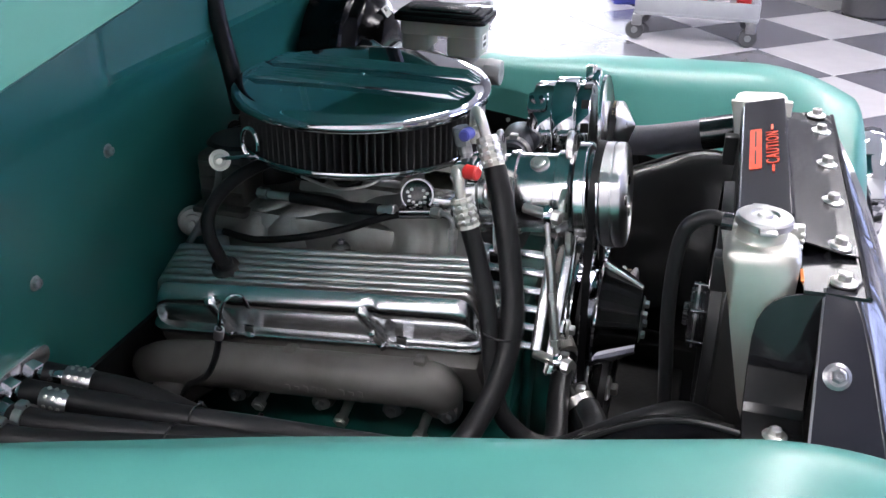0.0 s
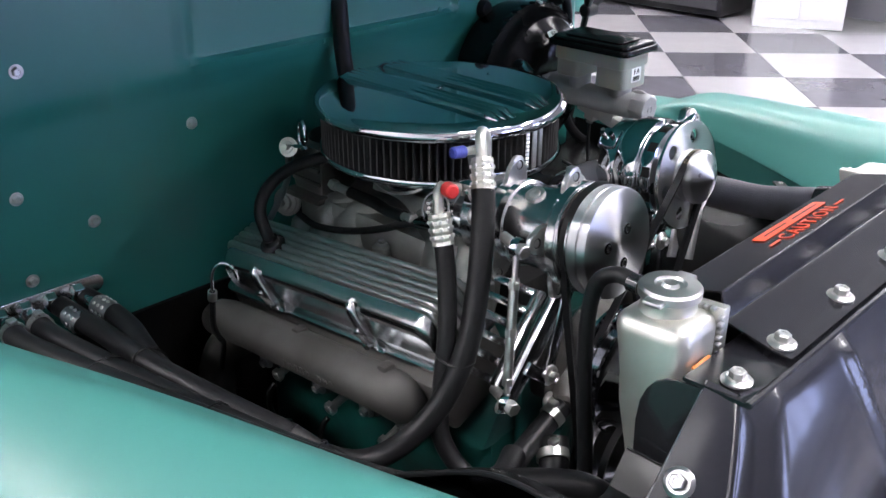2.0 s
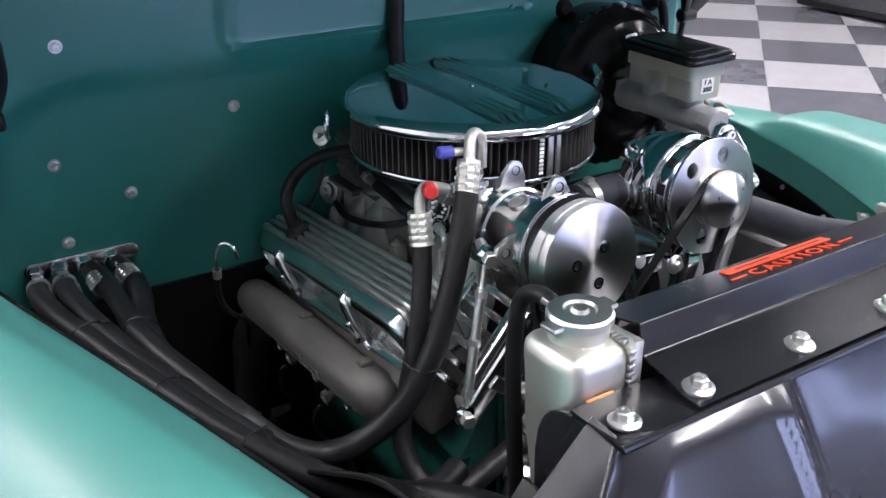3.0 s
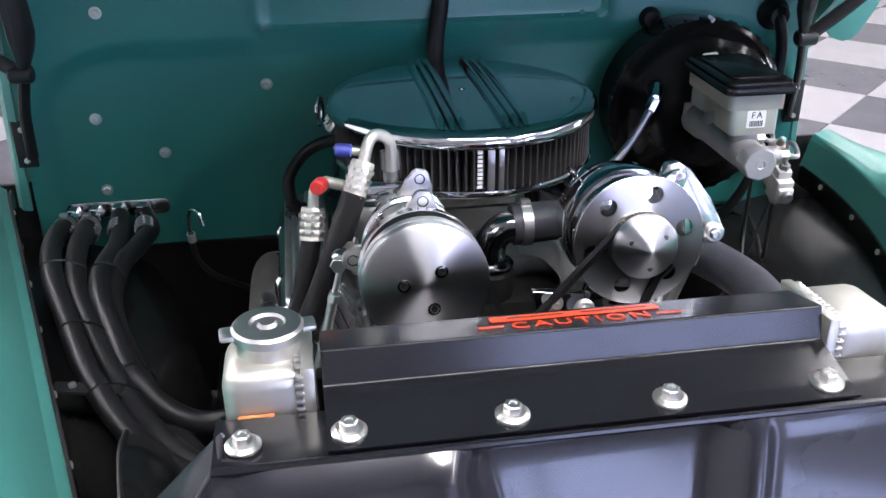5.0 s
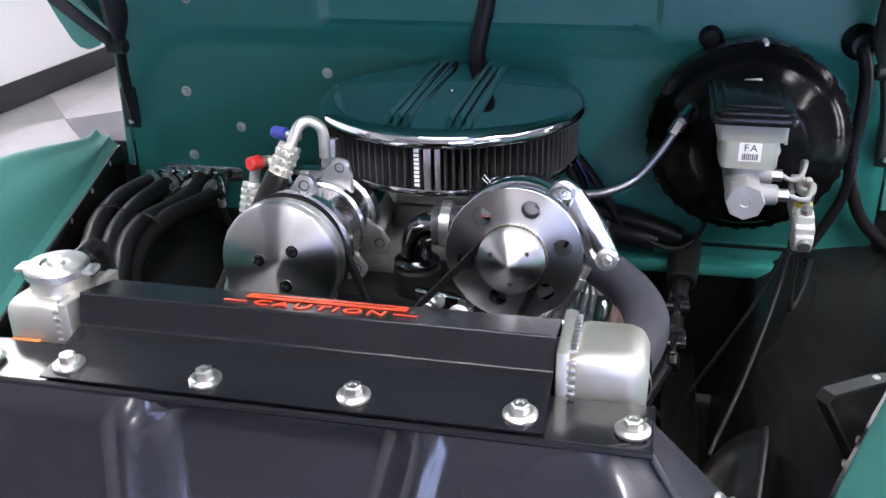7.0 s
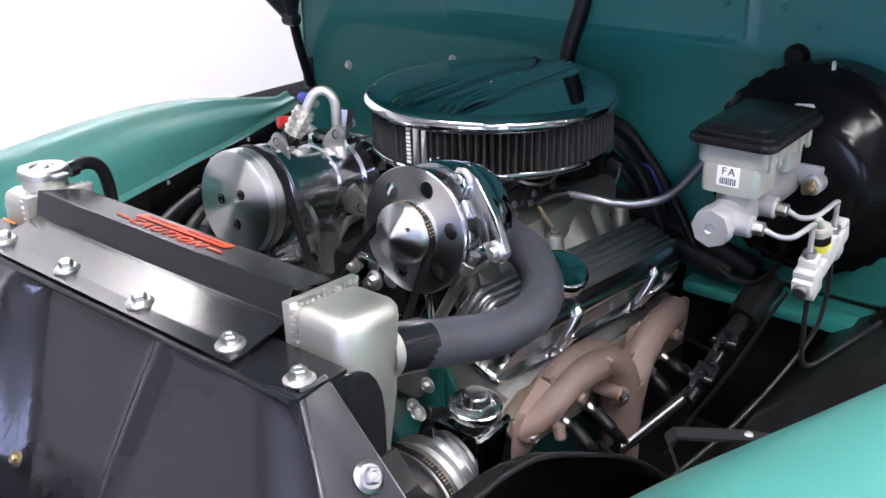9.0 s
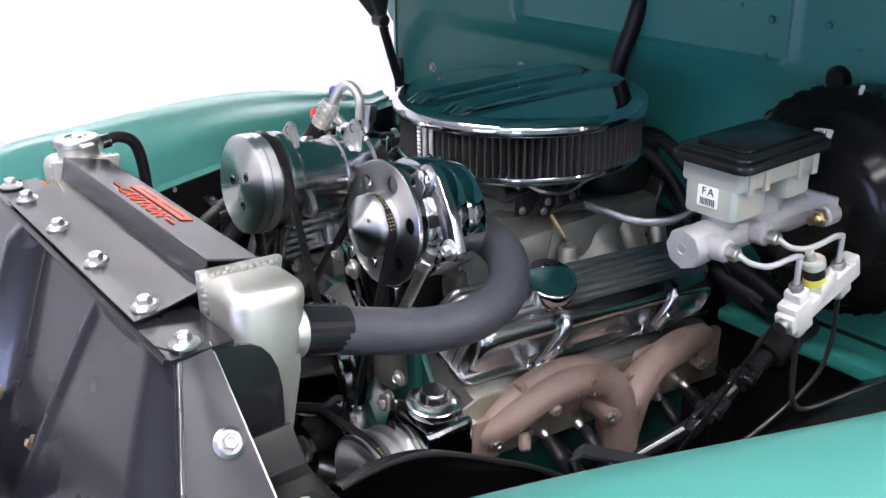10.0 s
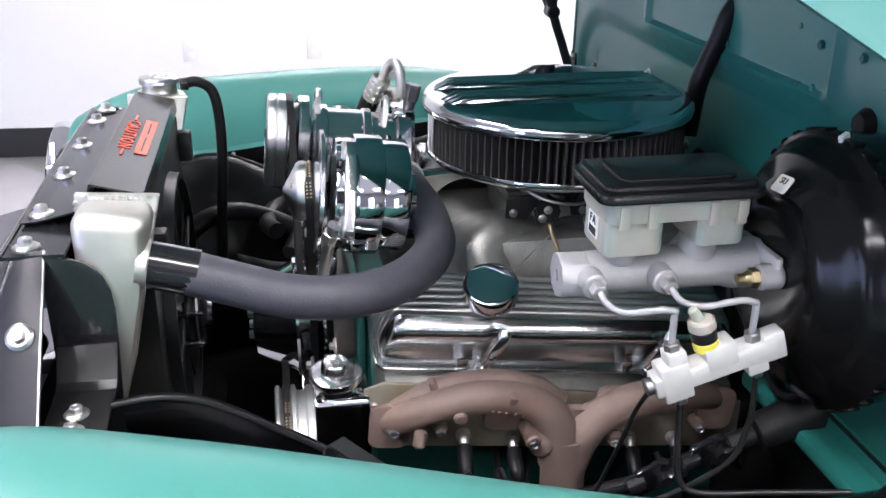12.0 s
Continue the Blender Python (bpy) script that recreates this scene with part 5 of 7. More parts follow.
def carburetor():
    t = thing("carburetor", (0, 0.64, 0.94), "polished four-barrel carburetor with black linkage", "carburetor")
    b = bmesh.new()
    box(b, (0.005, 0.64, 0.962), (0.125, 0.16, 0.014), 0.003)
    box(b, (0.005, 0.64, 0.985), (0.105, 0.135, 0.034), 0.006)
    cyl(b, (0.005, 0.64, 0.995), (0.005, 0.64, 1.012), 0.065, bevel=0.003)
    part("body", b, STEEL, t)
    for s in (-1, 1):
        b = bmesh.new()
        box(b, (0.005 + s * 0.062, 0.60, 0.984), (0.02, 0.05, 0.028), 0.006)
        part("float_bowl", b, STEEL, t)
        b = bmesh.new()
        box(b, (0.005 + s * 0.062, 0.68, 0.984), (0.02, 0.04, 0.028), 0.006)
        part("float_bowl", b, STEEL, t)
        for y in (0.585, 0.615, 0.665, 0.695):
            bolt(t, (0.005 + s * 0.072, y, 0.992), (s, 0, 0), 0.006, STEEL)
        b = bmesh.new()
        lathe(b, [(0, -0.012), (0.024, -0.012), (0.026, 0.0), (0.024, 0.012), (0.012, 0.018), (0, 0.019)], (0.005 + s * 0.085, 0.628, 0.984), (s, -0.1, 0), 28)
        box(b, (0.005 + s * 0.070, 0.690, 0.972), (0.030, 0.050, 0.030), 0.006)
        part("choke_housing", b, BLACK, t, "black choke housing")
        b = bmesh.new()
        tube(b, [(0.005 + s * 0.075, 0.575, 0.990), (0.005 + s * 0.098, 0.590, 0.975), (0.005 + s * 0.102, 0.640, 0.962), (0.005 + s * 0.090, 0.700, 0.968)], 0.0022, 6, 5)
        part("linkage_rod", b, ZINC, t)
    b = bmesh.new()
    prism(b, [(0, 0), (0.03, 0.004), (0.034, 0.018), (0.016, 0.03), (-0.004, 0.02)], (0.098, 0.592, 0.934), (0, 1, 0), (0, 0, 1), 0.003, 0.0008)
    cyl(b, (0.098, 0.607, 0.955), (0.104, 0.607, 0.955), 0.016, bevel=0.001)
    cyl(b, (0.06, 0.63, 0.965), (0.095, 0.63, 0.965), 0.005)
    part("throttle_lever", b, SATIN, t)
    for y, z in ((0.607, 0.955), (0.600, 0.943), (0.560, 0.953), (0.655, 0.952)):
        bolt(t, (0.104, y, z), (1, -0.1, 0.1), 0.006, STEEL)
    b = bmesh.new()
    prism(b, [(-0.016, -0.010), (0.012, -0.014), (0.030, 0.010), (0.024, 0.022), (-0.014, 0.016)], (0.096, 0.566, 0.955), (0, 1, 0), (0, 0, 1), 0.004, 0.001)
    part("linkage_bracket", b, SATIN, t, "black linkage bracket")
    b = bmesh.new()
    prism(b, [(-0.014, -0.012), (0.014, -0.012), (0.020, 0.020), (-0.020, 0.020)], (0.096, 0.655, 0.955), (0, 1, 0), (0, 0, 1), 0.004, 0.001)
    part("linkage_bracket", b, SATIN, t, "black linkage bracket")
    b = bmesh.new()
    tube(b, [(0.112, 0.607, 0.938), (0.120, 0.610, 0.925), (0.130, 0.617, 0.907)], 0.003, 8, 3)
    part("link_spring", b, BRASS, t, "brass throttle spring")
    b = bmesh.new()
    tube(b, [(0.117, 0.608, 0.925), (0.146, 0.571, 0.908), (0.175, 0.535, 0.893)], 0.0011, 6, 1)
    part("throttle_wire", b, ZINC, t)
    b = bmesh.new()
    tube(b, [(0.103, 0.618, 0.936), (0.120, 0.636, 0.946), (0.140, 0.651, 0.950)], 0.006, 10, 3)
    part("vacuum_stub", b, SATIN, t)
    # fuel line and regulator gauge on the passenger side
    b = bmesh.new()
    tube(b, [(-0.118, 0.700, 0.950), (-0.122, 0.680, 0.952), (-0.128, 0.640, 0.955), (-0.133, 0.605, 0.954), (-0.138, 0.575, 0.958), (-0.141, 0.562, 0.960)], 0.0085, 12, 5)
    part("fuel_line", b, RUBBER, t, "black rubber fuel line")
    b = bmesh.new()
    cyl(b, (-0.112, 0.738, 0.947), (-0.120, 0.692, 0.951), 0.0062, None, 14)
    hexagon(b, (-0.108, 0.756, 0.946), (-0.111, 0.740, 0.947), 0.0085)
    part("hose_end", b, ZINC, t)
    b = bmesh.new()
    cyl(b, (-0.140, 0.570, 0.959), (-0.146, 0.536, 0.965), 0.0062, None, 14)
    hexagon(b, (-0.144, 0.547, 0.963), (-0.146, 0.537, 0.965), 0.0085)
    part("hose_end", b, ZINC, t)
    b = bmesh.new()
    box(b, (-0.142, 0.506, 0.966), (0.020, 0.054, 0.013), 0.003, (-6, 0, 6))
    part("fuel_block", b, DARK_CHROME, t)
    b = bmesh.new()
    tube(b, [(-0.150, 0.474, 0.972), (-0.154, 0.464, 0.972), (-0.157, 0.457, 0.966), (-0.158, 0.455, 0.952)], 0.0034, 10, 5)
    hexagon(b, (-0.147, 0.487, 0.971), (-0.150, 0.474, 0.972), 0.0070)
    part("bent_pipe", b, ZINC, t)
    b = bmesh.new()
    hexagon(b, (-0.158, 0.455, 0.956), (-0.159, 0.455, 0.942), 0.0068)
    cyl(b, (-0.159, 0.455, 0.942), (-0.160, 0.455, 0.922), 0.0056, 0.005, 12, 0.001)
    part("hose_end", b, ZINC, t)
    b = bmesh.new()
    lathe(b, [(0, 0), (0.020, 0), (0.022, 0.002), (0.022, 0.012), (0.020, 0.0135), (0.018, 0.012), (0, 0.012)], (-0.118, 0.514, 0.979), (-0.92, -0.1, 0.38), 32)
    g = part("gauge_case", b, BLACK, t, "black fuel pressure gauge")
    b = bmesh.new()
    lathe(b, [(0.0200, 0.0125), (0.0222, 0.0125), (0.0222, 0.014), (0.0200, 0.014)], (-0.118, 0.514, 0.979), (-0.92, -0.1, 0.38), 32)
    part("gauge_ring", b, STEEL, g)
    w = Vector((-0.92, -0.1, 0.38)).normalized()
    u, v, _ = basis(w)
    for k in range(11):
        a = radians(-40 + 26 * k)
        b = bmesh.new()
        p = Vector((-0.118, 0.514, 0.979)) + w * 0.0126 + (u * math.cos(a) + v * math.sin(a)) * (0.0135 if k % 2 else 0.0105)
        box(b, p, (0.004, 0.004, 0.003), 0.0008)
        part("gauge_mark", b, LABEL, g)
    b = bmesh.new()
    box(b, (-0.112, 0.485, 0.968), (0.035, 0.04, 0.03), 0.005)
    part("regulator", b, POLISHED, t)
    return t


carburetor()


def air_cleaner():
    cx, cy = 0.0075, 0.640
    t = thing("air_cleaner", (cx, cy, 1.0), "round chrome air cleaner with black pleated filter", "air cleaner")
    c = (cx, cy, 0)
    b = bmesh.new()
    lathe(b, [(0.170, 1.070), (0.180, 1.070), (0.1835, 1.073), (0.1845, 1.078), (0.1835, 1.084), (0.179, 1.089), (0.172, 1.0915), (0.16, 1.0925), (0.10, 1.0945), (0.0, 1.096), ], c, (0, 0, 1), 96)
    lid = part("lid", b, CHROME, t, "chrome lid", 60)
    for s in (-1, 1):
        for k in (-1, 0, 1):
            x = s * 0.0395 + k * 0.0125
            half = math.sqrt(0.172 ** 2 - x * x) - 0.004
            b = bmesh.new()

            def rib(y, i):
                w, h = [(-0.0058, -0.003), (-0.0052, 0.005), (-0.0030, 0.0092), (0, 0.0102), (0.0030, 0.0092), (0.0052, 0.005), (0.0058, -0.003)][i]
                e = step(0, 0.02, half - abs(y))
                return (cx + x + w * (0.5 + 0.5 * e), cy + y, 1.0935 - 0.0012 * (y / 0.17) ** 2 + h * e)

            sheet(b, rib, span(-half, half, 36), list(range(7)), 0.0)
            part("rib", b, CHROME, lid, angle=60)
    b = bmesh.new()
    n = 104
    ring = []
    for k in range(n):
        for f, r in ((0.0, 0.1430), (0.40, 0.1735), (0.52, 0.1748), (0.64, 0.1735)):
            a = 2 * math.pi * (k + f) / n
            ring.append([b.verts.new((cx + r * math.cos(a), cy + r * math.sin(a), z)) for z in (1.012, 1.072)])
    for p, q in zip(ring, ring[1:] + ring[:1]):
        b.faces.new((p[0], q[0], q[1], p[1]))
    fe = part("filter_element", b, PLEAT, t, "black pleated gauze filter", 20)
    b = bmesh.new()
    lathe(b, [(0.06, 0.995), (0.12, 0.997), (0.168, 1.003), (0.176, 1.007), (0.179, 1.0115), (0.177, 1.016), (0.172, 1.0165), (0.165, 1.012), (0.06, 1.005)], c, (0, 0, 1), 96)
    part("base_pan", b, CHROME, t, "chrome base pan", 60)
    # badge on the front of the filter: two silver bars and a line of plain lettering marks
    for x, w in ((0.005, 0.009), (0.018, 0.007)):
        b = bmesh.new()
        y = cy - math.sqrt(0.1745 ** 2 - (x - 0.004) ** 2)
        box(b, (cx + x, y - 0.001, 1.0425), (w, 0.003, 0.054), 0.0008)
        part("badge_bar", b, RIBBED, fe, "silver badge bar")
    for k in range(9):
        b = bmesh.new()
        y = cy - math.sqrt(0.1745 ** 2 - 0.012 ** 2)
        box(b, (cx - 0.009, y - 0.001, 1.0215 + 0.0056 * k), (0.0065, 0.002, 0.0040), 0.0004)
        part("badge_mark", b, LABEL, fe)
    b = bmesh.new()
    lathe(b, [(0, 0), (0.004, 0), (0.0045, 0.0015), (0.003, 0.003), (0, 0.0032)], (cx, cy, 1.0955), (0, 0, 1), 20)
    part("wing_nut", b, CHROME, t)
    return t


air_cleaner()


# ---- driven accessories ----
def lean_back(t, pivot, degrees=-6.3):
    """Tips a whole accessory so that its shaft drops to the rear like the crankshaft."""
    m = Matrix.Translation(pivot) @ Matrix.Rotation(radians(degrees), 4, "X") @ Matrix.Translation(-Vector(pivot))
    t.matrix_basis = m @ Matrix.Translation(t.location)
    return t


def compressor():
    cx, cz = -0.100, 1.009
    t = thing("compressor", (cx, 0.38, 0.945), "polished air conditioning compressor with billet clutch cover", "compressor")

    def turn(prof, y0, name, mat, label="", parent=t, angle=30):
        b = bmesh.new()
        lathe(b, prof, (cx, y0, cz), (0, 1, 0), 64)
        return part(name, b, mat, parent, label, angle)

    face = turn([(0, 0), (0.062, 0), (0.0655, 0.002), (0.0665, 0.006), (0.0665, 0.0115), (0.0645, 0.0122), (0.0645, 0.0138), (0.0668, 0.0145), (0.0668, 0.026), (0.064, 0.0275), (0, 0.0275)], 0.2445, "clutch_cover", BRUSHED, "brushed billet disc")
    turn([(0.055, 0), (0.0655, 0.001), (0.0655, 0.003), (0.054, 0.0095), (0.0655, 0.016), (0.0655, 0.018), (0.0665, 0.0185), (0.0665, 0.030), (0.062, 0.032), (0.03, 0.032)], 0.272, "clutch_pulley", POLISHED)
    for k in range(3):
        a = radians(168 - 120 * k)
        p = (cx + 0.0235 * math.cos(a), 0.2445, cz - 0.003 + 0.0235 * math.sin(a))
        b = bmesh.new()
        lathe(b, [(0.0035, 0.002), (0.0035, -0.0005), (0.0065, -0.0005), (0.0068, 0.001), (0.0045, 0.0016)], p, (0, -1, 0), 18)
        part("screw", b, DARK_CHROME, face)
        b = bmesh.new()
        # dark hexagon for the shade inside the socket
        lathe(b, [(0, 0.0004), (0.0037, 0.0004), (0.0037, -0.0006)], p, (0, -1, 0), 6)
        part("socket", b, DARK, face)
    turn([(0.02, 0), (0.052, 0), (0.056, 0.004), (0.056, 0.020), (0.0515, 0.022), (0.0515, 0.070), (0.0545, 0.072), (0.0545, 0.082), (0.0495, 0.084), (0.0495, 0.118), (0.054, 0.121), (0.054, 0.139), (0.048, 0.145), (0, 0.147)], 0.308, "housing", POLISHED)
    # mounting ears, front and rear
    for y, w, angles in ((0.318, 0.008, (84, -20, -118, 172)), (0.412, 0.007, (76, -20, -118, 160))):
        for a in angles:
            d = Vector((math.cos(radians(a)), 0, math.sin(radians(a))))
            u = Vector((0, 1, 0)).cross(d)
            b = bmesh.new()
            o = Vector((cx, y, cz)) + d * 0.044
            prism(b, [(-0.024, 0), (0.024, 0), (0.0130, 0.020), (0.0118, 0.031), (0.006, 0.0375), (-0.006, 0.0375), (-0.0118, 0.031), (-0.0130, 0.020)], o, u, d, w, 0.003)
            k = part("mounting_ear", b, ZINC, t)
            front = min(v.co.y for v in k.data.vertices)
            b = bmesh.new()
            # shallow dark disc paints the shade of a through hole
            lathe(b, [(0.0062, -0.001), (0.0050, -0.0004), (0.0050, 0.0006), (0, 0.0006)], (o.x + d.x * 0.026, front, o.z + d.z * 0.026), (0, 1, 0), 16)
            part("ear_hole", b, DARK, k)
    for k in range(4):
        a = radians(45 + 90 * k)
        bolt(t, (cx + 0.050 * math.cos(a), 0.378, cz + 0.050 * math.sin(a)), (0, -1, 0), 0.006, ZINC, washer=False)
    b = bmesh.new()
    lathe(b, [(0.0125, 0), (0.0120, 0.0035), (0.0100, 0.004), (0.0075, 0.0032), (0.0060, 0.0045), (0, 0.0050)], (cx - 0.0195, 0.35, cz + 0.0472), (-0.38, 0, 0.925), 24)
    part("fill_plug", b, ZINC, t)
    # rear head with service ports
    b = bmesh.new()
    box(b, (cx - 0.02, 0.438, cz + 0.045), (0.075, 0.035, 0.03), 0.008)
    part("port_block", b, CHROME, t)
    b = bmesh.new()
    hexagon(b, (-0.112, 0.449, 1.078), (-0.112, 0.452, 1.102), 0.0120)
    cyl(b, (-0.112, 0.447, 1.06), (-0.112, 0.449, 1.080), 0.009)
    part("port_nut", b, STEEL, t)
    b = bmesh.new()
    hexagon(b, (-0.150, 0.444, 1.048), (-0.165, 0.444, 1.055), 0.0115)
    part("port_nut", b, STEEL, t)
    return t


lean_back(compressor(), (-0.100, 0.2445, 1.012))


b = bmesh.new()
lathe(b, [(0, 0.0016), (0.0022, 0.0012), (0.003, -0.001)], (0, 0, 0), (0, 0, 1), 8)
DIMPLE = to_mesh("crimp_dimple", b, ZINC)


def dimples(parent, p, q, r):
    """Three rings of raised crimp marks round a collar from p to q."""
    p, q = Vector(p), Vector(q)
    u, v, w = basis(q - p)
    for j in range(8):
        g = 2 * math.pi * j / 8
        out = u * math.cos(g) + v * math.sin(g)
        for k in (0.25, 0.5, 0.75):
            ob = new("crimp_dimple", DIMPLE)
            ob.parent = parent
            m = basis(out)
            ob.matrix_basis = Matrix.Translation(p + (q - p) * k + out * r) @ Matrix(m).transposed().to_4x4()


def hose_line(name, label, pipe, crimp, cap, cap_mat, run, r):
    t = thing(name, run[-1], label, "hose", "air conditioning hoses")
    b = bmesh.new()
    tube(b, pipe, 0.0068, 16, 8)
    part("metal_pipe", b, TANK, t, "bare aluminium bent pipe")
    b = bmesh.new()
    p, q = Vector(crimp[0]), Vector(crimp[1])
    d = (q - p).normalized()
    n = 9
    tube(b, [p + (q - p) * k / n for k in range(n + 1)], 0.0136, 10, 1, 0.07)
    cr = part("crimp_collar", b, TANK, t, "crimped aluminium collar", 15)
    dimples(cr, p, q, 0.0142)
    b = bmesh.new()
    c = Vector(cap)
    d = Vector((-0.020, 0.003, 0.002)) if cap_mat is BLUE else Vector((-0.007, -0.018, 0.002))
    cyl(b, c, c + d, 0.0092 if cap_mat is RED else 0.0080, 0.0088 if cap_mat is RED else 0.0074, 14, 0.002)
    part("service_cap", b, cap_mat, t)
    b = bmesh.new()
    cyl(b, c - d * 0.9, c, 0.0052, None, 12)
    part("service_port", b, TANK, t)
    b = bmesh.new()
    tube(b, run, r, 16, 8)
    part("rubber_hose", b, RUBBER, t, "black rubber hose")
    return t


hose_line("suction_hose", "black air conditioning hose with blue service cap",
          [(-0.112, 0.442, 1.060), (-0.112, 0.442, 1.088), (-0.117, 0.440, 1.101), (-0.128, 0.436, 1.107), (-0.138, 0.428, 1.102), (-0.147, 0.417, 1.078)],
          ((-0.146, 0.418, 1.082), (-0.160, 0.402, 1.046)), (-0.157, 0.436, 1.089), BLUE,
          [(-0.159, 0.403, 1.049), (-0.178, 0.386, 1.006), (-0.205, 0.368, 0.945), (-0.238, 0.355, 0.880), (-0.275, 0.360, 0.820), (-0.32, 0.378, 0.778), (-0.365, 0.395, 0.766), (-0.41, 0.41, 0.788), (-0.443, 0.44, 0.822), (-0.474, 0.519, 0.842), (-0.492, 0.57, 0.854), (-0.501, 0.62, 0.858), (-0.502, 0.67, 0.856), (-0.498, 0.745, 0.849), (-0.500, 0.80, 0.848), (-0.507, 0.855, 0.853)], 0.0145)
hose_line("discharge_hose", "black air conditioning hose with red service cap",
          [(-0.160, 0.444, 1.040), (-0.178, 0.444, 1.047), (-0.193, 0.442, 1.050), (-0.203, 0.436, 1.042), (-0.206, 0.432, 1.020)],
          ((-0.206, 0.432, 1.024), (-0.210, 0.420, 0.988)), (-0.194, 0.431, 1.053), RED,
          [(-0.210, 0.421, 0.992), (-0.220, 0.405, 0.950), (-0.240, 0.385, 0.890), (-0.262, 0.372, 0.830), (-0.28, 0.355, 0.775), (-0.275, 0.31, 0.735), (-0.26, 0.25, 0.735), (-0.25, 0.18, 0.76)], 0.0118)
b = bmesh.new()
tube(b, [(-0.222, 0.352, 0.868), (-0.245, 0.340, 0.868), (-0.262, 0.355, 0.868), (-0.262, 0.380, 0.870), (-0.245, 0.388, 0.871), (-0.226, 0.375, 0.870)], 0.0016, 6, 4)
single("cable_tie", b, RUBBER, "black cable tie round two hoses", "cable tie")
for p, q, d in (((-0.566, 0.64, 0.870), (-0.536, 0.64, 0.860), (0.22, -0.97, 0.0)), ((-0.516, 0.49, 0.857), (-0.489, 0.492, 0.841), (0.35, -0.93, -0.1)), ((-0.502, 0.64, 0.858), (-0.486, 0.645, 0.845), (0.1, -0.99, 0.05)), ((-0.468, 0.375, 0.842), (-0.430, 0.375, 0.812), (0.5, -0.85, -0.2)), ((-0.440, 0.435, 0.820), (-0.430, 0.455, 0.785), (0.4, -0.85, -0.3))):
    p, q, d = Vector(p), Vector(q), Vector(d).normalized()
    u = (q - p) - (q - p).dot(d) * d
    long = u.length / 2 + 0.0165
    u.normalize()
    v = d.cross(u)
    b = bmesh.new()
    tube(b, [(p + q) / 2 + u * long * math.cos(g) + v * 0.0172 * math.sin(g) for g in span(0, 2 * math.pi, 17)], 0.0013, 6, 2)
    box(b, (p + q) / 2 + v * 0.018, (0.005, 0.006, 0.004), 0.0008)
    single("cable_tie", b, RUBBER, "black cable tie round two hoses", "cable tie", "hose ties")


def alternator():
    cx, cz = 0.145, 1.012
    t = thing("alternator", (cx, 0.36, 0.935), "chrome alternator with drilled pulley disc and nose cone", "alternator")
    # disc with six real holes
    b = bmesh.new()
    R, r1, hr, hm, n = 0.0745, 0.030, 0.0100, 0.0535, 6
    for y, flip in ((0.3035, 1), (0.3065, -1)):
        rows = []
        for k in range(n):
            a0 = 2 * math.pi * k / n + radians(12)
            hc = Vector((math.cos(a0) * hm, math.sin(a0) * hm))
            sec = math.pi / n
            hole = [hc + hr * Vector((math.cos(a0 + math.pi + q), math.sin(a0 + math.pi + q))) for q in span(0, 2 * math.pi, 25)[:-1]]
            # outline of the sector, sampled by direction from the hole
            edge = []
            for q in span(0, 2 * math.pi, 25)[:-1]:
                d = Vector((math.cos(a0 + math.pi + q), math.sin(a0 + math.pi + q)))
                lo, hi = hr, 0.12
                for _ in range(26):
                    m = (lo + hi) / 2
                    p = hc + d * m
                    ang = (math.atan2(p.y, p.x) - a0 + math.pi) % (2 * math.pi) - math.pi
                    inside = r1 < p.length < R and abs(ang) < sec
                    lo, hi = (m, hi) if inside else (lo, m)
                edge.append(hc + d * lo)
            hv = [b.verts.new((cx + p.x, y, cz + p.y)) for p in hole]
            ev = [b.verts.new((cx + p.x, y, cz + p.y)) for p in edge]
            for i in range(24):
                j = (i + 1) % 24
                f = (hv[i], hv[j], ev[j], ev[i])
                b.faces.new(f if flip > 0 else f[::-1])
    part("fan_disc", b, BRUSHED, t, "brushed disc with six round holes")
    b = bmesh.new()
    lathe(b, [(R - 0.0006, 0), (R, 0.0005), (R, 0.0045), (R - 0.0006, 0.005)], (cx, 0.3025, cz), (0, 1, 0), 96)
    part("disc_rim", b, POLISHED, t)
    b = bmesh.new()
    lathe(b, [(0, 0), (0.003, 0.0005), (0.033, 0.0145), (0.036, 0.018), (0.0365, 0.024), (0.036, 0.0265), (0.024, 0.030), (0.036, 0.0365), (0.036, 0.041), (0, 0.041)], (cx, 0.2625, cz), (0, 1, 0), 56)
    cone = part("nose_cone", b, BRUSHED, t, "turned aluminium nose cone")
    for k in range(3):
        a = radians(35 + 120 * k)
        b = bmesh.new()
        lathe(b, [(0, 0.0006), (0.0028, 0.0006), (0.003, -0.002)], (cx + 0.022 * math.cos(a), 0.2717, cz + 0.022 * math.sin(a)), (0, -1, 0), 14)
        part("screw", b, STEEL, cone)
    b = bmesh.new()
    lathe(b, [(0.02, 0), (0.058, 0), (0.066, 0.003), (0.0675, 0.006), (0.0675, 0.022), (0.0665, 0.024)], (cx, 0.318, cz), (0, 1, 0), 64)
    part("front_frame", b, CHROME, t, "chrome front frame")
    b = bmesh.new()
    lathe(b, [(0.0665, 0), (0.0715, 0.001), (0.0725, 0.003), (0.0725, 0.032), (0.0715, 0.034), (0.066, 0.035)], (cx, 0.342, cz), (0, 1, 0), 64)
    part("stator_ring", b, CHROME, t, "dark reflecting chrome band")
    b = bmesh.new()
    lathe(b, [(0.066, 0), (0.0665, 0.001), (0.0665, 0.026), (0.064, 0.031), (0.055, 0.034), (0.030, 0.036), (0.028, 0.044), (0, 0.045)], (cx, 0.377, cz), (0, 1, 0), 64)
    part("rear_frame", b, CHROME, t, "chrome rear frame")
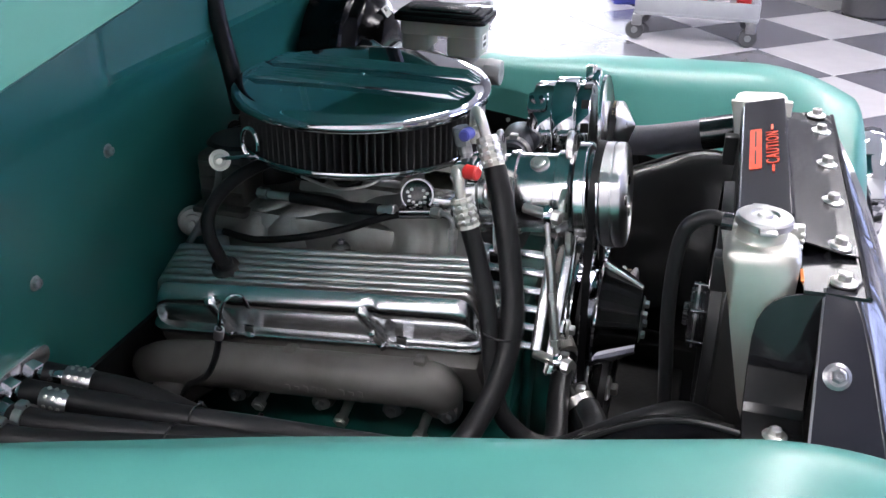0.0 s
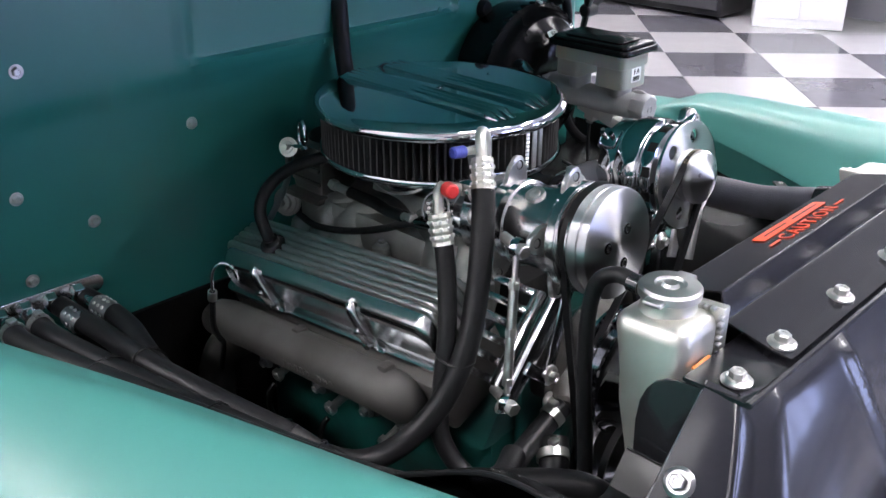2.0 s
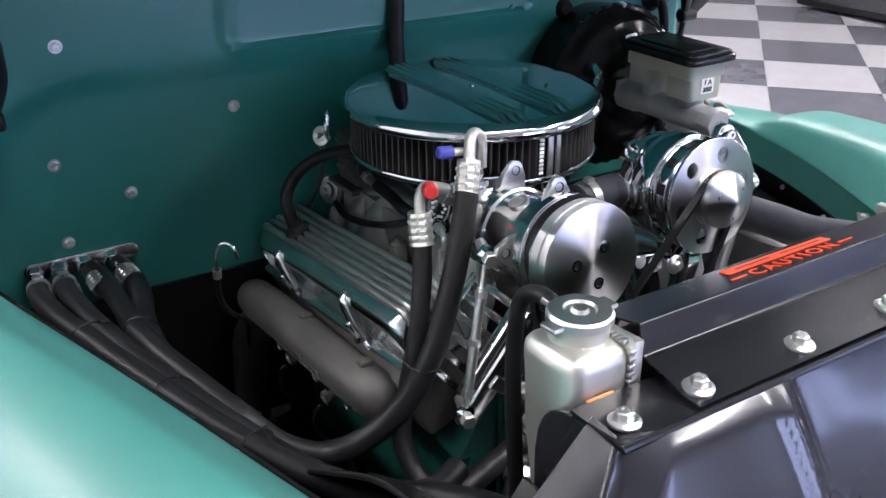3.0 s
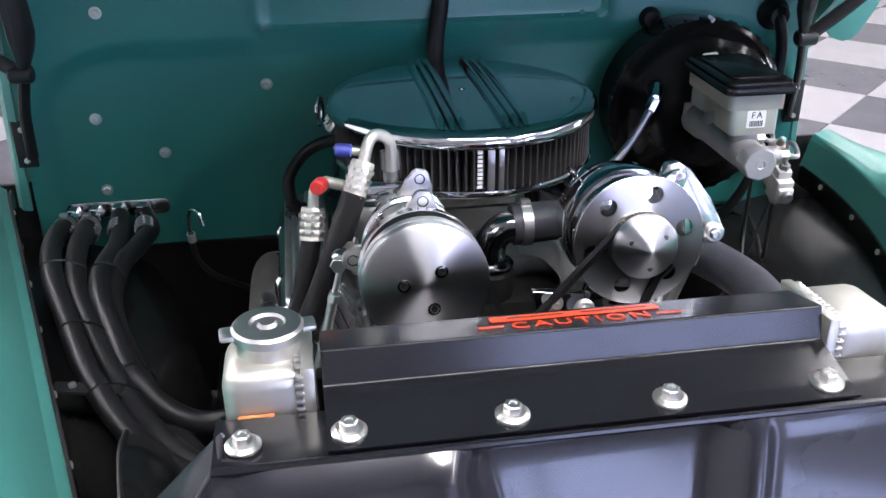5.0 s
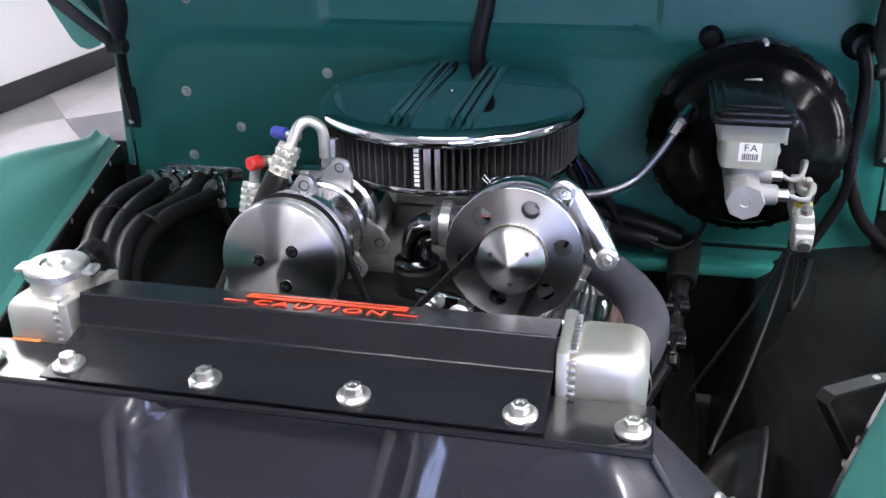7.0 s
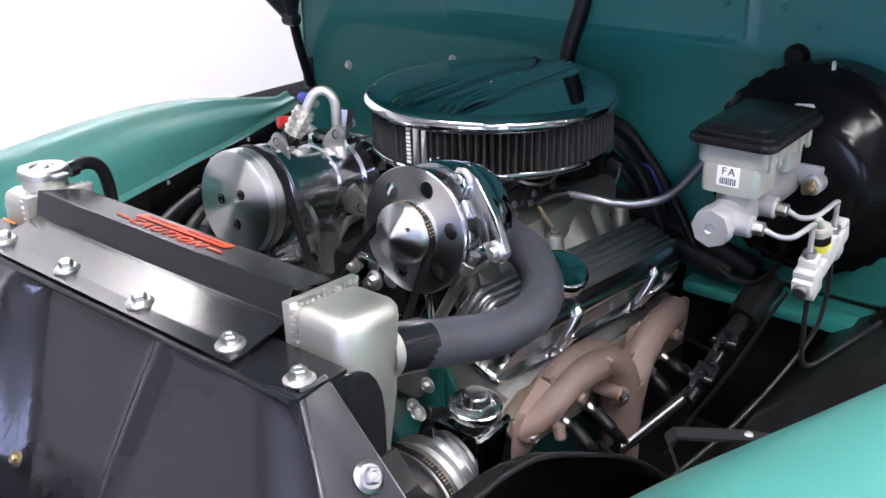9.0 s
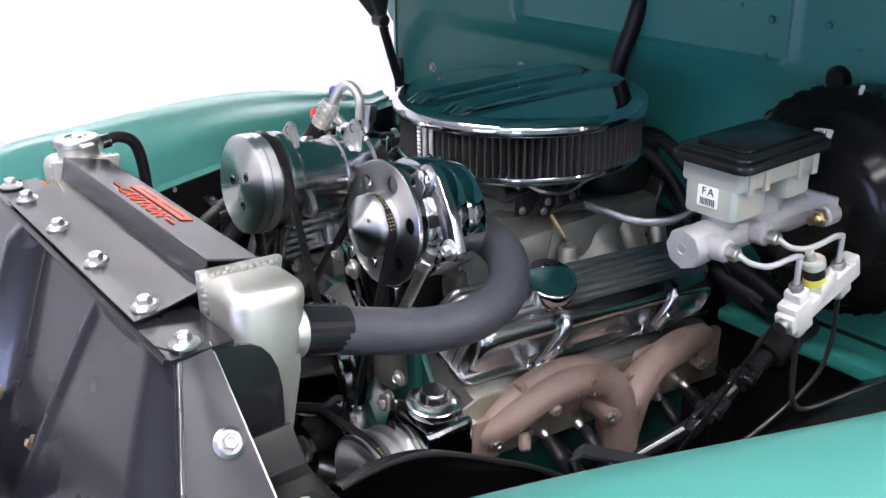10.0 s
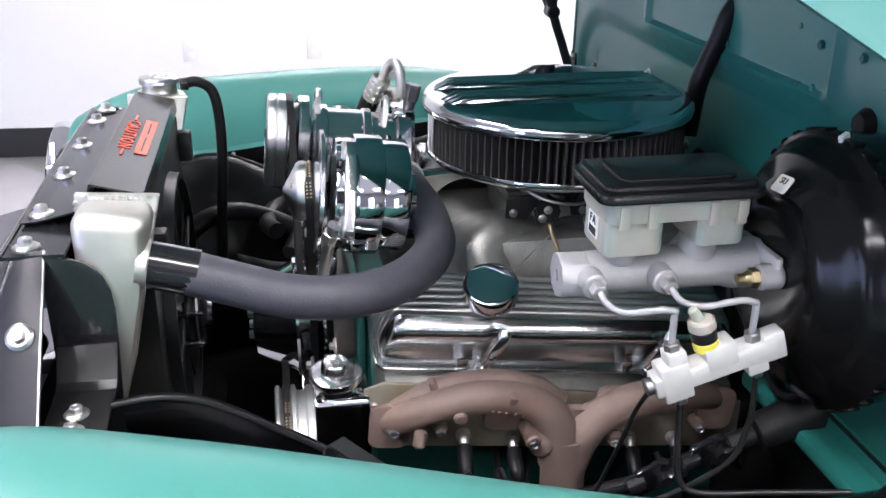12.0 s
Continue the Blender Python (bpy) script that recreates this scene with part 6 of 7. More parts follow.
    # dark strips stand for the shade in slots between the front frame's ribs
    for k in range(12):
        a = 15 + 30 * k
        d = Vector((math.cos(radians(a)), 0, math.sin(radians(a))))
        b = bmesh.new()
        box(b, Vector((cx, 0.3275, cz)) + d * 0.0672, (0.014, 0.012, 0.0012), 0.0004, (0, -a + 90, 0))
        part("cooling_slot", b, DARK, t)
    # raised through-bolt bosses across the drum, and the terminal block behind
    for a in (-20, -95):
        d = Vector((math.cos(radians(a)), 0, math.sin(radians(a))))
        u = Vector((0, 1, 0)).cross(d)
        b = bmesh.new()
        prism(b, [(-0.013, 0), (0.013, 0), (0.010, 0.0095), (-0.010, 0.0095)], Vector((cx, 0.372, cz)) + d * 0.0665, u, d, 0.034, 0.0025)
        part("bolt_boss", b, CHROME, t)
        bolt(t, Vector((cx, 0.3395, cz)) + d * 0.0705, (0, -1, 0), 0.007, ZINC, washer=False)
    b = bmesh.new()
    box(b, (cx - 0.040, 0.398, cz + 0.046), (0.032, 0.030, 0.020), 0.005, (0, -41, 0))
    part("terminal_block", b, CHROME, t)
    for dy in (-0.007, 0.007):
        b = bmesh.new()
        cyl(b, (cx - 0.046, 0.398 + dy, cz + 0.053), (cx - 0.052, 0.398 + dy, cz + 0.060), 0.0035, None, 12)
        part("terminal", b, DARK_CHROME, t)
    for a, l in ((53, 0.083), (-125, 0.082)):
        d = Vector((math.cos(radians(a)), 0, math.sin(radians(a))))
        u = Vector((-d.z, 0, d.x))
        b = bmesh.new()
        prism(b, [(-0.02, 0.05), (0.02, 0.05), (0.011, l), (0.004, l + 0.007), (-0.004, l + 0.007), (-0.011, l)], Vector((cx, 0.330, cz)), u, d, -0.012, 0.002)
        part("mounting_ear", b, CHROME, t)
    b = bmesh.new()
    box(b, (0.150, 0.424, 0.985), (0.022, 0.022, 0.024), 0.003, (0, -20, 15))
    part("connector", b, BLUE, t, "blue plastic connector")
    # adjuster arm, its bolts and the brace rod
    b = bmesh.new()
    prism(b, [(0.176, 1.076), (0.184, 1.090), (0.197, 1.092), (0.212, 1.082), (0.238, 1.046), (0.258, 1.006), (0.252, 0.994), (0.236, 0.994), (0.222, 1.014), (0.204, 1.044), (0.186, 1.066)], (0, 0.340, 0), (1, 0, 0), (0, 0, 1), 0.012, 0.002)
    part("adjuster_arm", b, POLISHED, t, "polished adjuster arm")
    bolt(t, (0.194, 0.327, 1.079), (0, -1, 0), 0.0125)
    bolt(t, (0.243, 0.327, 1.006), (0, -1, 0), 0.0125)
    b = bmesh.new()
    cyl(b, (0.205, 0.325, 1.000), (0.205, 0.345, 0.996), 0.0065)
    hexagon(b, (0.215, 0.318, 0.988), (0.209, 0.316, 0.976), 0.010)
    cyl(b, (0.222, 0.319, 1.0), (0.165, 0.312, 0.88), 0.0068)
    part("brace_rod", b, ZINC, t)
    b = bmesh.new()
    prism(b, [(0.03, 0.955), (0.10, 0.945), (0.15, 0.93), (0.17, 0.86), (0.10, 0.84), (0.04, 0.90)], (0, 0.322, 0), (1, 0, 0), (0, 0, 1), -0.012, 0.002)
    part("mounting_bracket", b, CHROME, t)
    bolt(t, (0.05, 0.305, 0.945), (0, -1, 0), 0.011)
    bolt(t, (0.085, 0.306, 0.935), (0, -1, 0), 0.013)
    return t


lean_back(alternator(), (0.145, 0.3035, 1.012))


def compressor_bracket():
    t = thing("compressor_bracket", (-0.17, 0.31, 0.80), "polished aluminium compressor bracket with turnbuckle rod", "bracket")
    b = bmesh.new()
    prism(b, [(-0.235, 0.812), (-0.215, 0.802), (-0.10, 0.925), (-0.095, 0.955), (-0.12, 0.955)], (0, 0.314, 0), (1, 0, 0), (0, 0, 1), 0.012, 0.002)
    prism(b, [(-0.12, 0.95), (-0.098, 0.95), (-0.135, 0.825), (-0.155, 0.822)], (0, 0.310, 0), (1, 0, 0), (0, 0, 1), 0.010, 0.002)
    prism(b, [(-0.195, 0.85), (-0.183, 0.862), (-0.135, 0.822), (-0.145, 0.810)], (0, 0.308, 0), (1, 0, 0), (0, 0, 1), 0.010, 0.002)
    part("plate", b, POLISHED, t)
    tilt = Vector((math.sin(radians(40)), 0, math.cos(radians(40))))
    for dy in (-0.044, 0.044):
        b = bmesh.new()
        box(b, Vector((-0.175, 0.372 + dy, 0.880)), (0.010, 0.014, 0.13), 0.002, (0, 40, 0))
        part("side_rail", b, POLISHED, t)
    for k in range(6):
        b = bmesh.new()
        box(b, Vector((-0.175, 0.372, 0.880)) + tilt * (-0.059 + 0.0236 * k), (0.009, 0.086, 0.010), 0.002, (0, 40, 0))
        part("rung", b, POLISHED, t)
    p, q = Vector((-0.180, 0.331, 1.004)), Vector((-0.229, 0.298, 0.828))
    b = bmesh.new()
    cyl(b, p + (q - p) * 0.20, p + (q - p) * 0.86, 0.0058, None, 16)
    cyl(b, p, q, 0.0036, None, 12)
    for k in (0.22, 0.52, 0.84):
        hexagon(b, p + (q - p) * k, p + (q - p) * (k + 0.05), 0.0072)
    part("turnbuckle_rod", b, ZINC, t, "bright turnbuckle rod")
    for e in (p, q):
        b = bmesh.new()
        lathe(b, [(0.005, -0.005), (0.011, -0.005), (0.012, -0.002), (0.012, 0.002), (0.011, 0.005), (0.005, 0.005)], e, (0.25, -0.95, 0), 22)
        part("rod_end", b, CHROME, t)
        b = bmesh.new()
        cyl(b, e + Vector((0.012, 0.03, 0)), e + Vector((-0.004, -0.012, 0)), 0.0065, None, 12)
        hexagon(b, e + Vector((-0.003, -0.008, 0)), e + Vector((-0.0055, -0.018, 0)), 0.009)
        part("pin", b, ZINC, t)
    bolt(t, (-0.143, 0.300, 0.825), (0, -1, 0), 0.014)
    bolt(t, (-0.225, 0.310, 0.815), (0, -1, 0), 0.010)
    return t


compressor_bracket()


def steering_pump():
    t = thing("power_steering_pump", (0.205, 0.32, 0.66), "chrome power steering pump with filler cap and pulley", "pump")
    b = bmesh.new()
    prism(b, rounded(0.074, 0.115, 0.012), (0.214, 0.352, 0.725), (1, 0, 0), (0, 0, 1), 0.068, 0.004)
    part("reservoir", b, CHROME, t)
    b = bmesh.new()
    cyl(b, (0.220, 0.314, 0.778), (0.222, 0.313, 0.798), 0.019, None, 24)
    part("filler_neck", b, RUBBER, t)
    b = bmesh.new()
    prof = [(0, 0), (0.031, 0.0), (0.0325, 0.002), (0.0325, 0.010), (0.029, 0.0125), (0.018, 0.0140), (0.0165, 0.024), (0.014, 0.0265), (0, 0.027)]
    lathe(b, prof, (0.2225, 0.3125, 0.797), (0.12, -0.02, 1), 40)
    part("filler_cap", b, POLISHED, t, "bright filler cap")
    b = bmesh.new()
    lathe(b, [(0, 0.012), (0.048, 0.012), (0.062, 0.004), (0.068, 0.0), (0.072, 0.002), (0.072, 0.006), (0.060, 0.014), (0.072, 0.022), (0.072, 0.026), (0.064, 0.029), (0.064, 0.038), (0.070, 0.041), (0.070, 0.048), (0.04, 0.050), (0, 0.050)], (0.178, 0.236, 0.684), (0, 1, 0), 56)
    part("pulley", b, RIBBED, t, "bright belt pulley")
    bolt(t, (0.178, 0.248, 0.684), (0, -1, 0), 0.016)
    b = bmesh.new()
    prism(b, [(0.13, 0.70), (0.165, 0.79), (0.20, 0.80), (0.175, 0.69)], (0, 0.292, 0), (1, 0, 0), (0, 0, 1), -0.005, 0.001)
    part("bracket", b, BLACK, t)
    bolt(t, (0.155, 0.288, 0.78), (0, -1, 0), 0.012)
    return t


steering_pump()


# ---- hoses ----
def clamped_hose(name, label, run, r, mat, clamps=(), ribs=0.0, sleeve=None, n=10):
    t = thing(name, run[0], label, "hose")
    b = bmesh.new()
    tube(b, run, r, 22, n)
    part("rubber_tube", b, mat, t)
    for p, d in clamps:
        b = bmesh.new()
        lathe(b, [(r + 0.0004, -0.006), (r + 0.0022, -0.006), (r + 0.0022, 0.006), (r + 0.0004, 0.006)], p, d, 28)
        box(b, Vector(p) + Vector((0, 0, r + 0.004)), (0.012, 0.012, 0.007), 0.002)
        part("clamp", b, ZINC, t, "steel hose clamp")
    if sleeve:
        b = bmesh.new()
        lathe(b, [(r - 0.002, 0), (r + 0.0014, 0), (r + 0.0014, sleeve[2]), (r - 0.002, sleeve[2])], sleeve[0], sleeve[1], 28)
        part("sleeve", b, BLACK, t, "glossy black shrink sleeve")
    return t


clamped_hose("upper_radiator_hose", "thick dark grey moulded upper radiator hose",
             [(0.030, 0.424, 0.986), (0.09, 0.426, 0.988), (0.150, 0.438, 0.975), (0.205, 0.438, 0.957), (0.247, 0.410, 0.945), (0.276, 0.370, 0.940), (0.290, 0.318, 0.939), (0.286, 0.260, 0.944), (0.277, 0.200, 0.960), (0.271, 0.150, 0.975), (0.269, 0.118, 0.984)],
             0.0245, HOSE_GREY, [((0.046, 0.424, 0.987), (1, 0, 0))], sleeve=((0.2692, 0.113, 0.9856), (0.03, 0.96, -0.26), 0.056))
clamped_hose("overflow_hose", "thin black overflow hose from the filler neck",
             [(-0.253, 0.122, 1.0585), (-0.254, 0.145, 1.061), (-0.256, 0.166, 1.045), (-0.257, 0.173, 1.00), (-0.257, 0.172, 0.93), (-0.256, 0.165, 0.85), (-0.255, 0.158, 0.76)], 0.0082, RUBBER, sleeve=((-0.253, 0.119, 1.0582), (0, 1, 0.05), 0.012), n=8)
clamped_hose("lower_radiator_hose", "black lower radiator hose beside the core",
             [(-0.265, 0.10, 0.80), (-0.285, 0.14, 0.825), (-0.315, 0.187, 0.823), (-0.335, 0.24, 0.80), (-0.345, 0.30, 0.765), (-0.35, 0.38, 0.72)], 0.0155, RUBBER, n=8)
clamped_hose("heater_hose", "black heater hose below the compressor",
             [(-0.112, 0.300, 0.764), (-0.140, 0.302, 0.752), (-0.190, 0.298, 0.738), (-0.245, 0.290, 0.728), (-0.295, 0.300, 0.724), (-0.35, 0.34, 0.735), (-0.41, 0.42, 0.765), (-0.455, 0.50, 0.805), (-0.480, 0.57, 0.828), (-0.487, 0.63, 0.842), (-0.481, 0.683, 0.851), (-0.470, 0.727, 0.850), (-0.462, 0.775, 0.846), (-0.458, 0.82, 0.842), (-0.470, 0.858, 0.852)], 0.0145, RUBBER,
             [((-0.130, 0.302, 0.757), (-0.9, 0.1, -0.4))])
clamped_hose("bypass_hose", "black coolant hose from the water pump",
             [(-0.150, 0.283, 0.742), (-0.175, 0.262, 0.715), (-0.21, 0.24, 0.69), (-0.26, 0.22, 0.67)], 0.019, RUBBER, [((-0.165, 0.272, 0.728), (-0.6, -0.6, -0.5))])
for x, run in ((-0.575, [(-0.582, 0.836, 0.853), (-0.588, 0.79, 0.859), (-0.580, 0.70, 0.868), (-0.556, 0.60, 0.869), (-0.530, 0.53, 0.860), (-0.500, 0.445, 0.852), (-0.477, 0.39, 0.845), (-0.44, 0.325, 0.830), (-0.40, 0.275, 0.815), (-0.36, 0.245, 0.805), (-0.31, 0.235, 0.80), (-0.27, 0.25, 0.80)]),
               (-0.54, [(-0.549, 0.836, 0.852), (-0.552, 0.79, 0.855), (-0.546, 0.70, 0.860), (-0.528, 0.60, 0.858), (-0.504, 0.53, 0.846), (-0.474, 0.455, 0.833), (-0.446, 0.40, 0.818), (-0.41, 0.345, 0.798), (-0.36, 0.30, 0.775), (-0.29, 0.27, 0.75)])):
    clamped_hose("heater_hose", "black heater hose along the fender apron", run, 0.0145, RUBBER, [(Vector(run[0]).lerp(Vector(run[1]), 0.35), Vector(run[1]) - Vector(run[0]))], n=8)


def bulkhead_plate():
    t = thing("bulkhead_plate", (-0.512, 0.88, 0.84), "polished bulkhead plate with four hose fittings", "plate")
    b = bmesh.new()
    prism(b, rounded(0.162, 0.026, 0.012), (-0.512, FY - 0.001, 0.856), (1, 0, 0), (0, 0, 1), 0.006, 0.0012)
    part("plate", b, POLISHED, t)
    for k, x in enumerate((-0.578, -0.545, -0.510, -0.472)):
        b = bmesh.new()
        hexagon(b, (x, 0.876, 0.856), (x - 0.003, 0.858, 0.854), 0.0125)
        dx = (-0.006, -0.004, 0.006, 0.010)[k]
        tube(b, [(x, 0.860, 0.855), (x + dx * 0.2, 0.845, 0.852), (x + dx * 0.5, 0.826, 0.849)], 0.0088, 16, 4)
        hexagon(b, (x + dx * 0.15, 0.848, 0.8525), (x + dx * 0.25, 0.842, 0.8515), 0.0105)
        f = part("fitting", b, CHROME, t, "chrome hose fitting")
        b = bmesh.new()
        p, q = Vector((x + dx * 0.5, 0.830, 0.8495)), Vector((x + dx, 0.796, 0.846))
        lathe(b, [(0.0085, 0), (0.0140, 0.0005), (0.0150, 0.003), (0.0150, 0.030), (0.0145, 0.034)], p, q - p, 24)
        part("crimp_collar", b, STEEL, f)
        dimples(f, p, q, 0.0150)
    return t


bulkhead_plate()


def braided_hose():
    t = thing("vacuum_hose", (0.2, 0.68, 0.95), "braided vacuum hose from carburetor to brake booster", "hose")
    b = bmesh.new()
    tube(b, [(0.134, 0.648, 0.950), (0.164, 0.660, 0.946), (0.195, 0.674, 0.940), (0.225, 0.690, 0.940), (0.262, 0.705, 0.955), (0.295, 0.715, 0.995), (0.318, 0.722, 1.034)], 0.0060, 12, 14, 0.07)
    part("braid", b, STEEL, t)
    b = bmesh.new()
    hexagon(b, (0.311, 0.720, 1.022), (0.321, 0.724, 1.040), 0.0095)
    cyl(b, (0.321, 0.724, 1.040), (0.332, 0.750, 1.050), 0.009, None, 14)
    part("end_fitting", b, CHROME, t)


braided_hose()

# rubber pipe that rises from behind the filter to the cowl
b = bmesh.new()
tube(b, [(0.006, 0.838, 1.02), (0.003, 0.846, 1.085), (0.006, 0.855, 1.12), (0.013, 0.865, 1.155), (0.017, 0.873, 1.186), (0.017, 0.889, 1.212)], 0.0135, 16, 8)
single("breather_pipe", b, RUBBER, "black rubber pipe rising in front of the firewall", "pipe")
# breather hose between valve cover and air cleaner
b = bmesh.new()
g = at_p(-0.052, 0.104, 0.752)
tube(b, [at_p(-0.052, 0.090, 0.750), g, (-0.236, 0.764, 0.932), (-0.222, 0.772, 0.955), (-0.200, 0.766, 0.978), (-0.170, 0.752, 0.994), (-0.130, 0.735, 1.000), (-0.09, 0.720, 1.000)], 0.0092, 14, 8)
single("breather_hose", b, RUBBER, "black rubber breather hose into the valve cover", "hose")
b = bmesh.new()
tube(b, [(-0.146, 0.525, 0.962), (-0.150, 0.552, 0.955), (-0.150, 0.60, 0.933), (-0.150, 0.65, 0.914), (-0.150, 0.70, 0.900), (-0.150, 0.75, 0.892), (-0.14, 0.80, 0.892)], 0.0052, 10, 6)
single("vacuum_line", b, RUBBER, "thin black line over the intake manifold", "line")


def distributor():
    t = thing("distributor", (-0.04, 0.80, 0.90), "grey distributor with vacuum canister behind the intake", "distributor")
    b = bmesh.new()
    cyl(b, (-0.055, 0.815, 0.90), (-0.055, 0.815, 0.99), 0.032, 0.036, 28, 0.004)
    box(b, (-0.078, 0.815, 0.955), (0.066, 0.075, 0.080), 0.010)
    for dz in (-0.022, 0.0, 0.022):
        box(b, (-0.110, 0.815, 0.958 + dz), (0.008, 0.066, 0.008), 0.003)
    box(b, (-0.105, 0.815, 0.912), (0.040, 0.085, 0.010), 0.003)
    part("housing", b, IRON, t)
    b = bmesh.new()
    lathe(b, [(0, -0.012), (0.018, -0.012), (0.023, -0.006), (0.0235, 0.001), (0.020, 0.003), (0.0195, 0.006), (0.013, 0.007), (0.0125, 0.014), (0.010, 0.0155), (0.006, 0.016), (0.005, 0.022), (0, 0.022)], (-0.118, 0.861, 0.889), (-0.85, -0.35, 0.2), 32)
    part("vacuum_canister", b, CAST, t)
    b = bmesh.new()
    cyl(b, (-0.045, 0.815, 0.985), (-0.045, 0.815, 1.0), 0.045, 0.048, 32, 0.006)
    part("cap", b, SATIN, t)
    # black cap added to darken the shaded gap behind the filter
    b = bmesh.new()
    lathe(b, [(0, 0.0), (0.050, 0.0), (0.060, 0.004), (0.062, 0.030), (0.058, 0.062), (0.050, 0.072), (0, 0.074)], (0.030, 0.808, 0.905), (0, 0, 1), 36)
    rotor = part("coil_cap", b, SATIN, t, "added black coil cap in the shaded gap")
    for k in range(8):
        a = 2 * math.pi * (k + 0.5) / 8
        b = bmesh.new()
        cyl(b, (0.030 + 0.043 * math.cos(a), 0.808 + 0.043 * math.sin(a), 0.972), (0.030 + 0.046 * math.cos(a), 0.808 + 0.046 * math.sin(a), 0.994), 0.009, 0.008, 12, 0.002)
        part("terminal", b, SATIN, rotor)
    return t


distributor()


def ignition_lead(label, pts, r):
    t = thing("ignition_lead", pts[0], label, "lead", "ignition leads behind the engine")
    b = bmesh.new()
    tube(b, pts, r, 10, 6)
    part("cable", b, RUBBER, t)
    b = bmesh.new()
    p, q = Vector(pts[0]), Vector(pts[1])
    cyl(b, p, p + (q - p).normalized() * 0.022, r * 1.5, r * 1.3, 12, 0.001)
    part("boot", b, RUBBER, t)


# black leads, laid to deepen the shade on the firewall behind the filter
for pts in (
    [(0.076, 0.80, 0.990), (0.105, 0.812, 0.985), (0.140, 0.832, 0.945), (0.175, 0.838, 0.880), (0.200, 0.835, 0.82)],
    [(0.070, 0.84, 0.992), (0.100, 0.852, 0.992), (0.140, 0.858, 0.960), (0.200, 0.855, 0.890), (0.250, 0.850, 0.81)],
    [(0.045, 0.851, 0.992), (0.070, 0.862, 1.000), (0.120, 0.866, 0.975), (0.165, 0.866, 0.910), (0.190, 0.862, 0.83)],
    [(0.010, 0.851, 0.990), (0.030, 0.864, 0.985), (0.080, 0.868, 0.935), (0.150, 0.868, 0.870), (0.230, 0.862, 0.80)],
):
    ignition_lead("black rubber ignition lead draped behind the engine", pts, 0.0085)
# loom bundles thickened out in black where the low firewall lies in shadow
t = thing("wiring_loom", (0.1, 0.86, 0.84), "black taped wiring loom low on the firewall", "wiring loom")
b = bmesh.new()
tube(b, [(-0.10, 0.850, 0.868), (0.00, 0.852, 0.880), (0.09, 0.856, 0.872), (0.18, 0.860, 0.846), (0.27, 0.862, 0.825), (0.34, 0.864, 0.80)], 0.017, 12, 8)
part("trunk", b, RUBBER, t)
b = bmesh.new()
tube(b, [(-0.06, 0.864, 0.845), (0.03, 0.858, 0.842), (0.12, 0.848, 0.835), (0.21, 0.853, 0.815), (0.30, 0.862, 0.79)], 0.020, 12, 8)
part("branch", b, RUBBER, t)
b = bmesh.new()
box(b, (0.098, 0.845, 0.925), (0.026, 0.022, 0.034), 0.004, (0, 20, 15))
part("connector", b, SATIN, t)
b = bmesh.new()
tube(b, [(0.105, 0.842, 0.94), (0.112, 0.838, 0.925), (0.106, 0.836, 0.90)], 0.0022, 8, 3)
part("clip", b, ZINC, t, "bright wire clip")
b = bmesh.new()
tube(b, [(0.13, 0.852, 0.935), (0.155, 0.846, 0.94), (0.172, 0.842, 0.925), (0.185, 0.845, 0.90)], 0.002, 8, 4)
part("thin_wire", b, BLUE, t, "thin blue wire")

t = thing("dipstick", (-0.17, 0.73, 1.0), "chrome dipstick with ring pull", "dipstick")
b = bmesh.new()
lathe(b, [(0, -0.003), (0.0135, -0.003), (0.0145, -0.001), (0.0145, 0.001), (0.009, 0.002), (0.008, 0.004), (0.0045, 0.005), (0.004, 0.014), (0, 0.014)], (-0.168, 0.778, 1.014), (-0.85, -0.45, 0.3), 28)
part("collar", b, TANK, t)
b = bmesh.new()
ring = [(-0.184 + 0.004 * math.cos(a), 0.722 + 0.013 * math.cos(a), 1.050 + 0.0205 * math.sin(a)) for a in span(math.radians(-130), math.radians(200), 18)]
tube(b, [(-0.170, 0.772, 1.018)] + ring, 0.0028, 8, 2)
part("ring_pull", b, CHROME, t)
b = bmesh.new()
tube(b, [(-0.168, 0.778, 1.012), (-0.16, 0.80, 0.95), (-0.17, 0.86, 0.85)], 0.005, 8, 4)
part("tube", b, STEEL, t)

# small loop handle and cable by the passenger cover
t = thing("transmission_dipstick", (-0.345, 0.80, 0.70), "thin wire handle of the transmission dipstick", "dipstick")
b = bmesh.new()
tube(b, [(-0.379, 0.676, 0.892), (-0.379, 0.673, 0.915), (-0.376, 0.668, 0.930), (-0.369, 0.661, 0.936), (-0.361, 0.653, 0.931), (-0.357, 0.648, 0.915)], 0.0022, 8, 5)
part("loop", b, CHROME, t)
b = bmesh.new()
tube(b, [(-0.379, 0.676, 0.894), (-0.378, 0.682, 0.865), (-0.372, 0.695, 0.835), (-0.357, 0.715, 0.805), (-0.335, 0.745, 0.775), (-0.31, 0.78, 0.74), (-0.30, 0.81, 0.68)], 0.0042, 8, 6)
part("cable", b, RUBBER, t)
b = bmesh.new()
cyl(b, (-0.379, 0.676, 0.893), (-0.3785, 0.679, 0.880), 0.0062, None, 12)
part("collar", b, ZINC, t)

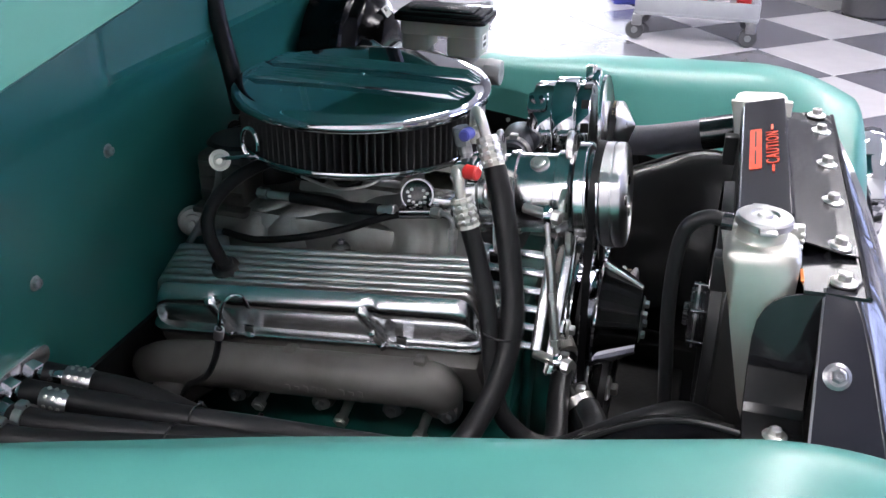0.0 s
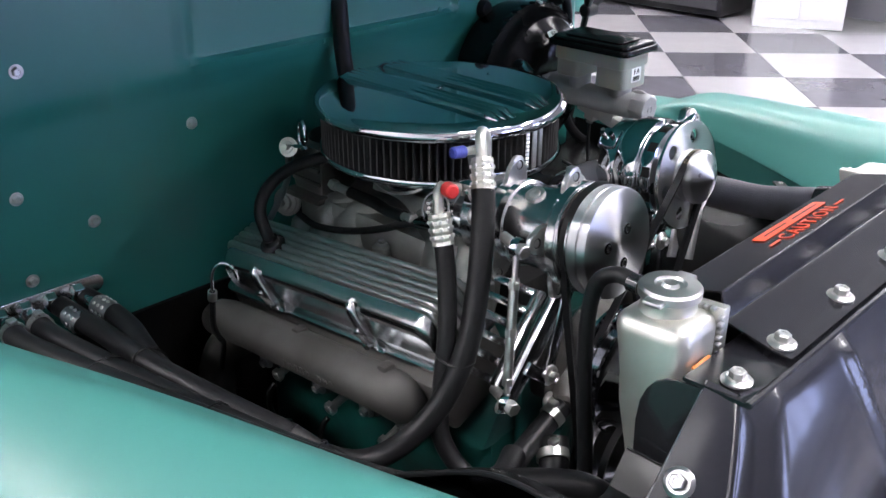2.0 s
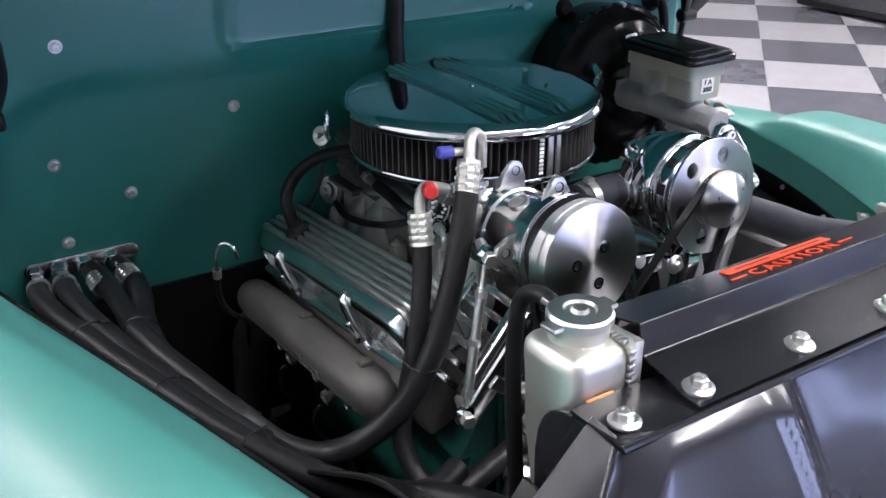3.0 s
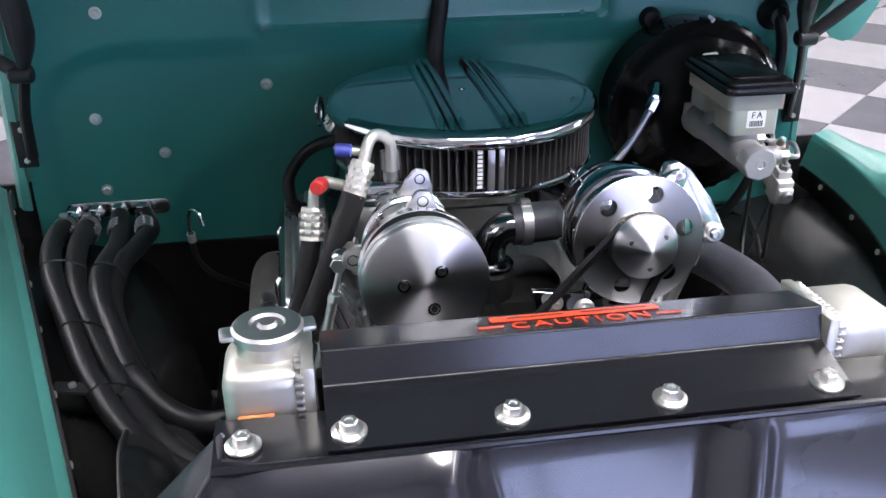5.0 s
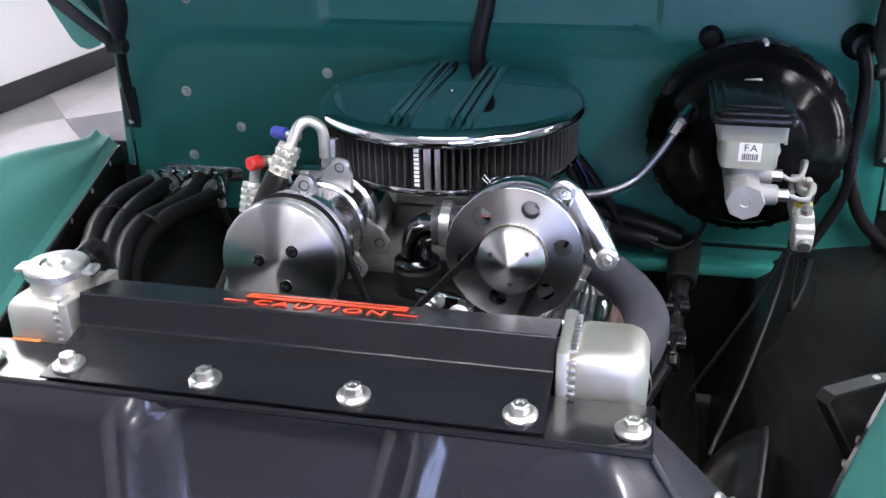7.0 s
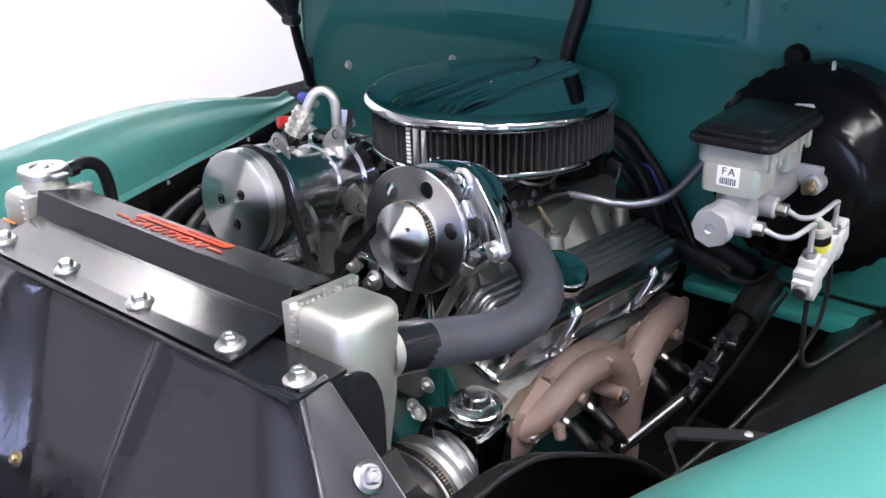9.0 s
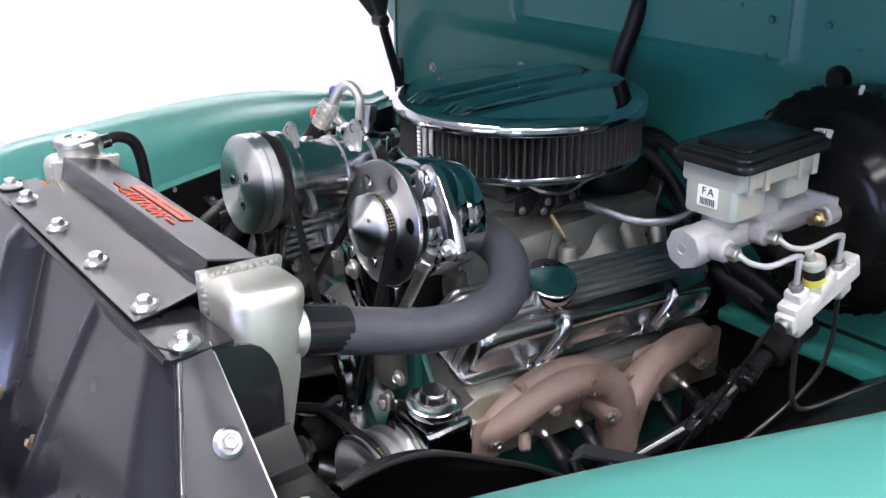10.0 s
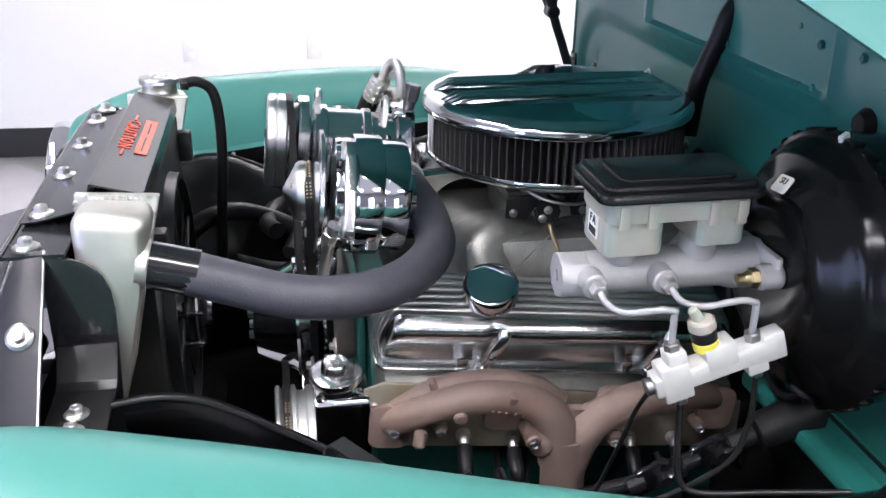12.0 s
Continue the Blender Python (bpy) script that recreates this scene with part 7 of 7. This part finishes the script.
# spark plug leads
for k, y in enumerate((0.45, 0.56, 0.68, 0.80)):
    b = bmesh.new()
    tube(b, [(-0.292, y, 0.708), (-0.300, y + 0.004, 0.696), (-0.292, y + 0.02, 0.66), (-0.265, y + 0.04, 0.61), (-0.23, y + 0.06, 0.58)], 0.004, 8, 5)
    single("plug_lead", b, RUBBER, "black spark plug lead below the manifold", "lead", "spark plug leads")
for k, y in enumerate((0.46, 0.50, 0.70, 0.79)):
    b = bmesh.new()
    tube(b, [(0.308, y, 0.703), (0.318, y + 0.01, 0.685), (0.305, y + 0.03, 0.665), (0.26, y + 0.05, 0.66), (0.2, y + 0.06, 0.67)], 0.0042, 8, 5)
    single("plug_lead", b, RUBBER, "black spark plug lead below the manifold", "lead", "spark plug leads")


# ---- brakes and steering on the driver's side ----
def booster():
    c = (0.420, 0, 0.995)
    t = thing("brake_booster", (0.42, 0.82, 0.86), "black vacuum brake booster on the firewall", "brake booster")
    b = bmesh.new()
    lathe(b, [(0.11, 0.882), (0.138, 0.872), (0.141, 0.84), (0.1415, 0.812)], c, (0, 1, 0), 72)
    part("rear_shell", b, SHELL, t)
    b = bmesh.new()
    lathe(b, [(0.1415, 0.814), (0.1445, 0.810), (0.1445, 0.798), (0.139, 0.794), (0.132, 0.790), (0.128, 0.780), (0.118, 0.772), (0.100, 0.765), (0.092, 0.752), (0.074, 0.745), (0.045, 0.744), (0, 0.744)], c, (0, 1, 0), 72)
    part("front_shell", b, SHELL, t, angle=50)
    b = bmesh.new()
    box(b, (0, 0, 0), (0.004, 0.014, 0.010), 0.001)
    tab = to_mesh("crimp_tab", b, SHELL)
    for k in range(36):
        a = 2 * math.pi * k / 36
        ob = attach(new("crimp_tab", tab), t)
        ob.matrix_basis = pose(c[0] + 0.1448 * math.cos(a), 0.804, c[2] + 0.1448 * math.sin(a), 0, -math.degrees(a), 0)
    b = bmesh.new()
    cyl(b, (0.338, 0.768, 1.042), (0.326, 0.742, 1.044), 0.015, 0.012, 20, 0.002)
    part("check_valve", b, SATIN, t)
    b = bmesh.new()
    lathe(b, [(0, 0), (0.012, 0), (0.010, 0.012), (0, 0.014)], (0.348, 0.766, 0.985), (0, -1, 0), 18)
    part("plug", b, SATIN, t)
    b = bmesh.new()
    box(b, (0.4300, 0.800, 1.1370), (0.005, 0.012, 0.012), 0.001, (20, 0, 20))
    part("paint_mark", b, LABEL, t, "white paint mark")
    b = bmesh.new()
    w = Vector((-0.05, -0.80, 0.60)).normalized()
    o = Vector((0.4155, 0.7515, 1.0890))
    u = Vector((0.98, 0.0, 0.10))
    u = (u - u.dot(w) * w).normalized()
    v = w.cross(u)
    prism(b, rounded(0.025, 0.019, 0.003, 2), o, u, v, 0.0012)
    lab = part("label", b, LABEL, t, "white paper label")
    letters(lab, "SU", o + w * 0.0016 + v * 0.003, u, v, 0.007, INK)
    return t


booster()


def master_cylinder():
    t = thing("master_cylinder", (0.40, 0.63, 0.97), "cast master cylinder with clouded reservoir and black lid", "master cylinder")
    b = bmesh.new()
    x, z = 0.400, 1.000
    lathe(b, [(0, 0.528), (0.0225, 0.528), (0.024, 0.530), (0.024, 0.552), (0.0235, 0.556), (0.021, 0.560), (0.021, 0.70), (0.026, 0.71), (0.026, 0.745), (0, 0.745)], (x, 0, z), (0, 1, 0), 8)
    lathe(b, [(0.0215, 0.556), (0.0225, 0.560), (0.0225, 0.70), (0.026, 0.712), (0.026, 0.742)], (x, 0, z), (0, 1, 0), 32)
    for y in (0.590, 0.675):
        cyl(b, (x, y, z + 0.012), (x, y, z + 0.040), 0.020, 0.019, 24, 0.002)
    prism(b, [(-0.026, -0.014), (0.055, -0.014), (0.055, 0.014), (-0.026, 0.014)], (x, 0.742, z + 0.012), (1, 0, 0), (0, 0, 1), 0.008, 0.003)
    part("body", b, WHITEPL, t, "grey cast body")
    b = bmesh.new()
    lathe(b, [(0, -0.001), (0.004, -0.001), (0.006, 0.001), (0.0065, -0.0016), (0.010, -0.0016)], (x, 0.528, z), (0, -1, 0), 18)
    part("bore_plug", b, STEEL, t)
    for y in (0.556, 0.628):
        b = bmesh.new()
        cyl(b, (x + 0.016, y, z + 0.002), (x + 0.040, y, z + 0.002), 0.0135, 0.013, 22, 0.002)
        part("port_boss", b, WHITEPL, t)
        b = bmesh.new()
        hexagon(b, (x + 0.040, y, z + 0.002), (x + 0.053, y, z + 0.002), 0.0082)
        part("tube_nut", b, ZINC, t)
    b = bmesh.new()
    cyl(b, (x + 0.047, 0.744, z + 0.004), (x + 0.047, 0.720, z + 0.004), 0.0135, 0.013, 24, 0.002)
    part("stud_boss", b, WHITEPL, t)
    b = bmesh.new()
    hexagon(b, (x + 0.047, 0.720, z + 0.004), (x + 0.047, 0.711, z + 0.004), 0.0105)
    lathe(b, [(0.0075, 0), (0.0068, 0.004), (0.0052, 0.006), (0.0052, 0.014), (0, 0.014)], (x + 0.047, 0.712, z + 0.004), (0, -1, 0), 18)
    part("brass_fitting", b, BRASS, t, "brass fitting")
    # reservoir: a stepped tub, deeper at both wells
    b = bmesh.new()
    prism(b, rounded(0.082, 0.146, 0.010), (x + 0.002, 0.635, 1.066), (1, 0, 0), (0, 1, 0), 0.028, 0.003)
    res = part("reservoir", b, NYLON, t, "clouded cream nylon reservoir")
    for w, y, z, h in ((0.060, 0.593, 1.030, 0.040), (0.050, 0.682, 1.036, 0.034)):
        b = bmesh.new()
        prism(b, rounded(0.070, w, 0.010), (x + 0.002, y, z), (1, 0, 0), (0, 1, 0), h, 0.004)
        part("well", b, NYLON, res)
    for dy in (0.578, 0.606, 0.668, 0.696):
        b = bmesh.new()
        box(b, (x + 0.044, dy, 1.074), (0.004, 0.010, 0.024), 0.001)
        part("rib", b, NYLON, res)
    b = bmesh.new()
    prism(b, rounded(0.104, 0.168, 0.014), (x + 0.003, 0.634, 1.090), (1, 0, 0), (0, 1, 0), 0.011, 0.003)
    lid = part("lid", b, LID, t, "black lid with a raised centre")
    b = bmesh.new()
    prism(b, rounded(0.094, 0.156, 0.012), (x + 0.003, 0.634, 1.100), (1, 0, 0), (0, 1, 0), 0.007, 0.003)
    part("lid_step", b, LID, lid)
    b = bmesh.new()
    prism(b, rounded(0.070, 0.118, 0.010), (x + 0.003, 0.634, 1.106), (1, 0, 0), (0, 1, 0), 0.004, 0.0015)
    part("raised_centre", b, LID, lid)
    b = bmesh.new()
    o = Vector((x + 0.002, 0.5622, 1.054))
    prism(b, rounded(0.027, 0.024, 0.001, 1), o, (1, 0, 0), (0, 0, 1), 0.0008)
    lab = part("label", b, LABEL, t, "white paper label")
    letters(lab, "FA", o + Vector((0, -0.0012, 0.0055)), (1, 0, 0), (0, 0, 1), 0.009, INK, spread=1.3)
    for k in range(8):
        b = bmesh.new()
        box(b, o + Vector((-0.0088 + 0.0025 * k, -0.001, -0.006)), (0.0012 + 0.0005 * (k % 2), 0.0006, 0.008))
        part("bar_print", b, INK, lab)
    return t


master_cylinder()


VALVE = material("bare_cast_valve", (0.60, 0.60, 0.585), 0.45, metal=0.25, vary=0.10, scale=60, bump=0.15, bump_scale=400)


def proportioning_valve():
    t = thing("proportioning_valve", (0.488, 0.66, 0.90), "pale cast brake proportioning valve with sensor", "valve")
    p, q = Vector((0.488, 0.597, 0.915)), Vector((0.488, 0.728, 0.955))
    d = (q - p).normalized()
    tilt = math.degrees(math.atan2(d.z, d.y))

    def at(f, dx=0, dz=0):
        m = p + (q - p) * f
        return (m.x + dx, m.y - d.z * dz, m.z + d.y * dz)

    b = bmesh.new()
    box(b, at(0.5), (0.024, 0.126, 0.022), 0.003, (tilt, 0, 0))
    part("casting", b, VALVE, t)
    for f, dz, size in ((0.20, 0, (0.026, 0.030, 0.040)), (0.24, 0.022, (0.022, 0.020, 0.020)), (0.55, 0.012, (0.026, 0.032, 0.026)), (0.80, -0.010, (0.022, 0.022, 0.026)), (0.95, 0, (0.020, 0.022, 0.030))):
        b = bmesh.new()
        box(b, at(f, 0, dz), size, 0.003, (tilt, 0, 0))
        part("port_block", b, VALVE, t)
    b = bmesh.new()
    cyl(b, at(0.48, 0, 0.020), at(0.48, 0, 0.030), 0.0125, None, 20, 0.001)
    part("collar", b, material("yellow_plastic", (0.65, 0.6, 0.08), 0.45), t, "yellow plastic collar")
    b = bmesh.new()
    cyl(b, at(0.48, 0, 0.030), at(0.48, 0, 0.042), 0.0125, None, 20, 0.001)
    part("seal", b, RUBBER, t)
    b = bmesh.new()
    cyl(b, at(0.48, 0, 0.042), at(0.48, 0, 0.054), 0.0135, 0.013, 20, 0.002)
    cyl(b, at(0.47, 0, 0.052), at(0.43, 0, 0.068), 0.006, 0.005, 14, 0.002)
    part("sensor", b, NYLON, t, "cream plastic sensor")
    b = bmesh.new()
    cyl(b, at(-0.01), at(0.06), 0.009, None, 14, 0.001)
    part("end_plug", b, STEEL, t)
    for f in (0.24, 0.82):
        b = bmesh.new()
        hexagon(b, at(f, 0, 0.030 if f < 0.5 else 0.010), at(f, 0, 0.040 if f < 0.5 else 0.020), 0.0082)
        part("tube_nut", b, STEEL, t)
    for f in (0.22, 0.80):
        b = bmesh.new()
        hexagon(b, at(f, 0, -0.030), at(f, 0, -0.020), 0.0075)
        part("tube_nut", b, STEEL, t)
    return t, at


valve, at_v = proportioning_valve()


def pipe(name, run, label, r=0.0034, mat=None, n=8):
    b = bmesh.new()
    tube(b, run, r, 10, n)
    return single(name, b, mat or WHITEPL, label, "pipe", "brake pipes")


a = Vector(at_v(0.24, 0, 0.038))
c = Vector(at_v(0.82, 0, 0.018))
pipe("brake_pipe", [(0.453, 0.556, 1.002), (0.468, 0.560, 0.996), (0.480, 0.575, 0.993), (0.488, 0.600, 0.998), (0.489, 0.616, 0.996), a + Vector((0, 0, 0.03)), a], "bent steel brake pipe from master cylinder to valve")
pipe("brake_pipe", [(0.453, 0.628, 1.002), (0.466, 0.634, 0.994), (0.480, 0.650, 0.994), (0.489, 0.682, 1.002), (0.489, 0.696, 0.999), c + Vector((0, 0, 0.03)), c], "bent steel brake pipe from master cylinder to valve")
a = Vector(at_v(0.22, 0, -0.028))
c = Vector(at_v(0.80, 0, -0.028))
pipe("brake_pipe", [a, a + Vector((0, 0.002, -0.05)), a + Vector((0.002, 0.008, -0.095)), a + Vector((0.01, 0.03, -0.108)), a + Vector((0.03, 0.09, -0.100)), a + Vector((0.05, 0.17, -0.095))], "dark brake pipe running down from the valve", 0.0034, SATIN)
pipe("brake_pipe", [c, c + Vector((0, 0.0, -0.06)), c + Vector((-0.01, -0.02, -0.12)), c + Vector((-0.05, -0.12, -0.20)), c + Vector((-0.10, -0.24, -0.26))], "dark brake pipe running down from the valve", 0.003, SATIN)


def steering_shaft():
    t = thing("steering_shaft", (0.30, 0.65, 0.60), "black steering shaft with universal joint", "steering shaft")
    b = bmesh.new()
    cyl(b, (0.352, 0.886, 0.778), (0.347, 0.808, 0.744), 0.027, 0.024, 24, 0.003)
    cyl(b, (0.347, 0.808, 0.744), (0.3445, 0.775, 0.730), 0.013, None, 18, 0.002)
    part("column", b, SATIN, t)
    for c in ((0.343, 0.762, 0.724), (0.339, 0.696, 0.694)):
        b = bmesh.new()
        box(b, (c[0] + 0.001, c[1] + 0.014, c[2] + 0.006), (0.034, 0.026, 0.010), 0.003, (24, 0, 0))
        box(b, (c[0] - 0.002, c[1] - 0.014, c[2] - 0.006), (0.010, 0.030, 0.034), 0.003, (24, 0, 0))
        cyl(b, (c[0] - 0.018, c[1], c[2]), (c[0] + 0.018, c[1], c[2]), 0.007, None, 12)
        cyl(b, (c[0], c[1], c[2] - 0.018), (c[0], c[1], c[2] + 0.018), 0.007, None, 12)
        cyl(b, (c[0] - 0.001, c[1] - 0.020, c[2] - 0.009), (c[0] - 0.002, c[1] - 0.042, c[2] - 0.019), 0.012, None, 16, 0.002)
        part("universal_joint", b, BLACK, t, "glossy black universal joint")
    b = bmesh.new()
    cyl(b, (0.337, 0.672, 0.684), (0.275, 0.56, 0.612), 0.0105, None, 18, 0.002)
    part("lower_shaft", b, BLACK, t)
    return t


steering_shaft()

# loom from the grommet, and wiring on the firewall
t = thing("firewall_loom", (0.58, 0.85, 0.93), "black wiring loom that forks in front of the firewall", "cable")
b = bmesh.new()
tube(b, [(0.570, 0.868, 1.128), (0.570, 0.846, 1.122), (0.581, 0.845, 1.08), (0.583, 0.848, 1.02), (0.580, 0.850, 0.975), (0.583, 0.850, 0.929), (0.605, 0.850, 0.865), (0.640, 0.848, 0.825), (0.675, 0.84, 0.80)], 0.0098, 14, 8)
part("trunk", b, RUBBER, t)
b = bmesh.new()
tube(b, [(0.581, 0.846, 0.965), (0.580, 0.846, 0.915), (0.570, 0.850, 0.872), (0.545, 0.852, 0.815), (0.520, 0.856, 0.775), (0.49, 0.860, 0.74)], 0.0085, 12, 8)
part("branch", b, RUBBER, t)
b = bmesh.new()
tube(b, [(0.470, 0.612, 0.905), (0.452, 0.604, 0.865), (0.433, 0.600, 0.817), (0.400, 0.597, 0.748), (0.363, 0.595, 0.675), (0.34, 0.59, 0.62)], 0.0026, 8, 6)
single("thin_cable", b, RUBBER, "thin grey cable hanging in the bay", "cable")
b = bmesh.new()
tube(b, [(0.385, 0.862, 0.862), (0.372, 0.850, 0.82), (0.352, 0.842, 0.795), (0.320, 0.840, 0.788), (0.285, 0.845, 0.80)], 0.0045, 8, 6)
single("thin_cable", b, RUBBER, "thin black cable looped below the brake booster", "cable")

# low apron lips beside the radiator
for s in (-1, 1):
    b = bmesh.new()

    def flap(u, v):
        y = 0.085 + 0.32 * u
        z = (0.895 if s > 0 else 0.897) + 0.012 * math.sin(math.pi * min(1, u * 2.2)) - 0.16 * u ** 2.4
        return (s * (0.318 + 0.075 * v + 0.05 * u), y, z - 0.10 * (1 - v) ** 2 - 0.006 * v)

    sheet(b, flap, span(0, 1, 18), span(-0.6, 1, 8), 0.003 * -s)
    t = thing("splash_flap", (s * 0.36, 0.2, 0.80), "black moulded splash flap inside the fender", "flap", "splash flaps")
    part("panel", b, APRON, t, angle=60)
    b = bmesh.new()
    tube(b, [flap(u, 1.0) for u in span(0, 1, 9)], 0.003, 8, 3)
    part("edge_bead", b, RUBBER, t)


# ---- floor tiles ----
TS, TA = 0.60, radians(42.5)
ca, sa = math.cos(TA), math.sin(TA)


def tile_mesh(mat):
    b = bmesh.new()
    box(b, (0, 0, 0), (TS - 0.004, TS - 0.004, 0.005), 0.0012, (0, 0, math.degrees(TA)), 1)
    return to_mesh("tile", b, mat)


meshes = (tile_mesh(TILE_L), tile_mesh(TILE_D))
dark = (math.floor((ca * 4.336 - sa * 0.07) / TS - 0.75) + math.floor((-sa * 4.336 - ca * 0.07) / TS - 0.60)) % 2
rest = (bmesh.new(), bmesh.new())
for i in range(-14, 24):
    for j in range(-18, 18):
        u, v = (i + 0.5 + 0.75) * TS, (j + 0.5 + 0.60) * TS
        x, y = ca * u - sa * v, sa * u + ca * v
        k = 1 if (i + j) % 2 == dark else 0
        if not (wall_x(y) + 0.34 < x < ROOM_X - 0.34 and ROOM_Y0 + 0.34 < y < ROOM_Y1 - 0.34):
            continue
        if -3.4 < y < 8.1 and not (y < -2 and x > 2.5):
            ob = new("tile", meshes[k])
            attach(ob, floor)
            ob.location = (x, y, -0.0025)
        else:
            box(rest[k], (x, y, -0.0025), (TS - 0.004, TS - 0.004, 0.005), 0, (0, 0, math.degrees(TA)))
for b, mat in zip(rest, (TILE_L, TILE_D)):
    tagged(part("tile_field", b, mat, floor), kind="stuff")
